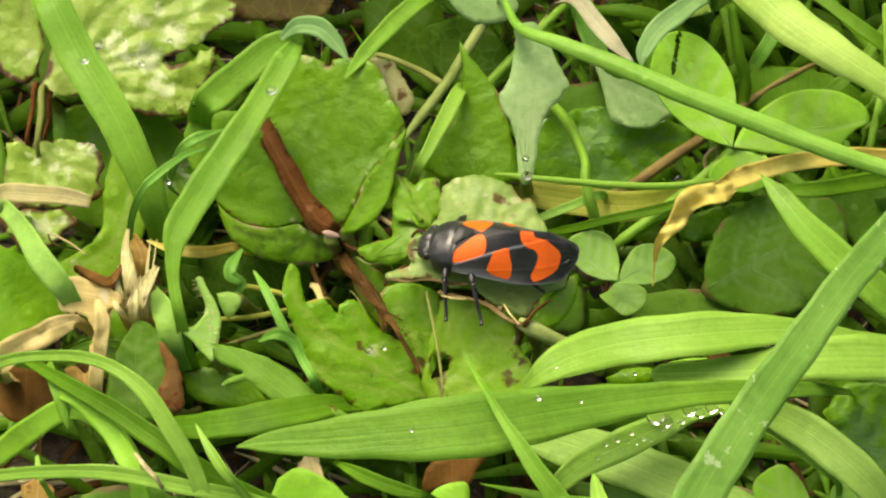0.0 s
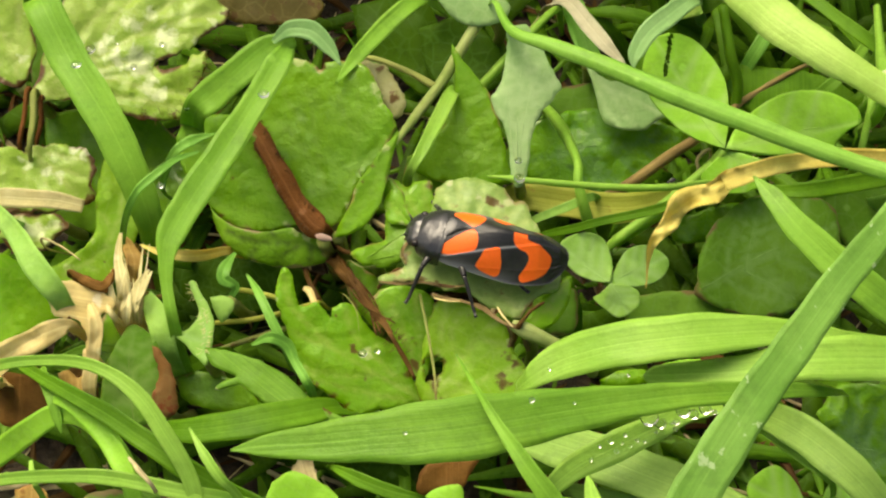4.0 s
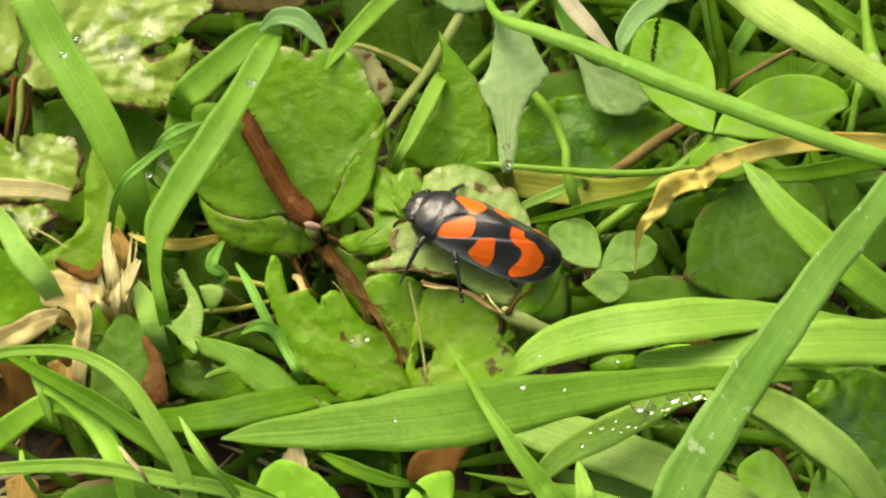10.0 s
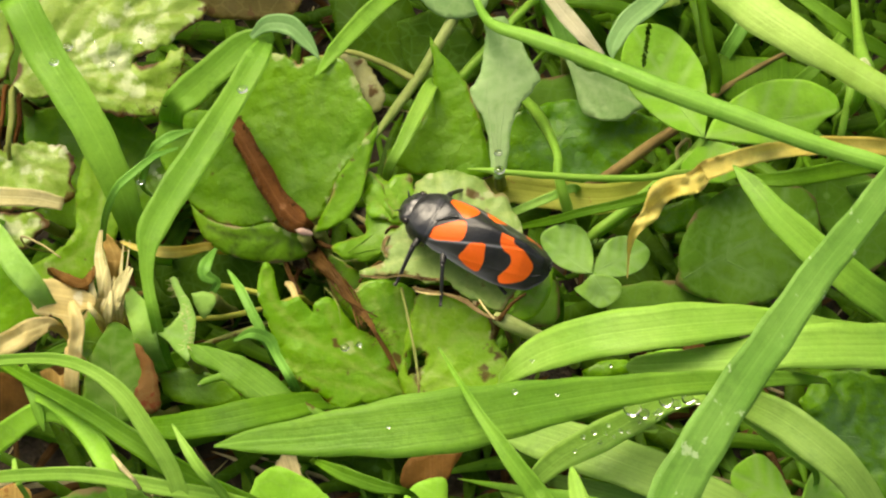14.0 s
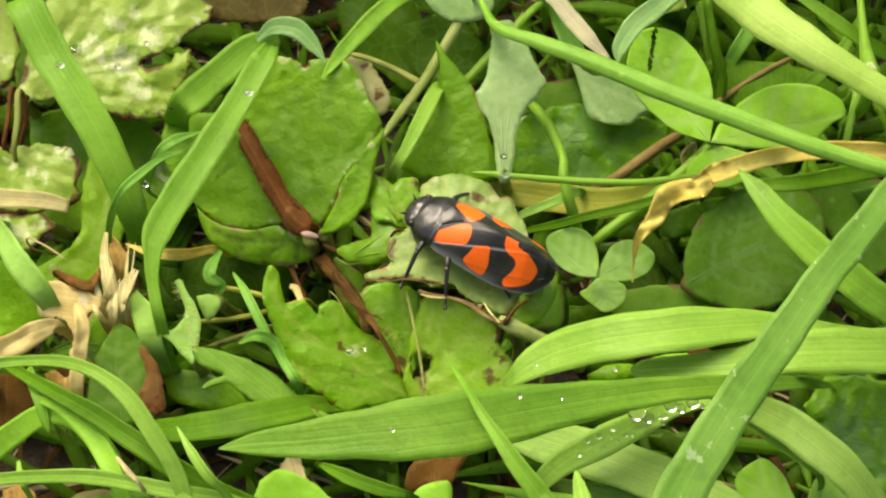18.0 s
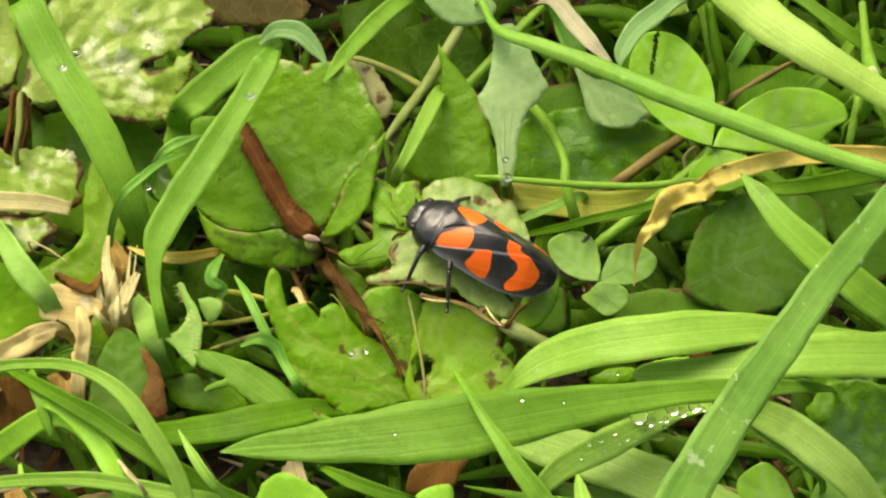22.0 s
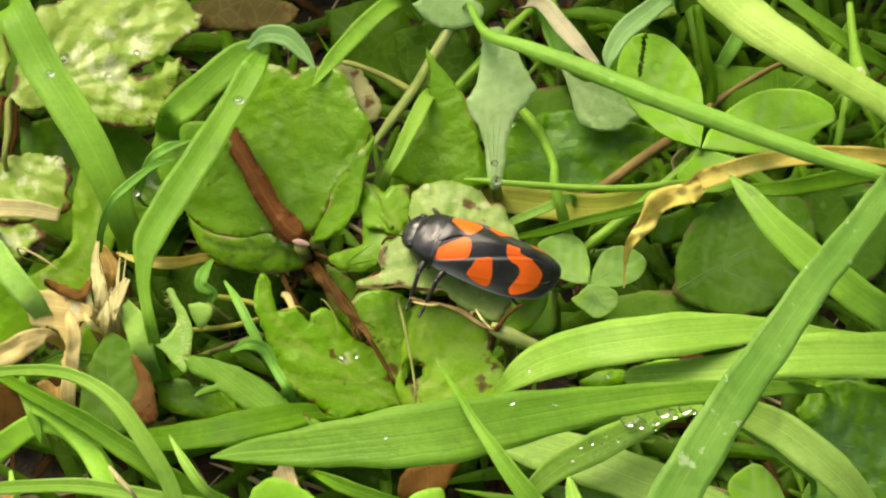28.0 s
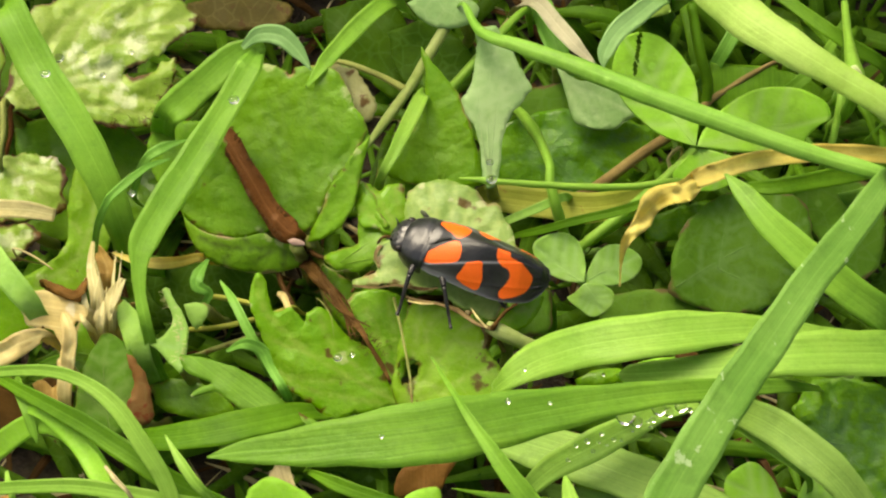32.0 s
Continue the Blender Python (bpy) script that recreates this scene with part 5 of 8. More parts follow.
stem("", [(-8.46, 9.13, -0.6), (-8.46, 5.13, 8.5), (-6.62, 0.33, 12.56), (-5.58, -1.89, 12.95), (-3.72, -3.78, 12.7)], [0.09, 0.09, 0.09, 0.07, 0.04], "brown_stalk", name='strand', parent=lower_leaf)
stem("thin brown leaf stalk on a green lobe", [(-2.09, -1.43, 13.4), (-1.61, -3.91, 13.3), (-1.11, -6.9, 12.8), (-0.97, -8.85, 12), (-0.91, -8.2, 8.4), (-0.58, -2.92, -0.8)], [0.10, 0.10, 0.09, 0.08, 0.07, 0.06], "stalk", name='stalk', parent=lower_leaf)
leaf("green leaf in shade between two lobes", (-5.26, 1.54, 9), (0, -0.45, 0.9), [(-1.55, 2.24), (0.31, 1.12), (2.16, 0), (1.8, -1.49), (0.33, -2.23), (-1.15, -0.74), (-1.91, 1.12)], "round", stalk=[(-4.94, 0.35, 8.07), (-4.54, 2.36, 4.03), (-4.74, 5.35, -0.6)], crinkle=0.4)
leaf("pointed green leaf with brown-dotted edge", (0.62, 14.08, 11), (-0.15, -0.5, 0.85), [(-0.36, 5.73), (0.39, 4.46), (1.92, 1.95), (2.5, -0.26), (2.79, -2.62), (2.88, -4.18), (-0.36, -4.02), (-3.02, -3.16), (-3.63, -2.12), (-1.99, -0.35), (-0.85, 1.48), (-0.31, 3.17)], "round", veins=[((0.04, -3.87), (-0.33, 5.14)), ((0.04, -3.87), (2.31, -0.24))], stalk=[(0.66, 11.08, 8.89), (1.06, 13.3, 4.44), (0.86, 16.59, -0.6)], crinkle=0.35, tooth=0.01)
leaf("bluish pale leaf tip bent over a grass node", (4.57, 13.09, 15), (0, -0.45, 0.9), [(-1.15, 4.57), (-0.03, 5.15), (1.09, 3.8), (1.83, 2.07), (2.57, 0.92), (2.01, 0.15), (1.07, -0.99), (0.42, -3.09), (0.11, -5.55), (-0.71, -5.55), (-0.92, -3.28), (-1.36, -1.75), (-2.11, -0.04), (-1.65, 0.92), (-1.16, 2.84)], "frosty", veins=[((-0.34, -5.55), (0.16, 4.38)), ((-0.34, -5.55), (0.9, 2.45)), ((-0.34, -5.55), (-0.98, 1.68))], stalk=[(4.24, 8.43, 12.34), (4.64, 11.52, 6.17), (4.44, 16.08, -0.6)], fold=0.1, crinkle=0.2)
tissue('pale bluish wedge-shaped leaf with a torn rim', (12.07, 17.78, 9.0), (0, -0.45, 0.9), [(-3.07, 3.26), (-2.44, 2.45), (-1.34, 1.64), (-0.04, 1.51), (1.41, 0.9), (2.5, 0.1), (2.88, -0.79), (1.89, -1.27), (1.29, -1.84), (-0.09, -1.87), (-1.54, -1.35), (-2, -0.14), (-2.38, 1.31)], 'frosty', veins=[[(-2.79, 2.73), (-1.04, 0.5), (0.5, -1.71)], [(-1.82, 1.31), (0.53, 0.1), (2.49, -0.71)], [(-2.22, 1.31), (-1.45, -0.3), (-0.67, -1.51)]], crinkle=0.3, quilt=0.12, curl=0.2, tooth=0.05, stalk=[(9.28, 20.54, 10.04), (9.68, 22.6, 5.16), (9.48, 25.9, -0.6)])
leaf("pale oval leaf catching the light", (1.37, 21.76, 14), (0, -0.45, 0.9), [(-2.5, 0.72), (-0.75, 1.53), (2.17, 0.72), (1.97, -0.56), (1, -1.04), (-0.36, -0.96), (-1.53, -0.4)], "frosty", stalk=[(2.96, 22.54, 14.05), (3.36, 26.05, 7.03), (3.16, 31.25, -0.6)], cup=0.08, crinkle=0.2)
leaf("dark wet crinkled leaf with deep veins", (26.17, -9.19, 9), (-0.1, -0.45, 0.9), [(-3.22, 2.03), (-2.07, 3.38), (0.39, 3.42), (3.41, 2), (3.43, -1.87), (1.83, -4.57), (0.19, -3.44), (-1.03, -1.27), (-2.99, 0.42)], "shade_wet", veins=[((2.23, -3.9), (-2.5, 2.34)), ((1.37, -1.75), (2.71, 2.04)), ((0.41, -0.65), (-1.99, -0.16))], stalk=[(27.94, -11.89, 7.51), (28.34, -10.01, 3.75), (28.14, -7.23, -0.6)], crinkle=0.8, quilt=1.1, tooth=0.05)
reddened = tagged(new("reddened_leaf"), "dull green leaf with a rusty mottled edge", "leaf")
leaf("", (-19.17, -7.29, 12.5), (0.1, -0.5, 0.85), [(-2.44, -1.74), (-2.25, 0.35), (-1.56, 2.3), (-0.85, 3.36), (0.23, 2.87), (1.25, 1.61), (1.9, 0.26), (2.34, -1.11), (2.2, -2.02), (0.45, -2.78), (-1.25, -3.06)], "blushed", veins=[((-0.16, -2.82), (-0.93, 3.04)), ((-0.25, -1.61), (1.62, 0.24)), ((-0.25, -1.61), (-2.15, 0.01))], stalk=[(-19.59, -9.57, 10.85), (-19.19, -6.86, 5.43), (-19.39, -2.84, -0.6)], crinkle=0.5, tooth=0.015, name='lobe', parent=reddened)
leaf("", (-17.72, -7.78, 12.75), (0.1, -0.5, 0.85), [(-0.93, 2.38), (-0.29, 2), (0.42, 0.8), (0.95, -0.9), (0.81, -1.81), (-0.02, -1.86), (-0.63, -1), (-0.31, 0.41)], "rusty", stalk=[(-17.81, -9.11, 11.63), (-17.41, -6.2, 5.81), (-17.61, -1.9, -0.6)], crinkle=0.5, tooth=0.06, name='withered_edge', parent=reddened)
leaf("green leaf beside dried husks", (-21.95, -3.45, 10.5), (0, -0.45, 0.9), [(-0.74, 0.08), (-0.25, 1.88), (0.64, 2.06), (1.03, 0.8), (0.54, -1), (-0.32, -2.43), (-0.89, -1.36)], "round", stalk=[(-22.28, -5.18, 9.3), (-21.88, -2.85, 4.65), (-22.08, 0.59, -0.6)], crinkle=0.2)
leaf("mid green leaf in the lower litter", (-8.78, -14.85, 11), (0, -0.45, 0.9), [(-2.05, 1.1), (-0.87, 1.77), (0.67, 1.27), (2.03, 0.25), (2.89, -1.09), (1.2, -1.77), (-1.51, -1.43), (-2.37, -0.08)], "clover", stalk=[(-9.62, -15.7, 10.24), (-9.22, -13.14, 5.12), (-9.42, -9.35, -0.6)], crinkle=0.4)
leaf("mid green leaf near a brown dead leaf", (-0.69, -15.2, 11), (0, -0.45, 0.9), [(-1.47, -0.12), (-0.63, 0.89), (0.9, 1.4), (1.4, 0.89), (1.23, -0.46), (0.22, -1.46), (-1.64, -1.13)], "clover", stalk=[(-1.49, -15.77, 10.38), (-1.09, -13.18, 5.19), (-1.29, -9.34, -0.6)], crinkle=0.3)
leaf("curled brown dead leaf in the litter", (-0.32, -10.89, 7), (0, -0.45, 0.9), [(-1.88, -0.44), (-1.24, 0.79), (0.89, 1.15), (2.13, 1.32), (1.42, 0.09), (0.88, -0.79), (-0.53, -0.97), (-1.66, -1.14)], "brown", stalk=[(-0.85, -11.31, 6.46), (-0.45, -9.7, 3.23), (-0.65, -7.31, -0.6)], crinkle=0.8, name='dead_leaf', category='dead leaf')
leaf("dark brown dead leaf in the litter", (-6.85, -6.68, 7), (0, -0.45, 0.9), [(-1.24, 1.08), (0.57, 1.08), (1.66, -0), (0.23, -1.44), (-1.22, -0.72)], "brown", stalk=[(-6.63, -7.19, 6.41), (-6.23, -5.59, 3.2), (-6.43, -3.22, -0.6)], crinkle=0.6, name='dead_leaf', category='dead leaf')
leaf("orange-brown curled dead leaf scrap", (-23.81, -5.34, 8), (0, -0.45, 0.9), [(-1.24, 1.03), (-0.35, 1.4), (0.93, 0.85), (1.16, -0.95), (0.46, -1.67), (-0.28, -0.95), (-0.68, 0.31)], "brown", stalk=[(-23.56, -6.05, 7.31), (-23.16, -4.23, 3.65), (-23.36, -1.52, -0.6)], crinkle=0.7, name='dead_leaf', category='dead leaf')
leaf("red-brown dead leaf scrap", (-22.97, 0.35, 12), (0, -0.45, 0.9), [(-1.7, 0.57), (-0.62, 0.39), (0.47, 0.03), (1.11, 0.57), (1.2, -0.34), (0.5, -0.88), (-0.96, -0.34)], "brown", stalk=[(-22.84, 0.02, 11.5), (-22.44, 2.9, 5.75), (-22.64, 7.15, -0.6)], crinkle=0.4, name='dead_leaf', category='dead leaf')
leaf("red-brown dead leaf under an arching blade", (-28.15, -4.59, 5.5), (0, -0.45, 0.9), [(-1.81, 1.9), (0.78, 1.53), (2.11, 0.06), (1.6, -1.41), (-0.59, -1.77), (-2.1, -0.31)], "brown", stalk=[(-28.03, -5.38, 4.77), (-27.63, -4.19, 2.38), (-27.83, -2.43, -0.6)], crinkle=0.7, name='dead_leaf', category='dead leaf')
leaf("brown dead leaf behind the bent blade", (-13.67, 27.33, 8), (0, -0.45, 0.9), [(-3.58, 0.82), (-0.09, 1.46), (3.83, 0.61), (3.23, -0.87), (-0.46, -1.25), (-2.94, -0.75)], "withered", stalk=[(-13.73, 26.87, 7.44), (-13.33, 28.73, 3.72), (-13.53, 31.48, -0.6)], crinkle=0.6, name='dead_leaf', category='dead leaf')
leaf("small yellowed leaf under broad blades", (10.99, -4.84, 9), (0, -0.45, 0.9), [(-1.62, -0.1), (-0.35, 0.55), (1.09, 0.62), (1.62, -0.02), (0.35, -0.46), (-1.08, -0.6)], "lobed", stalk=[(10.99, -4.8, 8.69), (11.39, -2.62, 4.34), (11.19, 0.59, -0.6)], crinkle=0.4, name='dead_leaf', category='dead leaf')
leaf("green leaf glimpsed under broad blades", (14.89, -5.55, 11), (0, -0.45, 0.9), [(-3.18, -0.2), (-1.58, 0.58), (0.9, 0.8), (3.37, 0.58), (3, -0.2), (-0.19, -0.73), (-2.31, -0.84)], "clover", stalk=[(14.71, -5.59, 10.64), (15.11, -2.93, 5.32), (14.91, 1.01, -0.6)], crinkle=0.4)
leaf("small reddish leaf scrap between blades", (16.11, -5.55, 12.5), (0, -0.45, 0.9), [(-0.77, 0.24), (0.22, 0.42), (0.91, -0.01), (0.2, -0.36), (-0.57, -0.29)], "brown", stalk=[(16.14, -5.52, 12.18), (16.54, -2.47, 6.09), (16.34, 2.03, -0.6)], crinkle=0.3, name='dead_leaf', category='dead leaf')

# clovers
clover("bright green clover with a split leaflet and stalk", (17.89, 10.58, 13), [((0.05, -0.45, 0.9), [(-0, -0), (-2.34, 0.76), (-4.24, 2.33), (-5.31, 4.02), (-5.49, 5.75), (-4.75, 7.32), (-3.54, 7.76), (-2.02, 7.31), (-0.68, 5.93), (0.09, 4.22), (0.22, 1.92)]), ((0.15, -0.4, 0.9), [(0, -0), (0.64, 1.43), (2.13, 3.15), (4.23, 4.48), (6.77, 4.75), (8.77, 4.06), (9.27, 2.94), (8.42, 2.26), (7.66, 1.39), (6.9, 0.53), (3.41, -0.03)]), ((-0.1, -0.6, 0.8), [(0, -0), (1.38, -0.41), (2.82, -1.15), (2.36, -2.43), (0.83, -2.99), (-1, -2.55), (-1.6, -1.57)])], "clover", (11.22, 9.43, 4), slit=[(-3.65, 7.71, 0.18), (-3.69, 7.48, 0.18), (-3.72, 7.24, 0.18), (-3.76, 7.01, 0.18), (-3.76, 6.78, 0.18), (-3.79, 6.55, 0.18), (-3.83, 6.31, 0.18), (-3.86, 6.08, 0.18), (-3.9, 5.85, 0.18), (-3.93, 5.61, 0.18), (-3.97, 5.38, 0.18), (-4.0, 5.15, 0.18), (-4.04, 4.92, 0.14)])
clover("small pale green clover with rounded leaflets", (10.07, 0.81, 11.5), [((-0.1, -0.5, 0.85), [(-0, 0), (-1.15, 0.22), (-2.2, 0.8), (-2.94, 1.77), (-3.06, 2.69), (-2.41, 3.19), (-1.31, 3.37), (-0.32, 2.94), (0.13, 1.92), (0.2, 0.82)]), ((0.1, -0.5, 0.85), [(-0, -0), (0.31, 1.04), (0.92, 2.18), (1.81, 2.6), (2.67, 2.48), (3.51, 1.99), (3.73, 1.34), (3.22, 0.51), (2.14, -0), (1.03, -0.08)]), ((0, -0.6, 0.8), [(-0, 0), (1.01, -0.07), (1.81, -0.51), (1.85, -1.34), (1.2, -1.96), (0.48, -2.18), (-0.25, -1.71), (-1.08, -0.98), (-0.61, -0.62)])], "clover_pale", (10.57, 7.71, -0.6))
clover("mid green clover leaflets low in the sward", (21.75, -15.71, 11), [((-0.1, -0.5, 0.85), [(-0.13, 0.01), (-0.59, 1.04), (-1.11, 2.25), (-2.05, 3.22), (-3.08, 2.94), (-3.87, 2.24), (-3.87, 1.29), (-2.93, 0.33), (-1.63, -0.25)]), ((0.1, -0.5, 0.85), [(0.07, 0), (0.35, 1.37), (1, 2.35), (2.2, 2.75), (3.28, 2.04), (3.49, 1.04), (2.5, -0.03), (1.13, -0.44)])], "clover", (22.25, -9.11, -0.6))

# stalks and stems
stem("olive green stem with a joint", [(3.55, 32.32, -0.8), (2.78, 25.25, 9.1), (2, 22.29, 13), (0.23, 19.11, 12.5), (-0.92, 16.76, 12.3), (-2.61, 13.22, 13), (-3.68, 10.51, 14), (-5.27, 7.47, 14.6)], [0.30, 0.38, 0.42, 0.39, 0.37, 0.34, 0.20, 0.11], "pale_stem", name='sprout', category='sprout')
stem("thin olive side stem", [(-8.22, 26.26, -0.8), (-8.04, 21.16, 7.35), (-7.25, 19.8, 10.5), (-5.83, 19.61, 11.5), (-3.26, 18.02, 12), (-1.31, 16.32, 12.4)], [0.12, 0.16, 0.18, 0.21, 0.23, 0.28], "stalk", name='sprout', category='sprout')
stem("brown dry stalk in the shade", [(8.45, 14.75, -0.8), (8.85, 12.04, 4.2), (10.02, 11.61, 6), (11.93, 12.07, 7), (14.74, 14.15, 7.5), (17.36, 15.91, 8), (20.74, 19.88, 7), (24.84, 22.08, 8), (25.89, 23.61, 5.6), (26.83, 27.79, -0.8)], [0.21, 0.27, 0.30, 0.39, 0.39, 0.36, 0.24, 0.15, 0.14, 0.10], "twig", name='twig', category='twig')
stem("light green clover stalk", [(9.34, 10.24, -0.8), (9.65, 6.3, 6.3), (10.67, 5.85, 9), (13, 7.31, 10), (15.26, 8.81, 11), (17.55, 10.65, 12)], [0.22, 0.29, 0.32, 0.35, 0.35, 0.28], "bright", name='sprout', category='sprout')
stem("bright olive grass stalk", [(18.85, 24.24, 12), (19.42, 21.52, 10), (20.05, 20.09, 8), (19.75, 18.63, 6), (19.55, 18.37, 4.2), (19.74, 20.66, -0.8)], [0.35, 0.42, 0.42, 0.35, 0.32, 0.25], "deep")
collar = stem("bright grass stem with a pale joint", [(28.59, 20.63, 16), (28.3, 16.91, 16.5), (28.18, 13.79, 17), (28.35, 13.07, 17), (28.54, 14.33, 11.9), (28.95, 22.02, -0.8)], [0.25, 0.32, 0.60, 0.46, 0.41, 0.32], "bright")
blade("", [(27.55, 13.38, 17.6), (27.84, 12.66, 18.0), (28.27, 12.35, 17.8)], [0.5, 0.95, 0.4], "membrane", name='ligule', crumple=0.3, parent=collar)
stem("thin green grass stem", [(29.02, 24.2, -0.8), (28.61, 17.98, 8.4), (28.41, 15.76, 12), (27.94, 13.86, 11), (27.48, 12.45, 10), (27.23, 12.89, 7), (27.38, 17.23, -0.8)], [0.22, 0.29, 0.32, 0.28, 0.28, 0.25, 0.20], "bright")
stem("curved green grass stem over dark leaves", [(6.2, 24.26, -0.8), (6.06, 19.36, 6.3), (6.34, 17.32, 9), (7.33, 13.86, 11), (8.15, 9.85, 12.6), (8.17, 8.07, 12.6), (8.72, 6.71, 11), (9.41, 6.8, 8), (10.4, 7.89, 5.6), (11.3, 11.8, -0.8)], [0.25, 0.32, 0.35, 0.42, 0.28, 0.35, 0.39, 0.35, 0.32, 0.25], "bright")
stem("stiff bright grass stem with a white joint", [(2.11, 5.18, 17), (3.42, 5.04, 17), (4.14, 4.91, 17), (4.67, 4.87, 17), (9.51, 4.8, 16.5), (13.14, 5.13, 16), (16.34, 7.01, 14), (17.72, 9.5, 9.8), (18.85, 16.7, -0.8)], [0.05, 0.18, 0.32, 0.19, 0.23, 0.23, 0.25, 0.22, 0.17], "bright")
stem("bright thin stem crossing behind a leaf", [(8.33, 32.47, -0.8), (7.66, 26.71, 7.7), (7.05, 24.61, 11), (4.79, 21.7, 11), (2.59, 19.03, 10.5), (0.63, 17.47, 9), (-0.15, 17.93, 6.3), (-0.32, 21.88, -0.8)], [0.20, 0.25, 0.28, 0.32, 0.35, 0.32, 0.29, 0.22], "bright")
stem("dark thin stem in the gap by the clover", [(7.46, 2.89, 9), (8.08, 1.99, 7), (8.33, 1.71, 4), (8.73, 1.74, 2.8), (9.27, 3.39, -0.8)], [0.35, 0.46, 0.42, 0.38, 0.30], "deep")
stem("thin brown withered stalk in the tangle", [(-7.79, 11.08, -0.8), (-7.94, 5.61, 7.7), (-7.7, 3.97, 11), (-7.02, 3.1, 11.6), (-5.81, 2.78, 11.6), (-4.53, 2.95, 11.8)], [0.10, 0.13, 0.14, 0.16, 0.12, 0.07], "brown_stalk", name='twig', category='twig')
stem("thin brown withered stalk in the tangle", [(-8.59, 9.01, -0.8), (-8.91, 4.93, 5.6), (-8.95, 3.58, 8), (-9.13, 1.49, 9.4), (-8.6, -0.01, 10)], [0.11, 0.14, 0.16, 0.14, 0.11], "brown_stalk", name='twig', category='twig')
stem("thin brown withered stalk in the tangle", [(-3.36, 11.03, -0.8), (-3.43, 4.47, 9.52), (-3.03, 2.79, 13.6), (-2.48, 2.71, 14.2), (-1.75, 2.07, 14.6)], [0.06, 0.08, 0.09, 0.12, 0.09], "brown_stalk", name='twig', category='twig')
stem("thin brown withered stalk in the tangle", [(-9.69, 9.81, -0.8), (-9.93, 5.26, 6.3), (-9.84, 3.79, 9), (-9.33, 1.75, 10), (-8.61, 0.21, 10)], [0.12, 0.16, 0.18, 0.18, 0.21], "brown_stalk", name='twig', category='twig')
stem("thin brown withered stalk in the tangle", [(-2.64, 9.01, -0.8), (-3.1, 2.2, 9.66), (-3.35, 0.23, 13.8), (-4.11, -0.69, 14.2), (-4.73, -1.41, 14)], [0.07, 0.10, 0.11, 0.14, 0.09], "brown_stalk", name='twig', category='twig')
stem("brown leaf stalk under wet torn leaves", [(-28.66, 24.3, -0.8), (-28.97, 17.94, 8.75), (-28.99, 15.84, 12.5), (-29.06, 13.79, 12), (-29.4, 12.31, 10.8), (-29.53, 13.02, 7.56), (-29.31, 17.85, -0.8)], [0.11, 0.14, 0.16, 0.18, 0.16, 0.14, 0.11], "red_stalk", name='twig', category='twig')
stem("brown leaf stalk under wet torn leaves", [(-28.17, 23.99, -0.8), (-28.46, 17.48, 8.96), (-28.43, 15.35, 12.8), (-28.32, 13.22, 12.4), (-28.55, 11.51, 11.2), (-28.63, 12.26, 7.84), (-28.38, 17.28, -0.8)], [0.15, 0.19, 0.21, 0.25, 0.18, 0.16, 0.12], "stalk", name='twig', category='twig')
stem("brown leaf stalk under wet torn leaves", [(-27.94, 23.71, -0.8), (-28.22, 17.69, 8.26), (-28.17, 15.68, 11.8), (-28.02, 13.78, 11.4), (-28.35, 12.62, 10.4), (-28.52, 13.3, 7.28), (-28.32, 17.94, -0.8)], [0.11, 0.14, 0.16, 0.18, 0.14, 0.13, 0.10], "red_stalk", name='twig', category='twig')
stem("brown curved stem in a dark gap", [(14.87, 14.22, -0.8), (14.82, 10.64, 5.6), (15.23, 10.11, 8), (16.57, 11.53, 9), (16.57, 12.37, 9.6), (17.34, 12.94, 10), (17.83, 14.49, 7), (18.42, 19.51, -0.8)], [0.10, 0.13, 0.14, 0.16, 0.14, 0.12, 0.11, 0.09], "straw", name='twig', category='twig')
stem("yellow thin stem under shoots", [(-16.55, 4.58, -0.8), (-16.49, -0.26, 7), (-15.89, -1.54, 10), (-13.08, -1.89, 11), (-10.24, -1.12, 11), (-8.69, -0.06, 10.4), (-8.19, 1.52, 7.28), (-7.59, 6.72, -0.8)], [0.10, 0.13, 0.14, 0.18, 0.18, 0.14, 0.13, 0.10], "yellowing", name='twig', category='twig')
stem("yellow thin stem under shoots", [(-14.42, 7.23, -0.8), (-14.38, 1.36, 8.4), (-13.81, -0.27, 12), (-12.31, -0.76, 12.4), (-10.86, -1.27, 12.4), (-10.29, 0.01, 8.68), (-9.65, 5.84, -0.8)], [0.11, 0.14, 0.16, 0.18, 0.16, 0.14, 0.11], "yellowing", name='twig', category='twig')
stem("thin olive stem under shoots", [(-15.99, 2.2, -0.8), (-15.94, -2.06, 6.3), (-15.34, -3.04, 9), (-12.76, -2.61, 10), (-10.27, -1.75, 10), (-9.71, -0.36, 7), (-9.07, 4.56, -0.8)], [0.10, 0.13, 0.14, 0.18, 0.16, 0.14, 0.11], "stalk", name='twig', category='twig')

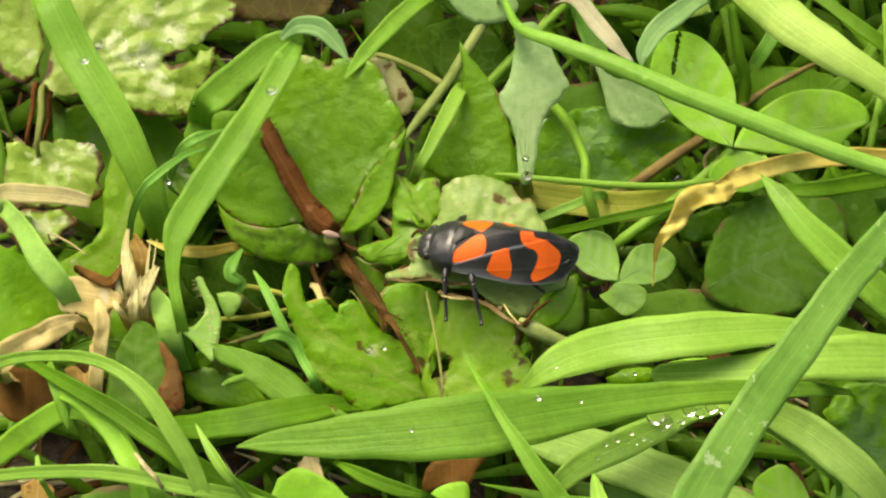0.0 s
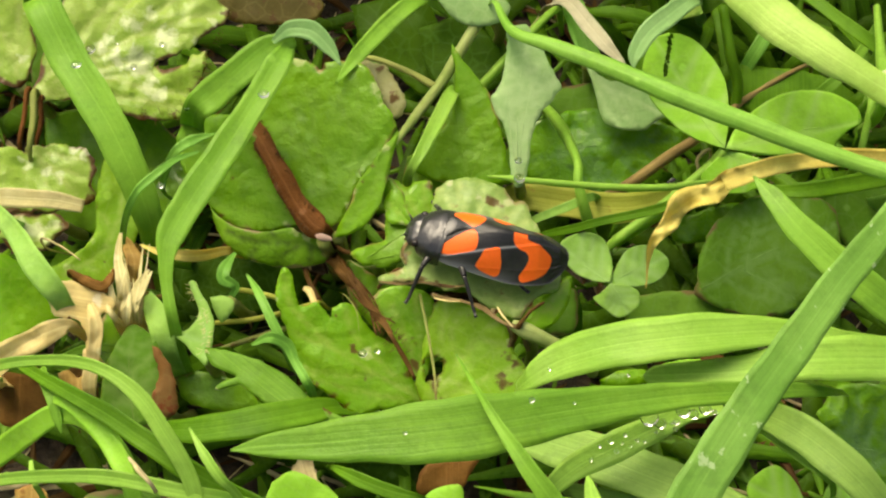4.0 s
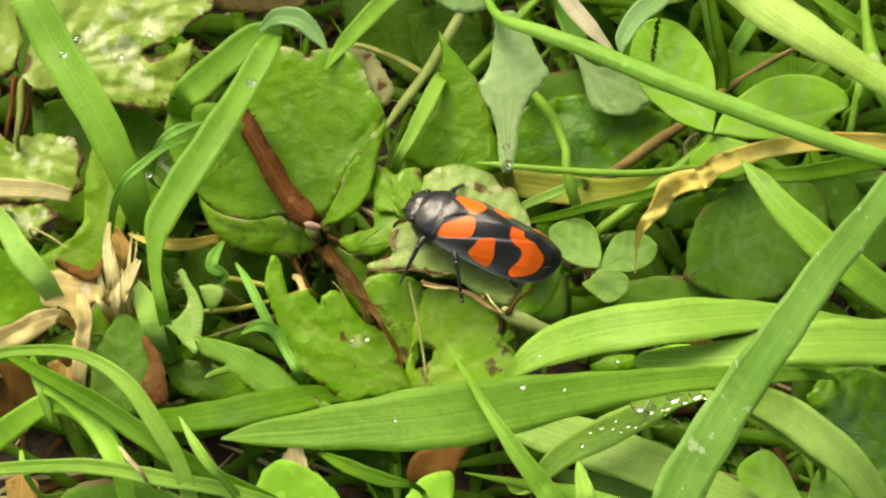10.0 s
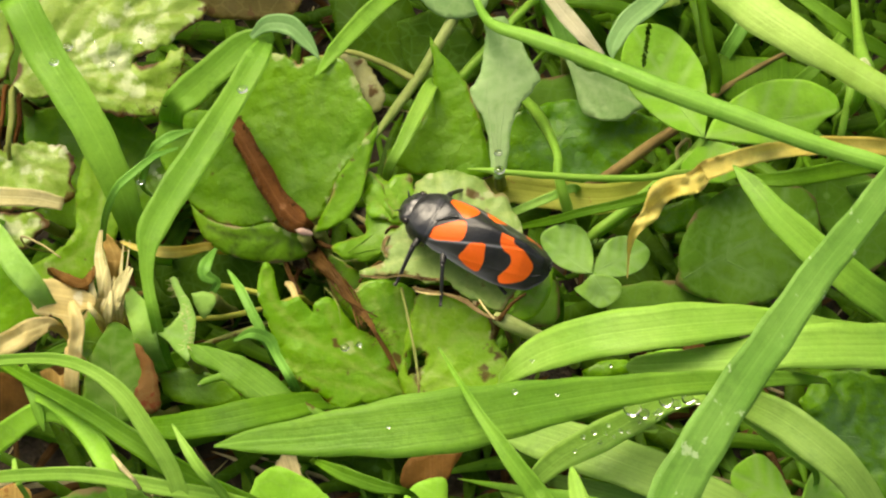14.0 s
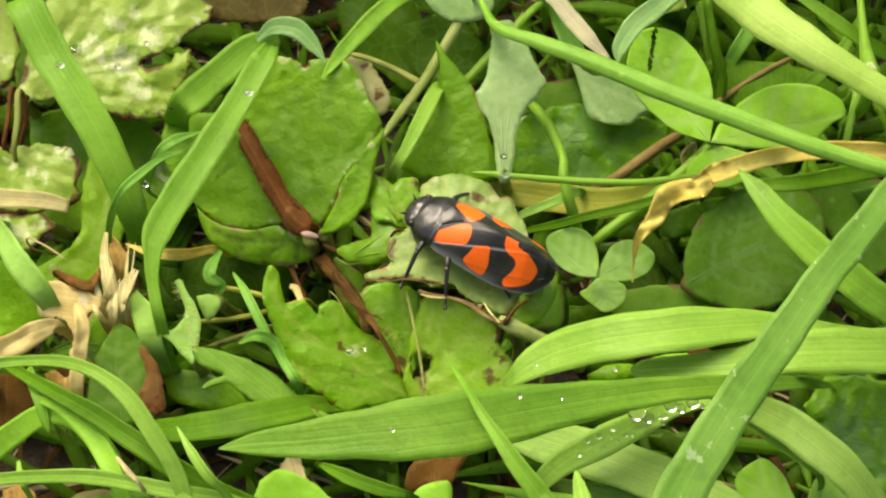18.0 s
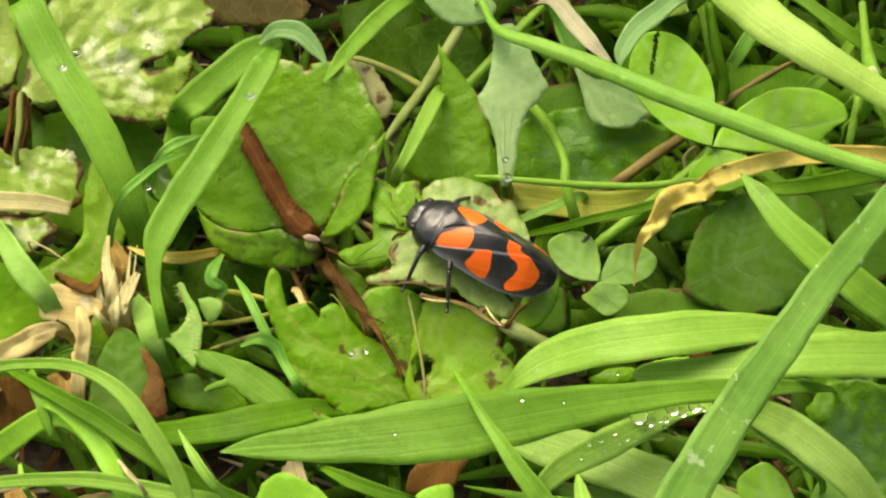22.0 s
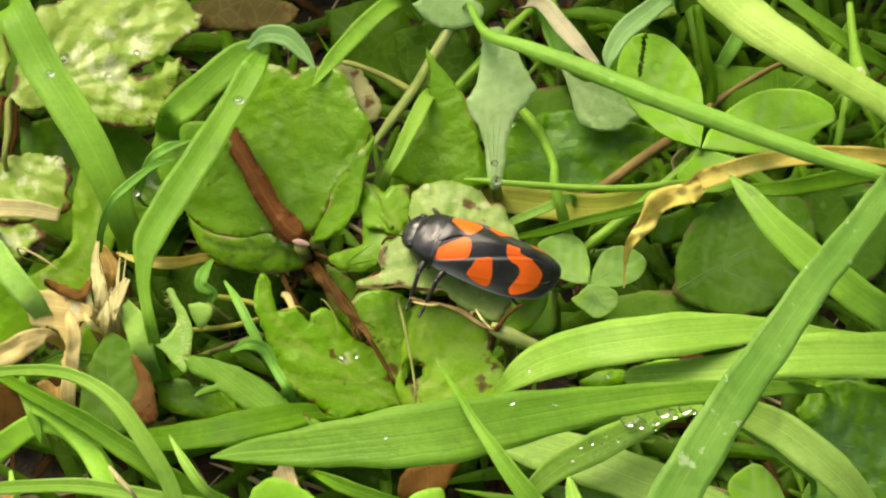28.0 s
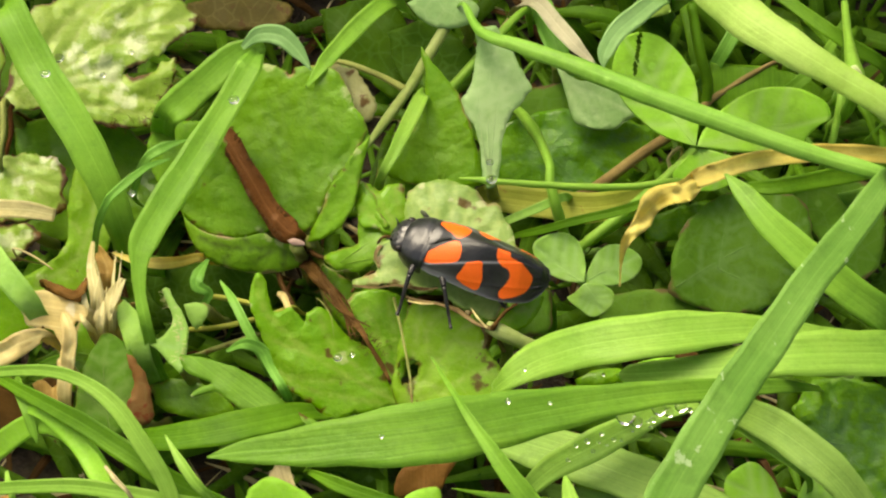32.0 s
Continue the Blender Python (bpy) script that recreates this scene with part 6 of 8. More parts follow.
# grass blades
blade("broad bluish-green blade with a dewdrop leaning across leaves", [(-27.63, 30.91, -0.8), (-27.59, 20.19, 14.7), (-27.03, 16.61, 21), (-24.7, 12.2, 20), (-22.1, 8.14, 19), (-20.31, 5.18, 17), (-19.39, 3.47, 14.5), (-19.19, 3.52, 11), (-18.03, 5.13, 7.7), (-17.03, 10.58, -0.8)], [1.63, 2.10, 2.33, 2.47, 2.40, 2.19, 1.84, 1.41, 1.27, 0.99], "grass")
blade("broad green blade bent in two with a fold", [(-10.65, 13.82, 19.5), (-11.36, 12.06, 19.6), (-12.45, 9.99, 19), (-14.19, 6.49, 18.5), (-16.12, 2.87, 18), (-17.39, 0.28, 17.4), (-17.65, -1.22, 16.8), (-17.58, -2.77, 16), (-17.19, -4.4, 15), (-16.86, -5.16, 12), (-16.46, -4.64, 8.4), (-15.93, 0.57, -0.8)], [0.78, 1.77, 1.63, 1.98, 2.05, 1.84, 1.06, 0.71, 0.78, 0.71, 0.64, 0.49], "grass")
blade("folded torn half of a green blade", [(-10.36, 14.13, 19.8), (-12.19, 13.61, 19.3), (-14, 12.28, 18.5), (-15.67, 11.22, 17.5), (-16.83, 10.72, 16.5), (-17.38, 12.46, 11.55), (-17.41, 20.24, -0.8)], [0.99, 1.77, 2.05, 2.19, 1.77, 1.59, 1.24], "grass")
blade("pale bluish drooping blade tip", [(-11.71, 13.71, 19.9), (-10.67, 14.2, 20.6), (-9.2, 13.88, 20.8), (-8.1, 13.03, 20.3), (-7.3, 12.03, 19.7)], [0.35, 1.06, 1.34, 0.99, 0.11], "glaucous")
blade("bright green blade with a split tip", [(-0.26, 33.61, -0.8), (-1.28, 25.45, 10.5), (-2.48, 22.05, 15), (-4.73, 19.04, 15.5), (-6.56, 16.2, 15.6), (-7.81, 14, 15.6)], [0.84, 1.08, 1.20, 1.27, 1.06, 0.14], "grass")
blade("thin curling bluish blade tip", [(-15.43, 9.3, 16), (-16.92, 8.69, 16), (-17.97, 7.92, 15.8), (-18.71, 7.7, 14), (-19.47, 9.14, 9.8), (-19.63, 15.72, -0.8)], [0.07, 0.71, 0.57, 0.49, 0.45, 0.35], "blue")
blade("thin curling bluish blade tip", [(-16.03, 5.82, 18.5), (-17.48, 5.22, 18.4), (-18.82, 4.04, 18.2), (-19.88, 3.17, 17.6), (-20.81, 3.1, 15), (-21.83, 4, 10), (-22.58, 5.86, 7), (-22.73, 11.05, -0.8)], [0.11, 0.42, 0.57, 0.49, 0.49, 0.42, 0.38, 0.30], "blue")
blade("bright arching narrow grass blade", [(-29.6, 0.99, -0.8), (-28.7, -8.19, 13.3), (-26.7, -10.57, 19), (-24.22, -10.7, 20), (-21.53, -11.02, 20.4), (-19.51, -11.82, 20.4), (-17.65, -13.28, 20), (-16.35, -14.92, 19), (-15.11, -16.46, 17.5), (-14.27, -18.21, 15), (-13.4, -18.21, 10.5), (-12.58, -12.09, -0.8)], [0.49, 0.64, 0.71, 0.64, 0.71, 0.78, 0.99, 1.06, 0.99, 0.92, 0.83, 0.64], "bright")
blade("long green blade slanting across the litter", [(-28.34, 3.35, -0.8), (-27.76, -4.2, 9.8), (-26.3, -7.24, 14), (-23.28, -10.08, 16), (-20.23, -12.42, 17), (-17.35, -14.72, 17.5), (-15.02, -16.18, 17), (-12.46, -17.1, 16), (-9.9, -17.85, 15), (-7.98, -16.6, 10.5), (-6.52, -9.74, -0.8)], [0.40, 0.51, 0.57, 0.92, 1.20, 1.27, 1.27, 1.06, 0.92, 0.83, 0.64], "deep")
blade("short green blade tip hanging down", [(-25.27, 2.13, -0.8), (-25.38, -5.03, 9.8), (-25.07, -7.45, 14), (-24.06, -9.86, 15), (-23.54, -11.33, 14.5), (-23.31, -12.01, 14)], [0.49, 0.64, 0.71, 0.78, 0.57, 0.07], "grass")
blade("arching pale green blade over a dark gap", [(-31.11, -5.54, -0.8), (-30.21, -10.32, 7), (-28.21, -11.48, 10), (-25.64, -11.42, 13), (-23.42, -10.94, 14.5), (-21.58, -11.74, 15), (-19.92, -13.36, 15), (-19.03, -14.69, 14), (-18.61, -16.25, 12), (-18.09, -16.74, 8.4), (-17.48, -12.14, -0.8)], [1.09, 1.40, 1.55, 1.55, 1.27, 1.20, 1.27, 1.20, 0.99, 0.89, 0.69], "clover", fold=0.1)
blade("yellow-green stem-like blade lying flat", [(-29.65, -6.63, -0.8), (-28.76, -13.9, 10.5), (-26.76, -15.81, 15), (-22.96, -16.03, 16), (-19.62, -16.33, 16.4), (-15.63, -17.25, 16.6), (-12.43, -17.58, 16), (-9.23, -18.21, 15), (-7.27, -16.8, 10.5), (-5.79, -9.83, -0.8)], [0.49, 0.64, 0.71, 0.78, 0.92, 0.92, 0.85, 0.85, 0.76, 0.59], "bright")
blade("thin upright green blade tip", [(-15.07, -14.18, 18.5), (-14.08, -15.92, 18.5), (-13.19, -17.1, 18), (-12.35, -17.54, 17), (-11.53, -17.85, 15), (-10.59, -16.4, 10.5), (-9.73, -9.41, -0.8)], [0.11, 0.57, 0.64, 0.49, 0.49, 0.45, 0.35], "bright")
blade("long broad blade lying across the sward", [(-12.46, -16.29, 19.6), (-10.59, -16.23, 20), (-7.7, -16.3, 20.5), (-4.53, -16.23, 21), (-1.07, -16.04, 21.3), (2.08, -15.53, 21.3), (5.58, -14.62, 21), (9.47, -13.58, 20.5), (13.41, -12.71, 20), (17.15, -11.84, 19), (20.49, -10.46, 17), (23.56, -8.47, 13.5), (24.74, -6.09, 9.45), (25.74, 0.85, -0.8)], [0.11, 1.20, 2.12, 2.83, 3.67, 3.60, 2.90, 2.05, 1.48, 1.27, 0.92, 0.42, 0.38, 0.30], "ribbed", fold=0.07, face=(0.0, -0.32, 0.95))
blade("broad bright arching blade", [(3.17, -0.38, -0.8), (3.43, -7, 9.94), (4.38, -8.38, 14.2), (6.33, -7.7, 15.5), (9.31, -7.53, 17), (12.64, -7.32, 17.6), (16.03, -6.92, 17.6), (20.21, -6.33, 17), (23.77, -6.16, 16), (28.3, -5.61, 14), (29.29, -3.81, 9.8), (30.19, 2.99, -0.8)], [0.74, 0.95, 1.06, 2.40, 2.83, 2.90, 2.61, 1.48, 0.99, 0.85, 0.76, 0.59], "bright", fold=0.07, face=(0.0, -0.2, 0.98))
blade("broad bright blade beneath another blade", [(11.51, -8.19, 15), (12.1, -8.4, 15.2), (14.09, -8.56, 15.6), (17.36, -8.83, 16.4), (20.69, -8.41, 17), (24.06, -8.25, 17), (28.34, -7.78, 16), (29.33, -5.75, 11.2), (30.23, 2, -0.8)], [0.21, 1.20, 1.63, 2.05, 2.61, 2.90, 2.97, 2.67, 2.08], "bright", fold=0.07, face=(0.0, -0.2, 0.98))
blade("spotted bluish-green blade slanting upright", [(28.94, 16.09, -0.8), (27.96, 3.1, 17.5), (26.82, -1.54, 25), (24.34, -5.15, 25.5), (21.71, -8.54, 25.6), (19, -12.37, 25.4), (16.42, -15.94, 25), (14.47, -18.88, 24.6), (12.94, -21.29, 24), (11.86, -23.12, 23), (10.85, -22.09, 16.1), (10.54, -12.08, -0.8)], [1.09, 1.40, 1.55, 1.84, 1.98, 2.19, 2.33, 2.54, 2.69, 2.47, 2.23, 1.73], "scarred", fold=0.07)
blade("green blade with a dark pointed tip", [(18.57, 3.79, 19), (19.53, 2.34, 19), (21.03, -0.15, 19), (22.79, -2.06, 18.6), (24.75, -3.72, 18), (27.98, -5.26, 16), (29.79, -4.2, 11.2), (31.17, 2.96, -0.8)], [0.11, 1.20, 1.77, 2.05, 2.12, 2.12, 1.91, 1.48], "grass", fold=0.15)
blade("long narrow rounded blade crossing the clover", [(2.16, 33.27, -0.8), (2.17, 23.95, 11.9), (2.7, 19.98, 17), (3.74, 16.15, 18.5), (6.42, 13.91, 19.5), (9.95, 11.72, 20), (14.09, 9.14, 20.3), (18.19, 7.09, 20.3), (22.29, 5.31, 20), (25.06, 4.43, 19.6), (28.86, 3.21, 19), (30.77, 4.89, 13.3), (32.21, 13.64, -0.8)], [0.25, 0.32, 0.35, 0.71, 0.99, 1.20, 1.27, 1.27, 1.13, 1.06, 0.99, 0.89, 0.69], "smooth", fold=-0.45)
blade("thick bright glossy blade sheath", [(16.42, 33.55, -0.8), (16.85, 23, 14), (18.07, 19.01, 20), (20.68, 15.6, 20.5), (23.34, 12.95, 20.5), (26.09, 11.02, 20), (29.88, 8.37, 19), (31.52, 9.51, 13.3), (32.81, 17.94, -0.8)], [1.73, 2.23, 2.47, 2.90, 2.47, 1.84, 1.77, 1.59, 1.24], "sheath", fold=-0.25)
blade("pale bluish blade curving up", [(11.55, 12.86, 18.5), (11.71, 13.77, 19), (12.54, 15.29, 19.2), (13.94, 16.93, 19), (16.06, 19.58, 18), (17.32, 23.3, 12.6), (18.37, 32.88, -0.8)], [0.11, 1.06, 1.34, 1.41, 1.27, 1.14, 0.89], "glaucous")
blade("pale cream dry blade in the shade", [(6.87, 34.57, -0.8), (7.11, 27.73, 8.4), (8, 24.5, 12), (9.27, 21.95, 12.5), (10.38, 20.14, 12.5), (11.71, 18.78, 12)], [0.74, 0.95, 1.06, 1.20, 1.06, 0.28], "bleached", name='withered_leaf', category='dry leaf')
blade("narrow dark green blade by the bug", [(4.73, 12.02, -0.8), (4.86, 6.54, 7.7), (5.58, 4.88, 11), (7.5, 3.98, 13), (9.94, 3.69, 14.5), (12.44, 3.99, 15), (14.68, 4.95, 14.8), (17.18, 7.07, 13), (17.79, 9.15, 9.1), (18.46, 15.7, -0.8)], [0.25, 0.32, 0.35, 0.57, 0.60, 0.64, 0.64, 0.57, 0.51, 0.40], "deep")
blade("yellowing flat blade under thin stems", [(3.28, 15.76, -0.8), (3.54, 11.69, 5.6), (4.47, 10.35, 8), (7.46, 9.13, 9), (10.44, 8.29, 9.5), (12.73, 8.52, 9.5), (15.26, 10.59, 8), (16.03, 12.19, 5.6), (16.8, 16.41, -0.8)], [1.24, 1.59, 1.77, 1.98, 2.12, 1.84, 1.41, 1.27, 0.99], "yellowing")
blade("pale green narrow blade in the tangle", [(4.12, 12.72, -0.8), (4.3, 7.93, 7), (5.1, 6.75, 10), (7.28, 6.81, 11.5), (9.22, 8.11, 11), (9.88, 9.88, 7.7), (10.58, 15.42, -0.8)], [0.35, 0.45, 0.49, 0.64, 0.57, 0.51, 0.40], "clover_pale")
blade("short bright grass blade", [(0.54, 24.27, -0.8), (0.12, 17.98, 8.68), (-0.08, 15.93, 12.4), (-1.1, 12.98, 13), (-2.02, 10.58, 13), (-2.92, 9.23, 12), (-3.25, 10.17, 8.4), (-3.15, 15.63, -0.8)], [0.64, 0.83, 0.92, 1.06, 0.85, 0.64, 0.57, 0.45], "bright")
dried = tagged(new("withered_leaf"), "dried yellow grass leaf with a brown papery curled tip", "dry leaf")
blade("", [(34.04, 17.47, -0.8), (32.55, 10.09, 10.5), (30.58, 7.99, 15), (25.87, 7.29, 16.5), (22.76, 6.31, 17.4), (20.13, 5.55, 17.8), (17.93, 4.7, 17.8), (16.84, 4.2, 17.7)], [0.74, 0.95, 1.06, 1.20, 1.06, 1.13, 1.27, 1.06], "ochre", name='blade', fold=0.3, crumple=0.35, parent=dried)
blade("", [(18.33, 4.94, 17.6), (16.45, 3.86, 17.8), (15.01, 3.13, 17.6), (13.78, 2.36, 17.1), (12.88, 1.37, 16.6), (12.34, 0.43, 16.1), (12.15, -0.59, 15.6), (12.03, -1.75, 15)], [0.92, 1.41, 1.48, 1.41, 0.92, 0.57, 0.18, 0.11], "ochre", name='papery_tip', fold=0.45, wave=0.35, crumple=1.5, parent=dried)
blade("dull olive blade behind the dried one", [(33.61, 17.56, -0.8), (32.18, 10.92, 9.1), (30.3, 8.7, 13), (25.5, 7.01, 14), (22.52, 6.46, 14), (20.15, 7.3, 13)], [0.84, 1.08, 1.20, 1.20, 1.06, 0.49], "deep")
blade("tapering green grass shoot standing before the bug", [(0.2, -9.91, 19.8), (1.39, -13.61, 21.9), (2.67, -16.48, 22.6), (4.03, -18.67, 22.4), (5.26, -20.15, 21.6), (6.67, -21.55, 20), (8.09, -20.56, 14), (9.24, -11.8, -0.8)], [0.11, 0.32, 0.60, 0.99, 1.20, 1.27, 1.14, 0.89], "grass", fold=0.35)
blade("dew-covered green blade beneath the long blade", [(4.48, -7.91, -0.8), (4.72, -14.84, 10.5), (5.61, -16.18, 15), (7.38, -15.29, 16.4), (9.65, -14.43, 17.2), (11.96, -13.35, 17.6), (14.01, -12.28, 17.4), (16.58, -10.86, 16), (17.45, -8.46, 11.2), (18.28, -0.48, -0.8)], [0.74, 0.95, 1.06, 1.63, 1.91, 1.55, 1.06, 0.85, 0.76, 0.59], "bright", face=(0.0, -0.2, 0.98))
blade("pale ribbed blade turned flat", [(2.97, -2.53, -0.8), (3.16, -8.63, 8.4), (3.98, -10.64, 12), (6.61, -12.47, 13.6), (9.18, -13.97, 14.6), (11.73, -15.33, 15), (14.6, -16.67, 15), (17.9, -17.87, 14), (18.84, -16.53, 9.8), (19.7, -10.01, -0.8)], [1.48, 1.91, 2.12, 2.83, 3.04, 2.90, 2.61, 2.12, 1.91, 1.48], "pale", fold=0.08, face=(0.0, -0.2, 0.98))
blade("greyish withering blade arching down", [(17.36, -0.39, -0.8), (17.43, -7.1, 9.1), (18.05, -9.45, 13), (19.66, -11.51, 15), (21.32, -13.55, 16), (23.09, -15.43, 16), (24.58, -16.74, 15), (25.77, -17.89, 13), (26.49, -17.03, 9.1), (27.22, -11.21, -0.8)], [0.99, 1.27, 1.41, 2.05, 2.26, 2.19, 1.91, 1.63, 1.46, 1.14], "pale")
blade("thin green blade beside a dark gap", [(18, -1.92, -0.8), (17.98, -8.55, 9.1), (18.45, -10.76, 13), (19.7, -12.47, 14), (21.02, -13.85, 14.4), (22.29, -15, 14), (22.89, -13.85, 9.8), (23.54, -7.45, -0.8)], [0.30, 0.38, 0.42, 0.64, 0.71, 0.42, 0.38, 0.30], "grass")
blade("upright pointed green grass shoot", [(7.39, -19.08, 22), (7.51, -20.24, 22.4), (7.77, -21.92, 22), (8.08, -21.25, 15.4), (8.57, -11.88, -0.8)], [0.14, 0.71, 1.20, 1.08, 0.84], "bright")
blade("broad green blade under the long blade", [(-18.71, -3, -0.8), (-18.56, -8.45, 7.7), (-17.81, -10.06, 11), (-15.12, -11.11, 13), (-11.97, -11.15, 14), (-9.33, -10.28, 13.6), (-7.06, -8.85, 12), (-6.39, -6.98, 8.4), (-5.68, -0.96, -0.8)], [0.89, 1.14, 1.27, 1.77, 1.98, 1.84, 1.41, 1.27, 0.99], "deep", fold=0.07, face=(0.0, -0.2, 0.98))
blade("bluish green narrow shoot", [(-13.05, -0.04, 13.5), (-12.11, -1.98, 14.2), (-11.26, -3.74, 14), (-10.31, -5.13, 12.6), (-9.86, -4.27, 8.82), (-9.29, 1.38, -0.8)], [0.14, 0.57, 0.64, 0.57, 0.51, 0.40], "blue")
blade("bluish green curled shoot", [(-12.23, -6.33, 15), (-11.09, -6.15, 15.6), (-10.1, -6.25, 15), (-9.59, -7.09, 14.4), (-8.69, -8.53, 14), (-8.38, -7.36, 9.8), (-7.89, -0.95, -0.8)], [0.14, 0.71, 0.78, 0.57, 0.57, 0.51, 0.40], "blue")
blade("bluish green curled leaf tip", [(-13.74, 0.91, 14.5), (-14.26, -0.46, 14.8), (-14.31, -1.18, 14.6), (-13.57, -1.41, 14), (-14.19, -1.67, 12.8), (-14.74, -0.37, 8.96), (-14.77, 5.64, -0.8)], [0.21, 0.78, 0.85, 0.49, 0.35, 0.32, 0.25], "blue")
blade("pale wet grass stub with droplets", [(-19.17, -2.05, 14), (-18.4, -3.45, 14.2), (-17.91, -4.86, 13.8), (-17.53, -5.58, 12), (-17.25, -4.67, 8.4), (-16.78, 0.78, -0.8)], [0.85, 1.41, 1.48, 1.27, 1.14, 0.89], "clover_pale")
blade("narrow green blade in shade", [(-7.78, -5.1, -0.8), (-7.71, -11.16, 8.4), (-7.1, -13.11, 12), (-5.5, -14.44, 13), (-3.47, -15.39, 13.2), (-1.64, -15.62, 12.8), (-0.84, -14.19, 8.96), (-0.07, -8.1, -0.8)], [0.25, 0.32, 0.35, 0.92, 0.85, 0.35, 0.32, 0.25], "deep")
blade("short olive blade by dry husks", [(-18.02, 1.3, -0.8), (-17.95, -2.86, 5.6), (-17.35, -4.34, 8), (-15.89, -5.59, 9), (-13.68, -6.63, 9), (-11.58, -7.28, 8), (-10.82, -6.55, 5.6), (-10.06, -2.85, -0.8)], [0.54, 0.70, 0.78, 1.20, 1.41, 1.06, 0.95, 0.74], "deep")
blade("narrow blade in shade beside the red-edged leaf", [(-18.74, 0.86, -0.8), (-18.56, -3.46, 6.3), (-17.76, -4.53, 9), (-16.23, -4.53, 10), (-14.41, -4.06, 10.6), (-13.64, -2.59, 7.42), (-12.87, 2.62, -0.8)], [0.59, 0.76, 0.85, 1.20, 0.71, 0.64, 0.49], "deep")
blade("orange-yellow withered blade tip", [(-19.78, 1.27, 14.8), (-18.38, 0.56, 15), (-16.8, 0.4, 14.8), (-15.65, 1.8, 13), (-14.67, 3.52, 11), (-14.28, 5.53, 7.7), (-13.74, 11.23, -0.8)], [0.11, 0.49, 0.78, 0.71, 0.57, 0.51, 0.40], "ochre", name='withered_leaf', category='dry leaf')
blade("torn pale blade end with ribs", [(-31.32, 14.28, -0.8), (-31.03, 8.18, 8.75), (-30.04, 6.53, 12.5), (-27.7, 6.15, 13), (-25.8, 5.87, 13.2), (-24.04, 5.56, 13)], [0.84, 1.08, 1.20, 1.27, 1.13, 0.85], "fibre", name='withered_leaf', category='dry leaf')
blade("green blade crossing pale torn leaves", [(-29.15, 13.56, -0.8), (-29.09, 4.92, 11.9), (-28.49, 2.08, 17), (-26.92, -0.01, 17.5), (-25.65, -2.06, 17.4), (-24.25, -3.53, 16.5), (-23.59, -3.53, 14), (-22.59, -1.85, 9.8), (-21.69, 4.87, -0.8)], [0.74, 0.95, 1.06, 1.20, 1.55, 1.41, 1.06, 0.95, 0.74], "clover_pale")
blade("bluish broad grass blade behind a bent leaf", [(8.31, 34.43, -0.8), (8.09, 29.63, 6.3), (8.24, 27.77, 9), (8.99, 23.63, 10), (9.61, 21.43, 9.5), (10.26, 20.61, 8), (10.76, 20.95, 5.6), (11.36, 24.41, -0.8)], [1.09, 1.40, 1.55, 1.77, 1.41, 0.71, 0.64, 0.49], "blue")
blade("bluish short blade in the tangle", [(19.58, 25.12, -0.8), (19.66, 22.06, 4.9), (20.28, 21.71, 7), (21.46, 22.65, 9), (22.68, 24.87, 9.5), (23.79, 27.49, 9), (24.1, 29.31, 6.3), (24.59, 34.07, -0.8)], [0.59, 0.76, 0.85, 1.06, 0.99, 0.92, 0.83, 0.64], "blue")
blade("olive blade behind a bright sheath", [(33.25, 25.23, -0.8), (32.48, 19.56, 8.4), (31.69, 18.27, 12), (28.71, 18.83, 14), (26.16, 20.95, 14.5), (24.15, 23.48, 14), (23.65, 25.79, 9.8), (23.65, 32.89, -0.8)], [0.64, 0.83, 0.92, 0.99, 0.92, 0.85, 0.76, 0.59], "deep")
blade("green blade low in the tangle", [(23.76, 23.3, -0.8), (23.93, 20.04, 4.9), (24.71, 19.36, 7), (26.67, 19.77, 9), (28.74, 22.38, 9), (30.53, 25.93, 8), (30.88, 27.61, 5.6), (31.4, 31.88, -0.8)], [0.49, 0.64, 0.71, 0.92, 0.78, 0.57, 0.51, 0.40], "grass")
blade("pale flat blade near the lower litter", [(6.92, -6.61, -0.8), (6.99, -11.72, 7), (7.59, -13.44, 10), (9.62, -15.19, 12), (11.94, -15.87, 12), (14.69, -16.28, 11), (15.48, -15.08, 7.7), (16.25, -9.87, -0.8)], [0.59, 0.76, 0.85, 1.27, 1.27, 1.06, 0.95, 0.74], "pale")
blade("narrow green blade low at the litter", [(-26.93, 0.41, -0.8), (-26.78, -3.74, 6.3), (-26.03, -4.53, 9), (-23.82, -3.68, 10), (-21.61, -3.72, 10.4), (-19.6, -4.11, 9), (-18.81, -3.18, 6.3), (-18.04, 1.05, -0.8)], [0.25, 0.32, 0.35, 0.57, 0.57, 0.42, 0.38, 0.30], "grass")
blade("narrow green shoot at the litter", [(-24.92, -13.86, 14), (-24.57, -15.1, 14.4), (-24.22, -15.82, 14), (-23.96, -14.68, 9.8), (-23.51, -8.29, -0.8)], [0.21, 0.42, 0.35, 0.32, 0.25], "bright")
blade("pale grass blade under the arching one", [(-24.73, -0.54, -0.8), (-24.63, -7.91, 10.36), (-23.96, -10.13, 14.8), (-22.38, -11.2, 15.6), (-20.65, -12.98, 16), (-19.32, -14.87, 16), (-18.49, -16.59, 15.4), (-18.01, -17.68, 14), (-17.69, -16.73, 9.8), (-17.2, -10.45, -0.8)], [0.30, 0.38, 0.42, 0.85, 1.13, 1.20, 0.99, 0.78, 0.70, 0.54], "clover")
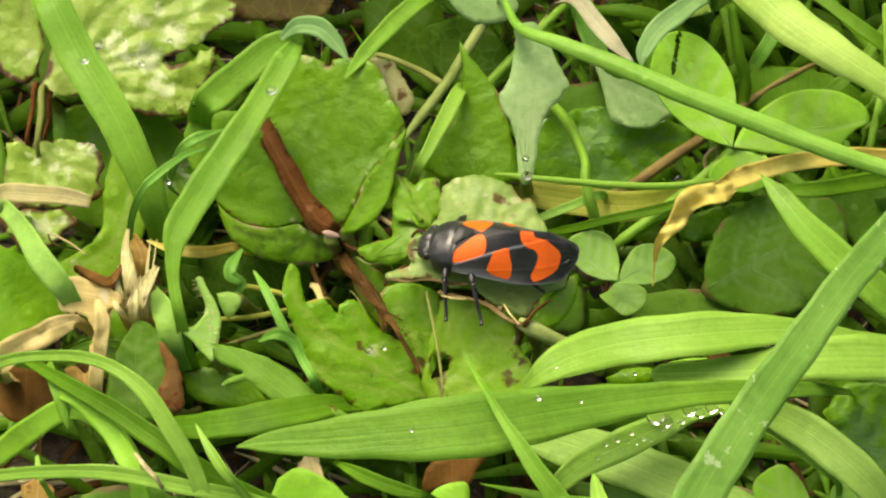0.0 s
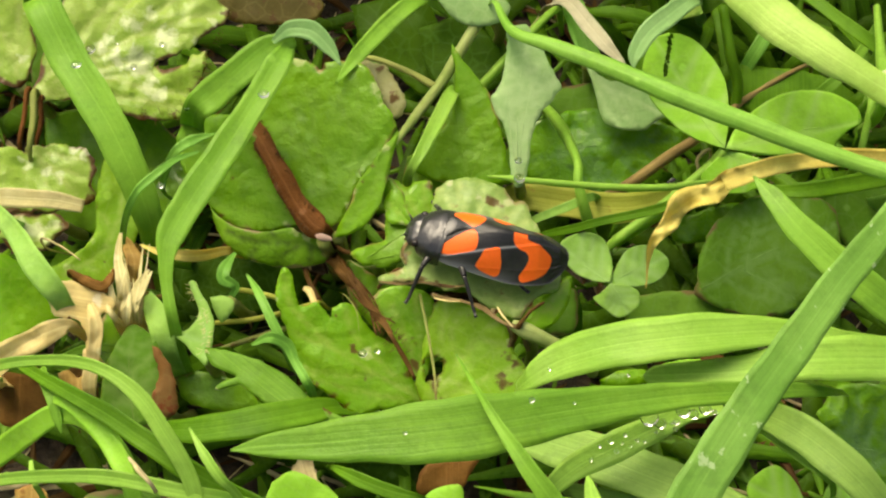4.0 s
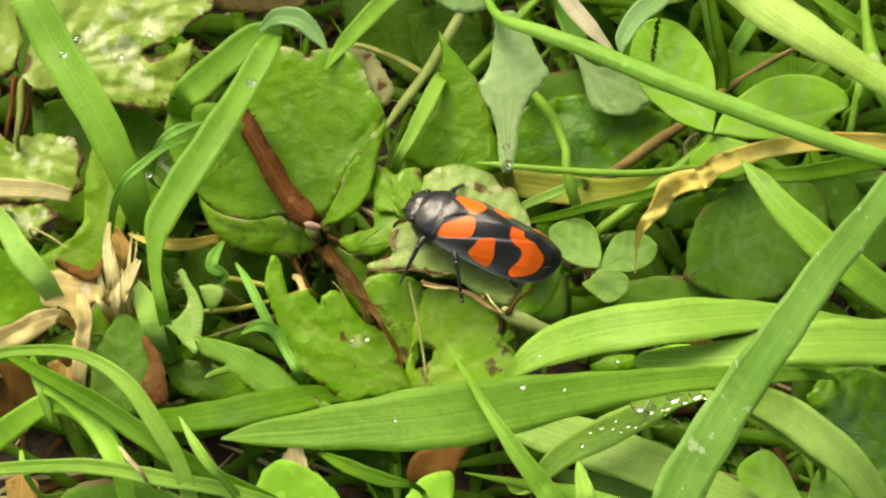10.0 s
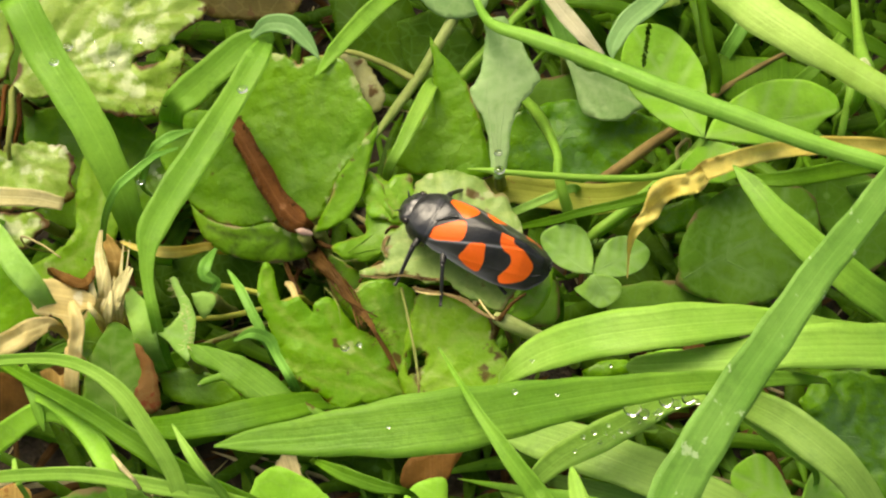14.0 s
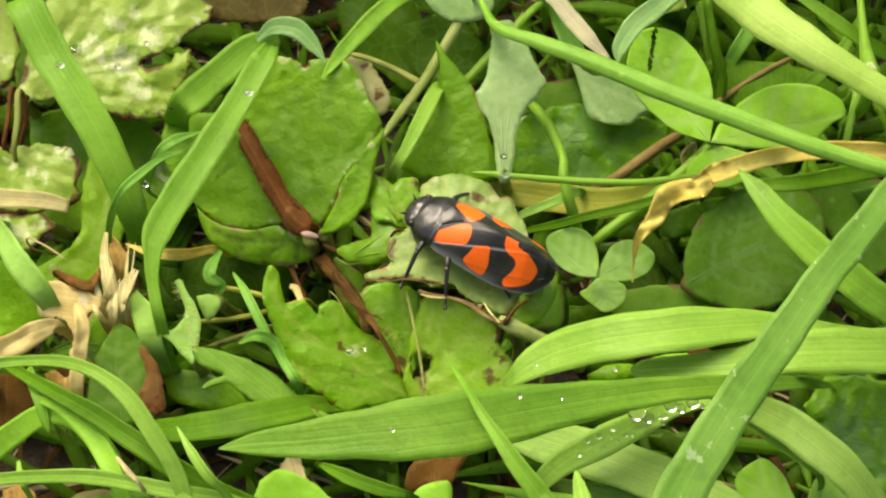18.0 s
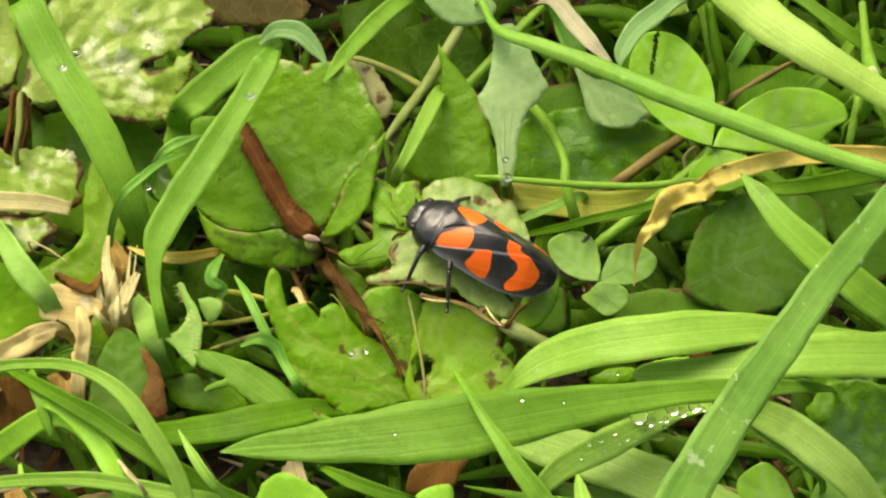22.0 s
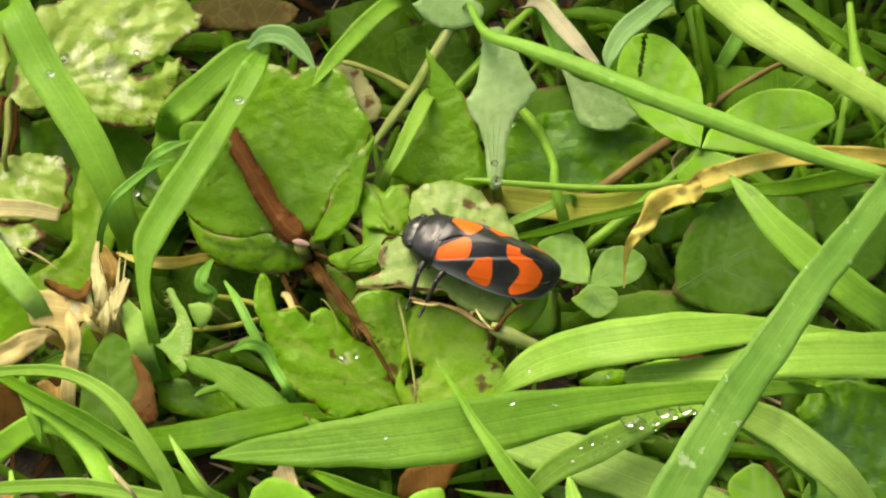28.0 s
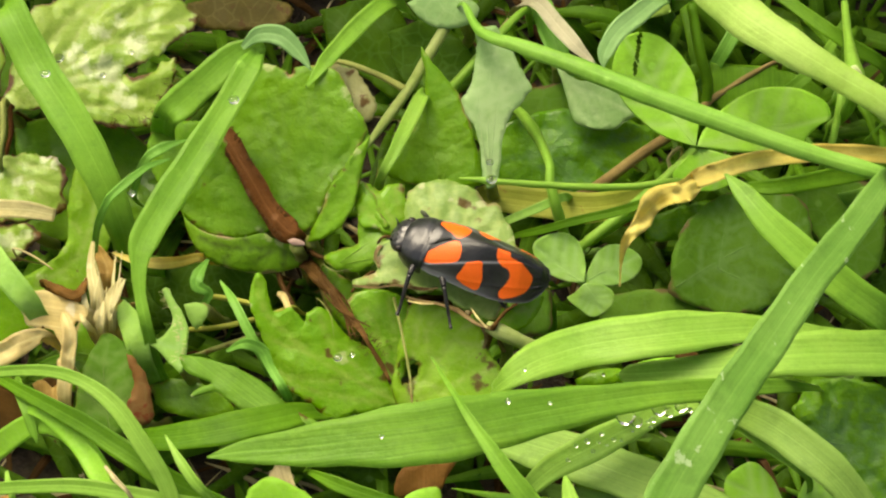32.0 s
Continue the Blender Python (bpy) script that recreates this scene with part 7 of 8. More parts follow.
blade("green narrow blade under the curled shoots", [(-13.64, -1.33, -0.8), (-13.48, -5.29, 5.6), (-12.7, -6.44, 8), (-10.78, -6.93, 9.5), (-8.69, -6.63, 9), (-7.9, -5.44, 6.3), (-7.13, -1.05, -0.8)], [0.35, 0.45, 0.49, 0.78, 0.71, 0.64, 0.49], "deep")
leaf("dull green leaf near the lower edge of litter", (-19.39, -15.69, 11), (0, -0.45, 0.9), [(-4.05, -0.02), (-2.06, 1.15), (0.31, 1.32), (3.03, 0.65), (4.4, -0.36), (1.38, -1.36), (-3, -1.36)], "dull", stalk=[(-19.72, -15.87, 10.57), (-19.32, -13.23, 5.29), (-19.52, -9.32, -0.6)], crinkle=0.5)
leaf("shaded green leaf behind a short blade", (-1.55, 12.29, 8), (0, -0.45, 0.9), [(-1.71, 1.19), (0.62, 1.78), (2.17, -0.59), (0.62, -1.38), (-1.7, -0.99)], "round", stalk=[(-1.32, 11.9, 7.47), (-0.92, 13.76, 3.73), (-1.12, 16.52, -0.6)], crinkle=0.4)
leaf("green lobe between perch and stalk", (-4.25, 2.59, 13.2), (-0.1, -0.35, 0.93), [(-0.11, 1.99), (1.26, 1.37), (2.04, 0.72), (1.43, -0.14), (0.89, -1.15), (-0.46, -1.51), (-1.66, -1.28), (-2.22, -0.5), (-0.97, 0.02), (-0.22, 0.49)], "round", veins=[((-1.36, -1), (1.43, 0.87)), ((-1, -1.03), (0.83, -0.77))], stalk=[(-5.17, 1.73, 12.46), (-4.77, 4.85, 6.23), (-4.97, 9.46, -0.6)], crinkle=0.8, tooth=0.05)
leaf("bright green lobe with a curled rim", (-3.64, 5.1, 14.3), (-0.3, -0.4, 0.87), [(-0.9, 1.58), (-0.22, 1.74), (0.33, 0.65), (0.55, -0.61), (1.04, -1.53), (0.44, -1.41), (-0.38, -0.64), (-0.88, 0.25)], "round", stalk=[(-2.95, 4.13, 13.75), (-2.55, 7.56, 6.87), (-2.75, 12.65, -0.6)], crinkle=0.7, tooth=0.05)
blade("pale curved sprout at the root crown", [(-9.66, 0.63, 11), (-9.15, -0.18, 11.8), (-8.81, -1.14, 12), (-8.45, -1.94, 11.6), (-8.2, -1.1, 8.12), (-7.75, 4.14, -0.8)], [0.18, 0.49, 0.39, 0.32, 0.29, 0.22], "husk", name='sprout', category='sprout', crumple=0.4)
torn_end = tissue('jagged pale green leaf end', (-15.75, -4.05, 14.2), (-0.15, -0.4, 0.9), [(-0.49, 2.42), (-0.16, 2.53), (0.21, 1.82), (0.68, 0.95), (0.99, -0.14), (0.86, -1.37), (0.51, -2.81), (-0.11, -2.3), (-0.97, -1.3), (-1.66, -0.64), (-0.72, -0.58), (-0.09, -0.08), (0.08, 0.62), (-0.16, 1.57)], 'clover_pale', veins=[[(0.45, -2.46), (0.43, -0.62), (0.15, 1.18), (-0.31, 2.29)], [(0.39, -1.32), (-1.09, -0.76)]], pale=[(-0.38, 2.37, 0.19), (0.05, 0.66, 0.15)], crinkle=0.35, quilt=0.12, curl=-0.3, tooth=0.05, stalk=[(-15.1, -6.11, 13.06), (-14.74, -4.03, 6.67), (-14.94, -0.73, -0.6)])
hairs(torn_end, [(-16.25, -1.77, 14.8), (-15.67, -3.33, 14.6), (-15.13, -4.86, 14.4), (-15.25, -6.25, 14.0)], 0.1, 60, 0.4, 'fibre', 26)
leaf("small triangular green leaf", (-14.44, -2.52, 13.4), (0, -0.45, 0.9), [(-0.75, 0.62), (0.09, 0.73), (0.74, 0.34), (0.4, -0.52), (-0.02, -0.87), (-0.45, -0.3)], "clover_pale", stalk=[(-13.98, -2.02, 13.31), (-13.58, 1.31, 6.66), (-13.78, 6.23, -0.6)], crinkle=0.5, fold=0.1)
tissue('broad green blade end torn into points', (-11.94, -7.95, 13.4), (0, -0.3, 0.95), [(-3.26, 2.14), (-1.76, 1.92), (-0.12, 1.42), (1.62, 0.56), (3.03, -0.68), (4.35, -1.74), (5.8, -2.51), (5.27, -3.21), (3.69, -2.93), (2.31, -2.33), (0.92, -1.52), (-0.31, -0.67), (-1.04, -0.18), (-2.48, -0.49), (-2.02, 0.04), (-1.27, 0.39), (-2.32, 0.82), (-2.95, 1.25)], 'ribbed', veins=[[(-2.97, 1.75), (-0.18, 0.74), (2.62, -1.03), (5.4, -2.79)]], stains=[(3.65, -1.03, 0.46), (4.35, -1.6, 0.38)], pale=[(-2.48, -0.46, 0.19)], crinkle=0.35, quilt=0.12, curl=0.2, tooth=0.05, stalk=[(-6.54, -10.52, 12.27), (-6.14, -8.41, 6.28), (-6.34, -5.11, -0.6)], grain=-38)
leaf("low shaded green blade end", (-14.86, -6.41, 9.5), (0, -0.45, 0.9), [(-2.65, 0.97), (-0.95, 1.4), (1.2, 0.79), (2.64, -0.45), (1.94, -1.23), (-0.2, -1.02), (-1.98, -0.45)], "round", stalk=[(-12.93, -6.99, 8.87), (-12.53, -4.78, 4.44), (-12.73, -1.49, -0.6)], crinkle=0.5)
leaf("ragged pale brown leaf scrap behind a rim", (-5.54, 18.66, 9.5), (0, -0.45, 0.9), [(-1.73, 1.56), (-0.15, 1.97), (1.44, 0.14), (1.84, -1.27), (0.66, -2.07), (-0.53, -0.66), (-1.52, 0.35)], "perch", stalk=[(-5.68, 18.2, 8.94), (-5.28, 20.43, 4.47), (-5.48, 23.74, -0.6)], crinkle=0.7, tooth=0.05)
leaf("pinkish wet curled leaf scrap by a stalk", (-8.28, 2.8, 13.6), (0, -0.5, 0.85), [(-0.62, 0.12), (-0.1, 0.24), (0.4, 0.05), (0.45, -0.22), (-0.2, -0.2)], "pinkish", stalk=[(-8.37, 2.69, 13.19), (-7.97, 5.99, 6.59), (-8.17, 10.87, -0.6)], crinkle=0.4, name='dead_leaf', category='dead leaf')
leaf("amber dead leaf in the litter", (-25.41, -14.46, 10), (0, -0.45, 0.9), [(-1.08, 0.73), (0.11, 1), (0.98, 0.39), (0.68, -0.97), (-0.68, -1.14)], "amber", stalk=[(-25.42, -14.9, 9.45), (-25.02, -12.53, 4.72), (-25.22, -9.04, -0.6)], crinkle=0.9, tooth=0.04, name='dead_leaf', category='dead leaf')
stem("thin pale hair-like root fibre", [(-6.67, 9.61, -0.8), (-6.87, 3.13, 9.24), (-6.68, 1.3, 13.2), (-5.75, 0.08, 14.2), (-4.72, 0.67, 13.6)], [0.03, 0.035, 0.035, 0.03, 0.015], "stalk", name='root_fibre', category='fibre')
stem("thin pale hair-like root fibre", [(-6.8, 7.06, -0.8), (-7.02, 0.56, 9.24), (-6.89, -1.3, 13.2), (-6.02, -3.16, 14.2), (-5.8, -4.36, 13.6)], [0.03, 0.035, 0.035, 0.03, 0.015], "stalk", name='root_fibre', category='fibre')

# dry husks
blade("thin dry cream fibre of a torn sheath", [(-20.33, 2.09, -0.6), (-20.33, -1.91, 10.53), (-19.65, -3.94, 14.53), (-19.25, -3.18, 15.13), (-19.26, -2.01, 15.13)], [0.13, 0.13, 0.13, 0.09, 0.04], "fibre", name='dry_husk', category='husk', fold=0.2, thick=0.06)
blade("thin dry cream fibre of a torn sheath", [(-20.86, 2.53, -0.6), (-20.86, -1.47, 9.4), (-20.17, -3.49, 13.4), (-20.06, -2.5, 14.0), (-20.03, -1.1, 14.0)], [0.17, 0.17, 0.17, 0.12, 0.04], "fibre", name='dry_husk', category='husk', fold=0.2, thick=0.06)
blade("thin dry cream fibre of a torn sheath", [(-20.68, 2.89, -0.6), (-20.68, -1.11, 9.7), (-20.0, -3.15, 13.7), (-20.25, -1.27, 14.3), (-20.91, 1.06, 14.3)], [0.27, 0.27, 0.27, 0.19, 0.04], "fibre", name='dry_husk', category='husk', fold=0.2, thick=0.06)
blade("thin dry cream fibre of a torn sheath", [(-21.57, 2.74, -0.6), (-21.57, -1.26, 9.43), (-20.85, -3.29, 13.43), (-21.3, -1.93, 14.03), (-21.51, -0.14, 14.03)], [0.29, 0.29, 0.29, 0.21, 0.04], "fibre", name='dry_husk', category='husk', fold=0.2, thick=0.06)
blade("thin dry cream fibre of a torn sheath", [(-21.48, 3.43, -0.6), (-21.48, -0.57, 9.72), (-20.77, -2.63, 13.72), (-20.2, -2.13, 14.32), (-20.07, -1.22, 14.32)], [0.23, 0.23, 0.23, 0.16, 0.04], "fibre", name='dry_husk', category='husk', fold=0.2, thick=0.06)
blade("thin dry cream fibre of a torn sheath", [(-20.2, 2.64, -0.6), (-20.2, -1.36, 10.94), (-19.52, -3.43, 14.94), (-19.04, -2.64, 15.54), (-18.94, -1.44, 15.54)], [0.18, 0.18, 0.18, 0.13, 0.04], "fibre", name='dry_husk', category='husk', fold=0.2, thick=0.06)
blade("thin dry cream fibre of a torn sheath", [(-21.14, 3.49, -0.6), (-21.14, -0.51, 9.74), (-20.44, -2.57, 13.74), (-20.71, -0.73, 14.34), (-21.17, 1.56, 14.34)], [0.12, 0.12, 0.12, 0.08, 0.04], "fibre", name='dry_husk', category='husk', fold=0.2, thick=0.06)
blade("thin dry cream fibre of a torn sheath", [(-20.35, 3.01, -0.6), (-20.35, -0.99, 10.07), (-19.67, -3.04, 14.07), (-19.81, -2.36, 14.67), (-19.94, -1.27, 14.67)], [0.22, 0.22, 0.22, 0.15, 0.04], "fibre", name='dry_husk', category='husk', fold=0.2, thick=0.06)
blade("thin dry cream fibre of a torn sheath", [(-20.23, 3.12, -0.6), (-20.23, -0.88, 10.55), (-19.56, -2.95, 14.55), (-19.15, -1.13, 15.15), (-19.09, 1.13, 15.15)], [0.12, 0.12, 0.12, 0.09, 0.04], "fibre", name='dry_husk', category='husk', fold=0.2, thick=0.06)
blade("thin dry cream fibre of a torn sheath", [(-20.24, 3.49, -0.6), (-20.24, -0.51, 9.28), (-19.57, -2.56, 13.28), (-19.69, -0.47, 13.88), (-19.71, 2.08, 13.88)], [0.31, 0.31, 0.31, 0.22, 0.04], "fibre", name='dry_husk', category='husk', fold=0.2, thick=0.06)
blade("thin dry cream fibre of a torn sheath", [(-21.42, 2.54, -0.6), (-21.42, -1.46, 9.82), (-20.7, -3.49, 13.82), (-20.41, -2.71, 14.42), (-20.13, -1.52, 14.42)], [0.22, 0.22, 0.22, 0.16, 0.04], "fibre", name='dry_husk', category='husk', fold=0.2, thick=0.06)
blade("thin dry cream fibre of a torn sheath", [(-20.03, 2.91, -0.6), (-20.03, -1.09, 10.75), (-19.36, -3.16, 14.75), (-19.29, -2.62, 15.35), (-19.0, -1.67, 15.35)], [0.31, 0.31, 0.31, 0.22, 0.04], "fibre", name='dry_husk', category='husk', fold=0.2, thick=0.06)
blade("thin dry cream fibre of a torn sheath", [(-21.71, 3.18, -0.6), (-21.71, -0.82, 9.81), (-20.99, -2.87, 13.81), (-20.7, -2.36, 14.41), (-20.82, -1.43, 14.41)], [0.23, 0.23, 0.23, 0.16, 0.04], "fibre", name='dry_husk', category='husk', fold=0.2, thick=0.06)
tissue('papery cream husk torn and lying in litter', (-22.96, -4.36, 15.0), (0, -0.3, 0.95), [(-2.1, 1.33), (-1.66, 2.13), (-0.58, 2.27), (0.66, 1.83), (1.58, 1.47), (2.13, 0.96), (1.87, 0.45), (1.32, 0.31), (1.15, -0.41), (1.21, -1.63), (1, -2.77), (0.45, -2.84), (0.56, -1.63), (0.33, -0.55), (-0.28, -0.08), (-0.97, -0.12), (-1.7, 0.39)], 'husk', veins=[[(-1.92, 1.22), (-0.36, 1.4), (1.75, 0.85)], [(-1.71, 0.68), (-0.15, 0.67), (0.75, -0.05), (0.81, -2.55)], [(-1.43, 1.83), (0.32, 1.58)], [(0.38, 0.49), (0.96, -0.77)]], stains=[(-0.63, -0.05, 0.23)], pale=[(1.05, 1.03, 0.38), (-1.06, 1.4, 0.46)], crinkle=1.0, quilt=0.5, curl=0.5, tooth=0.12, stalk=[(-22.27, -6.36, 14.05), (-21.87, -4.25, 7.17), (-22.07, -0.95, -0.6)], name='dry_husk', category='husk', stalk_mat='husk', grain=-8)
blade("dark brown rolled husk lip", [(-24.03, 8.38, -0.8), (-24.14, 0.84, 10.78), (-23.83, -1.26, 15.4), (-22.77, -2.13, 15.8), (-21.68, -2.64, 15.8), (-21.16, -1.83, 15.6), (-21.12, -1.01, 15.4)], [0.15, 0.19, 0.21, 0.57, 0.64, 0.42, 0.14], "brown", name='dry_husk', category='husk', crumple=0.5, fold=-0.3)
blade("curled cream husk strip", [(-29.14, 0.73, -0.8), (-29.09, -4.93, 8.4), (-28.52, -6.2, 12), (-26.58, -5.62, 13.5), (-24.63, -4.91, 14.2), (-23.41, -4.71, 14.4), (-22.82, -2.89, 10.08), (-22.16, 4.09, -0.8)], [0.99, 1.27, 1.41, 1.70, 1.27, 0.85, 0.76, 0.59], "husk", name='dry_husk', category='husk', wave=0.15, crumple=0.7)
blade("thin cream husk strip hanging down", [(-22.17, -4.26, 16.6), (-21.53, -5.86, 16.6), (-21.67, -7.24, 15.6), (-22, -8.25, 14), (-22.07, -9.06, 11), (-22.12, -8.33, 7.7), (-21.85, -3.41, -0.8)], [0.35, 0.78, 0.92, 0.92, 0.49, 0.45, 0.35], "husk", name='dry_husk', category='husk', crumple=0.5)
blade("ragged pale husk fibres standing up", [(-21.19, 2.72, 14), (-21.07, 0.32, 14.6), (-20.52, -1.82, 14.6), (-20.34, -3.27, 13.6), (-20.28, -3.68, 11), (-20.2, -2.96, 7.7), (-19.85, 1.97, -0.8)], [0.21, 0.57, 0.85, 1.06, 0.85, 0.76, 0.59], "fibre", name='dry_husk', category='husk', crumple=0.22)
blade("ragged pale husk fibres standing up", [(-19.15, -0.12, 14), (-19.68, -1.69, 14.4), (-19.71, -3.11, 14), (-20.14, -3.9, 12), (-20.42, -2.99, 8.4), (-20.29, 2.45, -0.8)], [0.14, 0.57, 0.99, 0.92, 0.83, 0.64], "fibre", name='dry_husk', category='husk', crumple=0.22)
blade("ragged pale husk fibres standing up", [(-20.36, -0.74, 15.2), (-20.52, -2.1, 15.2), (-20.66, -2.69, 14), (-20.8, -1.59, 9.8), (-20.58, 4.78, -0.8)], [0.11, 0.32, 0.32, 0.29, 0.22], "fibre", name='dry_husk', category='husk', crumple=0.22, wave=0.2)
blade("ragged pale husk fibres standing up", [(-19.39, -1.81, 15.2), (-19.51, -3.24, 15.2), (-19.64, -3.87, 14), (-19.77, -2.77, 9.8), (-19.54, 3.59, -0.8)], [0.11, 0.42, 0.42, 0.38, 0.30], "fibre", name='dry_husk', category='husk', crumple=0.22, wave=0.2)
blade("ragged pale husk fibres standing up", [(-21.33, -3.49, 15.2), (-20.92, -4.24, 15.2), (-20.52, -4.2, 14), (-19.92, -2.46, 9.8), (-19.27, 4.3, -0.8)], [0.11, 0.35, 0.35, 0.32, 0.25], "fibre", name='dry_husk', category='husk', crumple=0.22, wave=0.2)
blade("ragged pale husk fibres standing up", [(-18.76, -1.04, 15.2), (-19.07, -2.27, 15.2), (-19.4, -2.69, 14), (-19.76, -1.48, 9.8), (-19.68, 4.95, -0.8)], [0.11, 0.35, 0.35, 0.32, 0.25], "fibre", name='dry_husk', category='husk', crumple=0.22, wave=0.2)
blade("ragged pale husk fibres standing up", [(-19.95, -2.65, 15.2), (-20.01, -3.91, 15.2), (-20.09, -4.37, 14), (-20.19, -3.28, 9.8), (-19.95, 3.09, -0.8)], [0.11, 0.49, 0.49, 0.45, 0.35], "fibre", name='dry_husk', category='husk', crumple=0.22, wave=0.2)
blade("ragged pale husk fibres standing up", [(-21.25, -1.38, 15.2), (-21.08, -2.86, 15.2), (-20.93, -3.53, 14), (-20.8, -2.44, 9.8), (-20.43, 3.93, -0.8)], [0.11, 0.42, 0.42, 0.38, 0.30], "fibre", name='dry_husk', category='husk', crumple=0.22, wave=0.2)
leaf("curled amber husk in a gap", (-23.2, -7.19, 11.5), (0, -0.5, 0.85), [(-1.24, 0.76), (-0.57, 1), (0.03, 0.51), (0.86, 0.93), (1.03, -0.81), (0.34, -1.58), (-0.44, -0.81)], "amber", stalk=[(-22.87, -8.04, 10.65), (-22.47, -5.38, 5.33), (-22.67, -1.44, -0.6)], crinkle=0.9, tooth=0.04, name='dry_husk', category='husk')
blade("amber husk scrap among fibres", [(-21.21, 11.58, -0.8), (-21.38, 5.48, 8.4), (-21.16, 3.48, 12), (-20.41, 1.58, 12.8), (-20.39, 1.04, 12), (-20.37, 1.88, 8.4), (-20.06, 7.28, -0.8)], [0.40, 0.51, 0.57, 1.06, 0.85, 0.76, 0.59], "amber", name='dry_husk', category='husk', crumple=0.6)
blade("brown husk strip below the long blade", [(-9.14, -4.43, -0.8), (-9.33, -9.7, 7), (-9.14, -11.67, 10), (-8.69, -13.58, 10.6), (-8.22, -14.65, 9), (-7.9, -14.3, 6.3), (-7.41, -10.42, -0.8)], [0.89, 1.14, 1.27, 1.41, 1.27, 1.14, 0.89], "straw", name='dry_husk', category='husk', crumple=0.6)
blade("white dry straw splinter", [(-18.52, -15.71, 17.8), (-17.8, -16.63, 17.8), (-17.02, -17.21, 17.2), (-16.7, -15.38, 12.04), (-16.2, -7.27, -0.8)], [0.14, 0.35, 0.21, 0.19, 0.15], "straw", name='dry_husk', category='husk', crumple=0.6)
stem("thin pale root fibre", [(-26.88, 11.29, -0.8), (-26.99, 5.39, 8.4), (-26.66, 3.71, 12), (-25.17, 2.61, 12.6), (-23.91, 1.73, 12.4)], [0.05, 0.06, 0.07, 0.07, 0.05], "straw", name='root_fibre', category='fibre')

# dewdrops
dew((-12.03, 9.14, 20.2), 0.35)
dew((-23.96, 10.87, 20.9), 0.32)
dew((11.32, -13.36, 18.6), 0.55, 0.8)
dew((11.97, -13.62, 18.4), 0.35, 0.8)
dew((11.01, -12.98, 18.6), 0.28, 0.8)
dew((13.29, -12.91, 18.6), 0.42, 0.8)
dew((13.88, -13.08, 18.5), 0.3, 0.8)
dew((14.57, -12.64, 18.4), 0.36, 0.8)
dew((12.9, -13.45, 18.3), 0.2, 0.8)
dew((15.13, -12.75, 18.2), 0.16, 0.8)
dew((4.12, 7.06, 16.2), 0.25)
dew((4.11, 4.44, 17.8), 0.35)
dew((-18.29, 3.46, 18.1), 0.21)
dew((-24.91, 18.42, 13.6), 0.39)
dew((15.95, -11.77, 17.5), 0.21)
dew((-5.57, -5.33, 12.6), 0.28)
dew((9.93, -14.15, 18), 0.14)
dew((9.1, -14.6, 18), 0.18)
dew((10.63, -14.52, 18), 0.14)
dew((9.4, -15.27, 18), 0.14)
dew((8.46, -14.78, 17.8), 0.14)
dew((5.82, -6.2, 12), 0.18)
dew((4.43, -14.54, 22.4), 0.18)
dew((-4.71, -5, 12.4), 0.18)
dew((-17.4, 11, 16.5), 0.25)
dew((11.06, -14.54, 17.9), 0.11)
dew((11.71, -14.08, 18.2), 0.11)
dew((10.24, -14.78, 17.8), 0.11)
dew((12.78, -13.95, 18.3), 0.14)
dew((7.98, -15.42, 17.3), 0.14)
dew((9.76, -14.65, 17.9), 0.11)
dew((12.59, -13.63, 18.4), 0.11)
dew((14.94, -12.39, 17.9), 0.14)
dew((12.87, -16.86, 15.9), 0.14)
dew((21.91, -9.07, 15), 0.11)
dew((-2.62, -16.43, 21.9), 0.14)
dew((6.82, -14.36, 21.8), 0.11)
dew((10.29, -10.14, 18), 0.11)
dew((5.77, -8.62, 16.2), 0.11)
dew((-24.63, 16.99, 13.8), 0.18)
dew((-21.82, 17.08, 13.4), 0.21)
dew((-20.06, 19.1, 13.4), 0.18)
dew((-23.13, 19.01, 13.5), 0.14)

# ---------------------------------------------------------------- the red and black bug
def wing_at(u, v, side=1):
    """A place on a folded fore wing, in mm in the bug's space: u from shoulder to tip, v from the back's ridge to the lower edge."""
    w = np.interp(u, (0, .1, .4), (1.8, 2.0, 2.15)) if u < 0.4 else 2.15 * max(0.004, 1 - ((u - 0.4) / 0.6) ** 3.0) ** 0.5
    hi = np.interp(u, (0, .2, .5, .8, .95, 1), (3.0, 3.45, 4.05, 4.0, 3.15, 1.9))
    lo = np.interp(u, (0, .3, .6, .9, 1), (1.5, 1.1, 0.8, 0.95, 1.6))
    a = min(v, 1.0) * math.pi / 2
    k = np.interp(u, (0, .25, .6), (0.0, 0.1, 0.85))
    c = min(v, 1.0)
    y, z = w * ((1 - k) * math.sin(a) + k * c), lo + (hi - lo) * ((1 - k) * math.cos(a) + k * (1 - c))
    e = max(0.0, (c - 0.74) / 0.26) ** 2 * np.interp(u, (0, .12, .7, 1), (0.4, 1.0, 0.8, 0.2))
    y, z = y + 0.14 * e, z + 0.14 * e
    if v > 1:
        y, z = y * (1 - 0.5 * (v - 1)), z - 3.4 * (v - 1)
    return np.array((2.7 - 7.9 * u, side * y, z))


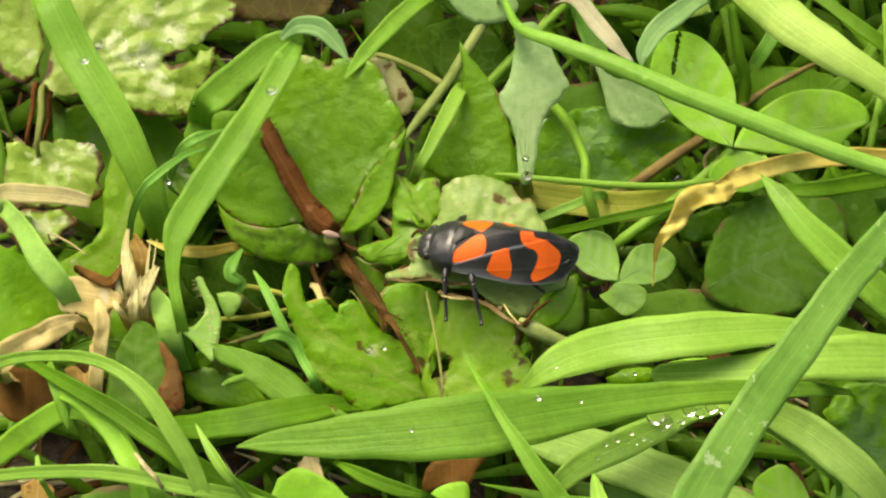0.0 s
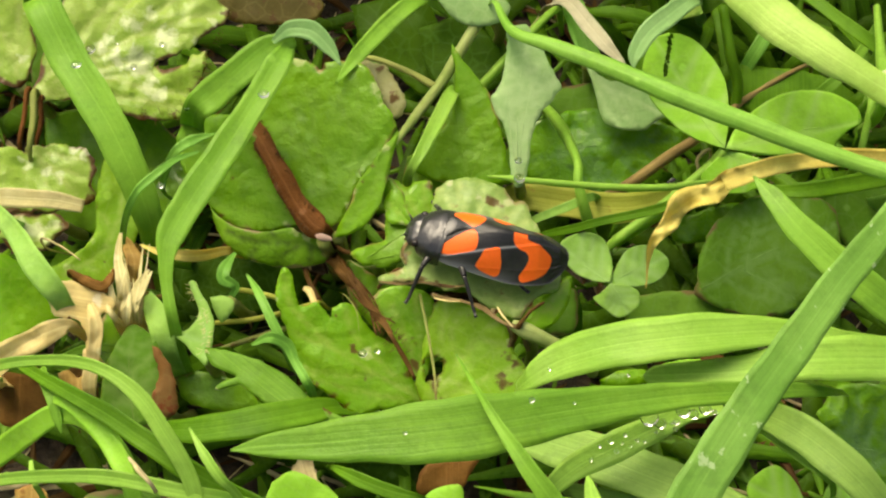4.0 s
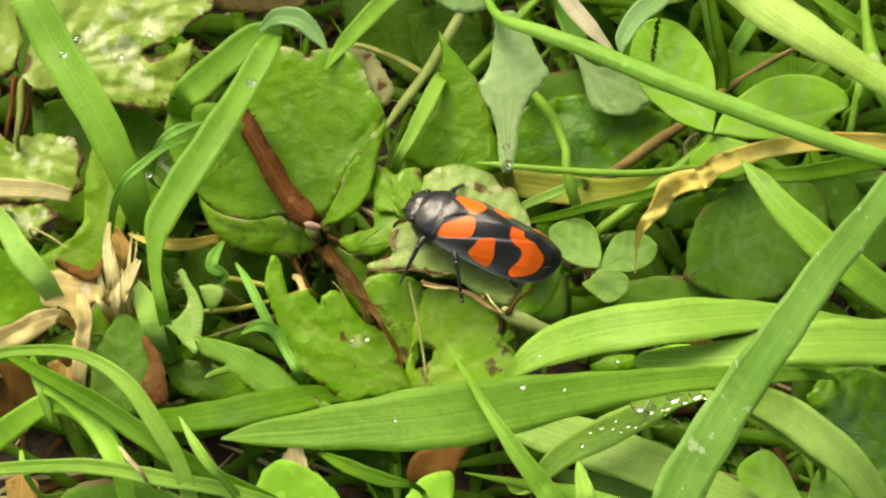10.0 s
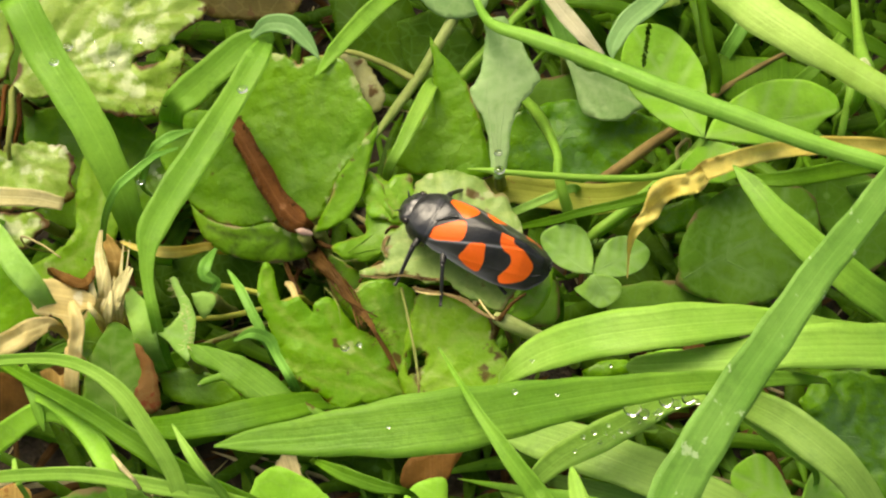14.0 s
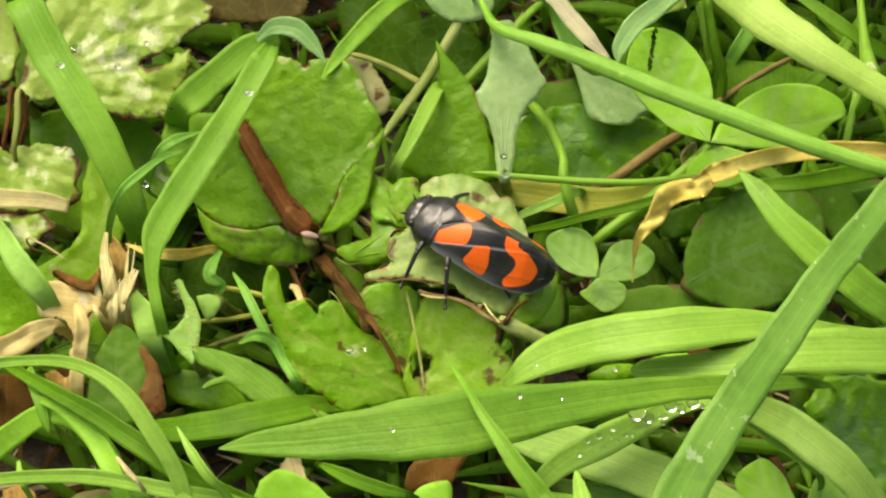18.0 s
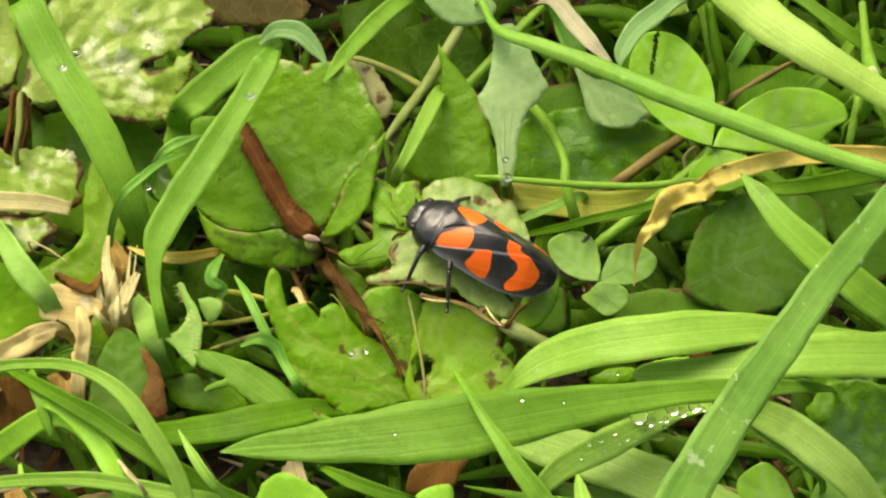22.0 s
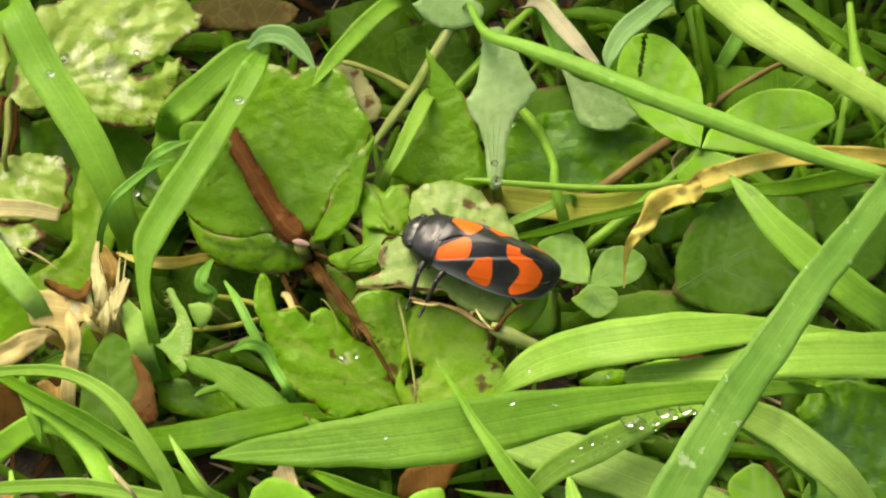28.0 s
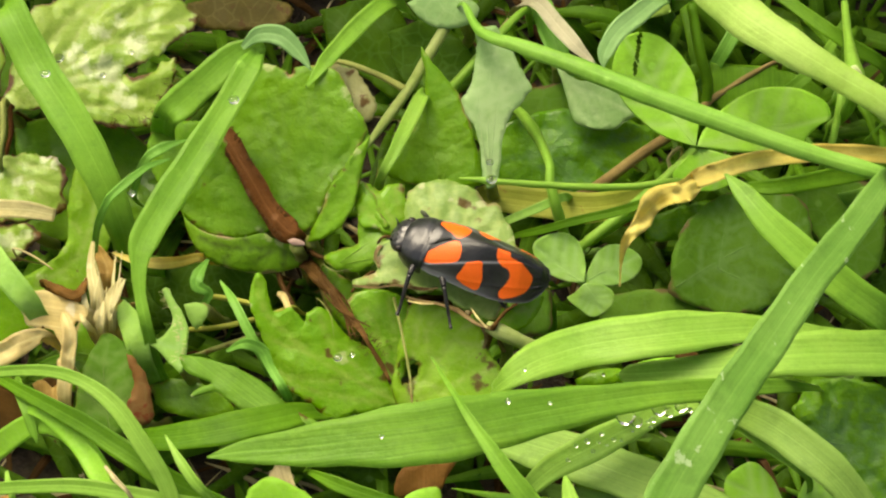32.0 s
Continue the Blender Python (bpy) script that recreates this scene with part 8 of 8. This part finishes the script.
SHOULDER = [(-.03, .61), (.08, .30), (.18, .13), (.26, .03), (.31, .15), (.32, .32), (.30, .43), (.19, .52), (.06, .61)]
MIDDLE = [(.38, .40), (.49, .32), (.51, .48), (.52, .63), (.49, .83), (.41, .82), (.32, .73), (.35, .55)]
BAND = [(.59, -.02), (.69, -.02), (.71, .10), (.81, .17), (.89, .32), (.89, .53), (.85, .73), (.75, .85), (.68, .88), (.66, .77), (.70, .63),
        (.73, .45), (.70, .33), (.65, .30), (.60, .18)]
# the far wing is overlapped along the back, so that its band starts lower
BAND_UNDER = [(.70, .76), (.77, .73), (.83, .74), (.84, .80), (.76, .88), (.68, .90), (.67, .82)]


def inside(q, ring):
    """How far q lies inside a ring (below zero: outside)."""
    near, within = 9.0, False
    for (ax, ay), (bx, by) in zip(ring, ring[1:] + ring[:1]):
        d = np.array((bx - ax, by - ay))
        t = min(1, max(0, ((q[0] - ax) * d[0] + (q[1] - ay) * d[1]) / (d @ d + 1e-12)))
        near = min(near, math.hypot(q[0] - ax - t * d[0], q[1] - ay - t * d[1]))
        if (ay > q[1]) != (by > q[1]) and q[0] < (bx - ax) * (q[1] - ay) / (by - ay) + ax:
            within = not within
    return near if within else -near


def make_wing(parent, side):
    nu, nv, verts, spot, painted_sheen, faces = 72, 36, [], [], [], []
    rings = []
    for ring in (SHOULDER, MIDDLE, BAND if side > 0 else BAND_UNDER):
        smooth, _ = spline([(u * 3, v, 0) for u, v in ring + ring[:1]], 4)
        rings.append([(x, y) for x, y, _ in smooth[:-1]])
    for i in range(nu + 1):
        u = (i / nu) ** 0.9
        for j in range(nv + 1):
            v = np.interp(u, (0, .15, .5, .8, 1), (.86, .85, .91, .94, .97)) * j / nv
            q = wing_at(u, v, side)
            q[2] -= 0.07 * math.exp(-(v / 0.05) ** 2)
            line = np.interp(u, (0, .18, .36, .48, .7, 1), (.67, .51, .39, .33, .18, .02))
            vein = -0.9 * math.exp(-((v - line) / 0.018) ** 2) + 0.9 * math.exp(-((v - line - 0.035) / 0.02) ** 2) + math.exp(-((v - 0.80 + 0.2 * u) / 0.02) ** 2)
            q[2] += 0.045 * vein + 0.05 * math.sin(v * 42) * max(0.0, (u - 0.84) / 0.16)
            verts.append(q * MM)
            # where grey stands for reflections: the front border, the seam, the lower edge
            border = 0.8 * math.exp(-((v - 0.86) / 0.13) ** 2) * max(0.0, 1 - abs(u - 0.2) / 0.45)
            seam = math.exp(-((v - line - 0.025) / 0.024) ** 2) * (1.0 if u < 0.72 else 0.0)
            painted_sheen.append(min(1.0, border + 0.75 * seam + 0.45 * math.exp(-((j / nv - 1.0) / 0.025) ** 2)))
            spot.append(max(inside((u * 3, v), r) for r in rings))
    row = nv + 1
    for i in range(nu):
        for j in range(nv):
            f = (i * row + j, i * row + j + 1, (i + 1) * row + j + 1, (i + 1) * row + j)
            faces.append(f if side < 0 else f[::-1])
    return sheet("fore_wing", verts, faces, WING, parent, spot=spot, painted_sheen=painted_sheen, label="black wing case with orange-red patches")


def dome(parent):
    """The pronotum: a broad shield, its hind edge drawn out to a blunt angle."""
    nu, nv, verts, faces = 18, 24, [], []
    for i in range(nu + 1):
        u = i / nu
        for j in range(nv + 1):
            s = 2 * j / nv - 1
            a = s * math.pi / 2
            w = np.interp(u, (0, .25, .6, 1), (1.32, 1.64, 1.88, 1.86))
            top = np.interp(u, (0, .2, .6, 1), (2.42, 2.78, 3.03, 3.1))
            x = 4.45 - u * 1.85 - 0.45 * u * max(0, 1 - 1.1 * abs(s)) ** 0.8 - 0.22 * (1 - u) * s * s
            z = 1.35 + (top - 1.35) * max(math.cos(a), 0) ** 0.75
            z += 0.05 * math.exp(-((u - 0.94) / 0.05) ** 2) - 0.06 * math.exp(-((u - 0.84) / 0.07) ** 2) - 0.04 * math.exp(-(s / 0.05) ** 2) * u * (1 - u) * 4
            z += 0.05 * noise.noise(Vector((x * 3, s * 5, 1))) - 0.10 * math.exp(-((u - 0.25) / 0.1) ** 2 - ((abs(s) - 0.35) / 0.15) ** 2)
            verts.append(np.array((x, w * math.sin(a), z)) * MM)
    row = nv + 1
    for i in range(nu):
        for j in range(nv):
            faces.append((i * row + j, (i + 1) * row + j, (i + 1) * row + j + 1, i * row + j + 1)[::-1])
    return sheet("pronotum", verts, faces, SHIELD, parent, label="glossy black shield behind the head")


def scutellum_plate():
    """A triangle between the wing roots, its rim raised round a shallow dip."""
    n, verts, faces = 12, [], []
    for i in range(n + 1):
        for j in range(n + 1):
            t, s = i / n, 2 * j / n - 1
            x, y = 2.45 - 1.35 * t, 0.72 * s * (1 - t) ** 0.8
            u = (2.7 - x) / 7.9
            top = wing_at(max(u, 0), abs(y) / 3.2)[2]
            verts.append(np.array((x, y, top + 0.05 + 0.05 * abs(s) ** 3 - 0.07 * (1 - s * s) * math.sin(math.pi * min(1, t * 1.2)))) * MM)
    for i in range(n):
        for j in range(n):
            faces.append((i * (n + 1) + j, (i + 1) * (n + 1) + j, (i + 1) * (n + 1) + j + 1, i * (n + 1) + j + 1))
    return verts, faces


def head_shell():
    """The head: a low wedge with a flat crown, a blunt rim in front of it and a furrow down the middle."""
    v, f = blob((0, 0, 0), (0.86, 1.20, 0.72), 32, 20)
    tilt, out = Euler((0, radians(22), 0)).to_matrix(), []
    for x, y, z in v:
        x, y, z = x / MM, y / MM, z / MM
        if z > 0:
            z *= 0.80 - 0.10 * max(0.0, x)
        y *= 1 - 0.22 * max(0.0, x) ** 2
        z -= 0.07 * math.exp(-(y / 0.13) ** 2) * max(0.0, z) + 0.10 * math.exp(-((abs(y) - 0.55) / 0.17) ** 2 - ((x - 0.2) / 0.3) ** 2)
        z += 0.05 * noise.noise(Vector((x * 4, y * 4, z * 4)))
        q = tilt @ Vector((x, y, z))
        out.append(((4.45 + q.x) * MM, q.y * MM, (1.98 + q.z) * MM))
    return out, f


def make_leg(parent, hip, angle, name, reach=1.0):
    leg = sheet(name, *pipe([(0, 0, 0), (0.8 * reach, 0, 0.35), (1.4 * reach, 0, 0.3)], [0.2, 0.24, 0.17])[:2], LEG_M, parent)
    leg.matrix_basis = pose(hip[0] * MM, hip[1] * MM, hip[2] * MM, 0, 0, angle)
    sheet("tibia", *pipe([(1.4 * reach, 0, 0.3), (2.2 * reach, 0, -0.35), (2.9 * reach, 0, -1.0)], [0.15, 0.13, 0.10])[:2], LEG_M, leg)
    sheet("tarsus", *pipe([(2.88 * reach, 0, -0.98), (3.2 * reach, 0, -1.2), (3.5 * reach, 0, -1.28)], [0.11, 0.10, 0.12])[:2], LEG_M, leg)
    return leg


bug = tagged(new("froghopper"), "black bug with orange-red patches standing on a pale leaf", "insect")
LEGS = {}


def make_bug():
    v, f = blob((-0.4, 0, 2.0), (3.9, 1.4, 0.75), 24, 14)
    sheet("abdomen", v, f, BLACK, bug)
    make_wing(bug, 1)
    make_wing(bug, -1)
    dome(bug)
    v, f = scutellum_plate()
    sheet("scutellum", v, f, SHIELD, bug, label="small glossy black triangle between the wings")
    head = sheet("head", *head_shell(), SHIELD, bug)
    v, f = blob((4.95, 0, 1.5), (0.42, 0.56, 0.62), 20, 14)
    ribs = [(x, y, z + 0.00004 * math.sin(abs(y) * 26000)) for x, y, z in v]
    sheet("face", ribs, f, BLACK, head)
    for s in (1, -1):
        v, f = blob((4.62, 0.30 * s, 2.47), (0.09, 0.09, 0.07), 10, 6)
        sheet("ocellus", v, f, EYE_M, head)
    for s in (1, -1):
        v, f = blob((4.30, 1.06 * s, 2.12), (0.30, 0.25, 0.28), 14, 10)
        sheet("eye", v, f, EYE_M, head)
        sheet("antenna", *pipe([(5.0, 0.55 * s, 2.05), (5.15, 0.7 * s, 2.25), (5.3, 0.85 * s, 2.3)], [0.09, 0.05, 0.015])[:2], LEG_M, head)
    LEGS["front_near"] = make_leg(bug, (3.0, 1.0, 1.45), 80, "front_leg")
    LEGS["front_far"] = make_leg(bug, (3.0, -1.0, 1.45), -75, "front_leg", 0.85)
    LEGS["middle_near"] = make_leg(bug, (1.5, 1.2, 1.35), 118, "middle_leg")
    LEGS["middle_far"] = make_leg(bug, (1.2, -0.6, 1.2), -125, "middle_leg", 0.6)
    make_leg(bug, (-0.2, 1.0, 1.35), 166, "hind_leg", 0.85)
    make_leg(bug, (-0.2, -1.0, 1.35), -166, "hind_leg", 0.85)


make_bug()


# ---------------------------------------------------------------- two small flies
def make_fly(name, label, size, winged):
    fly = tagged(new(name), label, "insect")
    v, f = blob((0, 0, 0.55 * size), (0.62 * size, 0.36 * size, 0.36 * size), 14, 9)
    sheet("abdomen", v, f, BLACK, fly)
    v, f = blob((0.72 * size, 0, 0.55 * size), (0.28 * size, 0.28 * size, 0.26 * size), 12, 8)
    sheet("head", v, f, BLACK, fly)
    for s in (1, -1):
        for k in (-0.4, 0.0, 0.4):
            sheet("leg", *pipe([(k * size, 0.2 * s * size, 0.4 * size), (k * 1.4 * size, 0.55 * s * size, 0.5 * size), (k * 1.7 * size, 0.8 * s * size, 0.02)], [0.05 * size, 0.05 * size, 0.03 * size], 3, 6)[:2], LEG_M, fly)
        if winged:
            v, f = blob((-0.4 * size, 0.3 * s * size, 0.85 * size), (0.7 * size, 0.28 * size, 0.03 * size), 14, 8, Euler((0, 0, radians(-12 * s))).to_matrix())
            sheet("wing", v, f, FLY_WING, fly)
    return fly


mite = make_fly("tiny_black_springtail", "tiny round black springtail walking over a clover leaflet", 0.42, False)
midge = make_fly("flying_midge", "dark midge darting through the air", 1.6, True)


# ---------------------------------------------------------------- ground and the sward around
def make_ground():
    rings = [0.0] + [0.0012 * k for k in range(1, 60)] + [0.08, 0.1, 0.14, 0.2, 0.3, 0.5, 1, 2, 5, 12, 30, 80]
    n, verts, faces = 96, [], []
    for r in rings:
        for k in range(n):
            a = 2 * math.pi * k / n
            x, y = r * math.cos(a), r * math.sin(a) + 0.008
            h = 0.0016 * noise.noise(Vector((x * 90, y * 90, 0))) + 0.0008 * noise.noise(Vector((x * 420, y * 420, 3)))
            verts.append((x, y, h if r < 0.3 else 0.0))
    for j in range(len(rings) - 1):
        for k in range(n):
            k2 = (k + 1) % n
            faces.append((j * n + k, (j + 1) * n + k, (j + 1) * n + k2, j * n + k2))
    return tagged(sheet("ground", verts, faces, SOIL), "dark damp soil under a tangle of grass", "ground", kind="structure")


def thicket(name, label, mat, count, place, rise, length, width, seed, category="grass"):
    """Many small blades in one mesh. place(rng): where one is rooted; rise: how high its tip stands."""
    rng = random.Random(seed)
    verts, faces, uvs = [], [], []
    for _ in range(count):
        x, y, top = place(rng)
        a = rng.uniform(0, 2 * math.pi)
        ln, h = rng.uniform(*length), rng.uniform(*rise) * top
        d = np.array((math.cos(a), math.sin(a), 0))
        bend = np.array((-d[1], d[0], 0)) * rng.uniform(-0.3, 0.3) * ln
        p = np.array((x, y, -0.5))
        pts = [p, p + d * ln * 0.35 + np.array((0, 0, h * 0.8)), p + d * ln * 0.7 + bend * 0.5 + np.array((0, 0, h)), p + d * ln + bend + np.array((0, 0, h * 0.75))]
        w = rng.uniform(*width)
        v, f, uv = ribbon(pts, [w * 0.7, w, w * 0.8, 0.05], fold=0.25, steps=3, across=3, seed=rng.randrange(10 ** 6))
        k = len(verts)
        verts.extend(v)
        uvs.extend(uv)
        faces.extend(tuple(i + k for i in q) for q in f)
    return tagged(sheet(name, verts, faces, MATS[mat], uvs=uvs), label, category, kind="stuff")


def under(rng):
    while True:
        x, y = rng.uniform(-36, 36), rng.uniform(-14, 40)
        if not (-9 < x < 0 and 18 < y < 31) and not (-28 < x < -21 and -10 < y < -2):
            return x, y, 1.0


def clover_gap(rng):
    return rng.uniform(14, 34), rng.uniform(16, 34), 1.0


def around(rng):
    while True:
        x, y = rng.uniform(-260, 260), rng.uniform(-240, 280)
        if not (-42 < x < 42 and -34 < y < 46):
            return x, y, 1.0


# roots of an added grass screen, out of view past the leaves
def behind(rng):
    return rng.uniform(-70, 60), rng.uniform(47, 74), 1.0


make_ground()
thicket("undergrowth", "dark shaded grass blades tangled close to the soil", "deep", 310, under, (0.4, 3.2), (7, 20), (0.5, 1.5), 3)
# these blades take the colour with shade already in it
thicket("undergrowth", "grass blades deep in the sward, their colour darkened for shade", "shade", 320, under, (0.8, 4.5), (5, 16), (0.6, 1.8), 4)
thicket("undergrowth", "mid green grass blades and stems behind the clovers", "deep", 70, clover_gap, (4, 9), (6, 15), (0.5, 1.3), 11)
thicket("thatch", "dry brown straw litter lying on the soil", "straw", 310, under, (0.3, 1.6), (4, 12), (0.12, 0.4), 5, "straw")
thicket("thatch", "dark brown dead leaf litter on the soil", "brown_stalk", 420, under, (0.3, 2.4), (4, 11), (0.25, 0.8), 6, "litter")
thicket("lawn", "green grass standing all around the spot", "grass", 2600, around, (8, 24), (12, 34), (1.2, 3.0), 7)
# added out of view: a wall of grass that shades the far gaps
thicket("lawn", "unseen taller grass added behind the leaves to block light", "grass", 520, behind, (26, 46), (14, 30), (1.5, 3.2), 8)


# ---------------------------------------------------------------- what moves
BUG_ROWS = [
    (0, 2.74, -0.64, 15.11, -1.8, 14.3, 165.8), (0.5, 2.40, -0.51, 15.11, -1.8, 12.6, 166.4), (1, 2.45, -0.23, 15.13, -3.1, 11.5, 164.9),
    (1.5, 2.42, -0.31, 15.13, -3.8, 10.8, 164.5), (2, 2.32, -0.11, 15.14, -3.5, 10.1, 163.3), (2.5, 2.30, -0.19, 15.13, -5.2, 9.4, 163.3),
    (3, 2.31, -0.21, 15.13, -5.3, 9.6, 163.0), (3.5, 2.26, -0.03, 15.14, -4.1, 5.7, 162.8), (5.5, 2.39, -0.04, 15.15, -6.2, 6.6, 162.8),
    (6, 2.39, -0.08, 15.14, -5.9, 7.2, 162.6), (6.5, 2.38, -0.22, 15.13, -3.1, 7.1, 162.3), (7, 2.37, -0.26, 15.13, -3.1, 7.7, 161.9),
    (7.5, 2.36, -0.25, 15.13, -3.1, 7.1, 162.5), (8, 2.42, -0.10, 15.14, -5.4, 7.7, 162.1), (8.5, 2.31, -0.11, 15.14, -5.3, 7.4, 162.4),
    (9, 2.58, 0.10, 15.17, -6.7, 6.5, 161.1), (9.5, 2.48, -0.04, 15.15, -6.6, 3.1, 159.2), (10, 2.59, -0.12, 15.15, -4.7, 0.1, 154.4),
    (10.5, 2.56, -0.17, 15.15, -4.8, 0.7, 153.0), (11, 2.52, -0.22, 15.14, -4.6, 0.8, 151.3), (11.5, 2.64, -0.10, 15.15, -3.8, 0.3, 149.4),
    (12, 2.58, 0.04, 15.16, -5.9, 0.9, 150.8), (12.5, 2.61, -0.07, 15.16, -4.2, 0.5, 149.5), (13, 2.60, -0.07, 15.16, -4.2, 0.5, 149.6),
    (13.5, 2.60, -0.07, 15.16, -4.1, 0.6, 149.6), (14, 2.63, -0.08, 15.16, -4.5, 0.8, 149.7), (14.5, 2.60, -0.07, 15.16, -4.1, 0.6, 149.6),
    (16.5, 2.56, -0.07, 15.15, -3.9, 0.1, 150.0), (17, 2.61, -0.07, 15.16, -4.2, 0.6, 149.5), (17.5, 2.61, -0.07, 15.16, -4.2, 0.6, 149.6),
    (18, 2.63, -0.06, 15.16, -4.8, 1.2, 149.1), (18.5, 2.60, -0.02, 15.16, -4.2, 0.6, 149.6), (19, 2.54, -0.05, 15.16, -3.7, 0.5, 149.5),
    (19.5, 2.60, -0.07, 15.16, -4.1, 0.5, 149.6), (20, 2.57, -0.01, 15.16, -4.3, 0.8, 149.3), (20.5, 2.61, -0.07, 15.16, -4.2, 0.7, 149.4),
    (21, 2.55, -0.02, 15.16, -4.6, 0.3, 149.6), (21.5, 2.60, -0.07, 15.16, -4.2, 0.5, 149.6), (22, 2.60, -0.08, 15.15, -4.2, 0.7, 149.4),
    (22.5, 2.59, -0.07, 15.16, -3.9, 0.4, 149.5), (23, 2.58, -0.09, 15.15, -3.0, 1.2, 148.9), (23.5, 2.61, -0.07, 15.16, -4.2, 0.6, 149.6),
    (24, 2.61, -0.07, 15.16, -4.2, 0.5, 149.6), (24.5, 2.64, -0.01, 15.16, -3.7, -1.3, 148.0), (25, 2.64, -0.07, 15.16, -4.9, -0.7, 142.6),
    (25.5, 2.61, -0.31, 15.14, -2.2, -2.7, 133.3), (27.5, 2.22, -0.55, 15.10, 5.3, 2.8, 140.8), (28, 3.29, -0.47, 15.15, -5.3, 4.7, 155.6),
    (28.5, 3.18, -0.60, 15.14, -6.3, 4.6, 153.6), (29, 2.92, -0.75, 15.11, -4.4, 3.6, 156.2), (29.5, 2.73, -0.81, 15.10, -4.9, 3.9, 158.6),
    (30, 2.81, -0.83, 15.10, -3.4, 4.5, 157.5), (30.5, 2.85, -0.79, 15.11, -3.8, 3.7, 155.9), (31, 2.86, -0.79, 15.11, -4.8, 3.4, 155.9),
    (31.5, 2.85, -0.80, 15.11, -4.0, 3.5, 155.7), (32, 2.82, -0.78, 15.11, -4.7, 2.8, 156.5),
]
NEAR_FRONT = [(0, 96), (1.5, 96), (3, 70), (8.5, 70), (10, 79), (13, 85), (24, 86), (25, 69), (27.5, 80), (28, 84), (32, 87)]
FAR_FRONT = [(0, -88), (2, -70), (3, -35), (5.5, -85), (24, -92), (27.5, -70), (28, -48), (32, -50)]
NEAR_MIDDLE = [(0, 110), (3, 121), (10, 124), (11.5, 115), (13, 114), (24, 115), (25.5, 120), (27.5, 80), (28, 74), (29, 118), (32, 121)]
MITE_ROWS = [
    (0, 13.91, 5.78, 15.69, 215), (14, 14.11, 4.83, 15.16, 215), (17, 11.51, 4.13, 14.44, 215), (19, 10.66, 3.57, 14.01, 215),
    (20, 10.35, 3.39, 13.86, 215), (21, 9.67, 3.07, 13.36, 215), (21.5, 9.55, 3.00, 13.31, 215), (22, 9.39, 2.84, 13.19, 235),
    (22.5, 9.19, 2.46, 12.95, 235), (23, 8.84, 1.96, 12.61, 235), (23.5, 8.47, 1.67, 12.40, 235), (24, 7.99, 1.43, 12.20, 235),
    (24.5, 7.87, 1.36, 12.14, 235), (25, 7.73, 1.35, 12.12, 235), (25.5, 7.66, 1.42, 12.16, 235), (27.5, 7.79, 2.86, 9.00, 235),
    (32, 7.68, 2.71, 9.00, 235),
]


def motions():
    walk(bug, [(t, pose(x * MM, y * MM, z * MM, a, b, c)) for t, x, y, z, a, b, c in BUG_ROWS])
    for key, hip, rows in (("front_near", (3.0, 1.0, 1.45), NEAR_FRONT), ("front_far", (3.0, -1.0, 1.45), FAR_FRONT), ("middle_near", (1.5, 1.2, 1.35), NEAR_MIDDLE)):
        walk(LEGS[key], [(t, pose(hip[0] * MM, hip[1] * MM, hip[2] * MM, 0, 0, a)) for t, a in rows])
    walk(mite, [(t, pose(x * MM, y * MM, z * MM, 28, 0, a)) for t, x, y, z, a in MITE_ROWS])
    walk(midge, [(t, pose(x, y, z, 0, -20, 50)) for t, x, y, z in (
        (0.0, -0.070, -0.070, 0.012), (30.86, -0.070, -0.070, 0.012), (30.96, 0.0036 - 0.0145, -0.0013 - 0.018, 0.025),
        (31.04, 0.0036 + 0.0175, -0.0013 + 0.018, 0.027), (31.14, 0.085, 0.080, 0.030), (32.0, 0.085, 0.080, 0.030))])


motions()
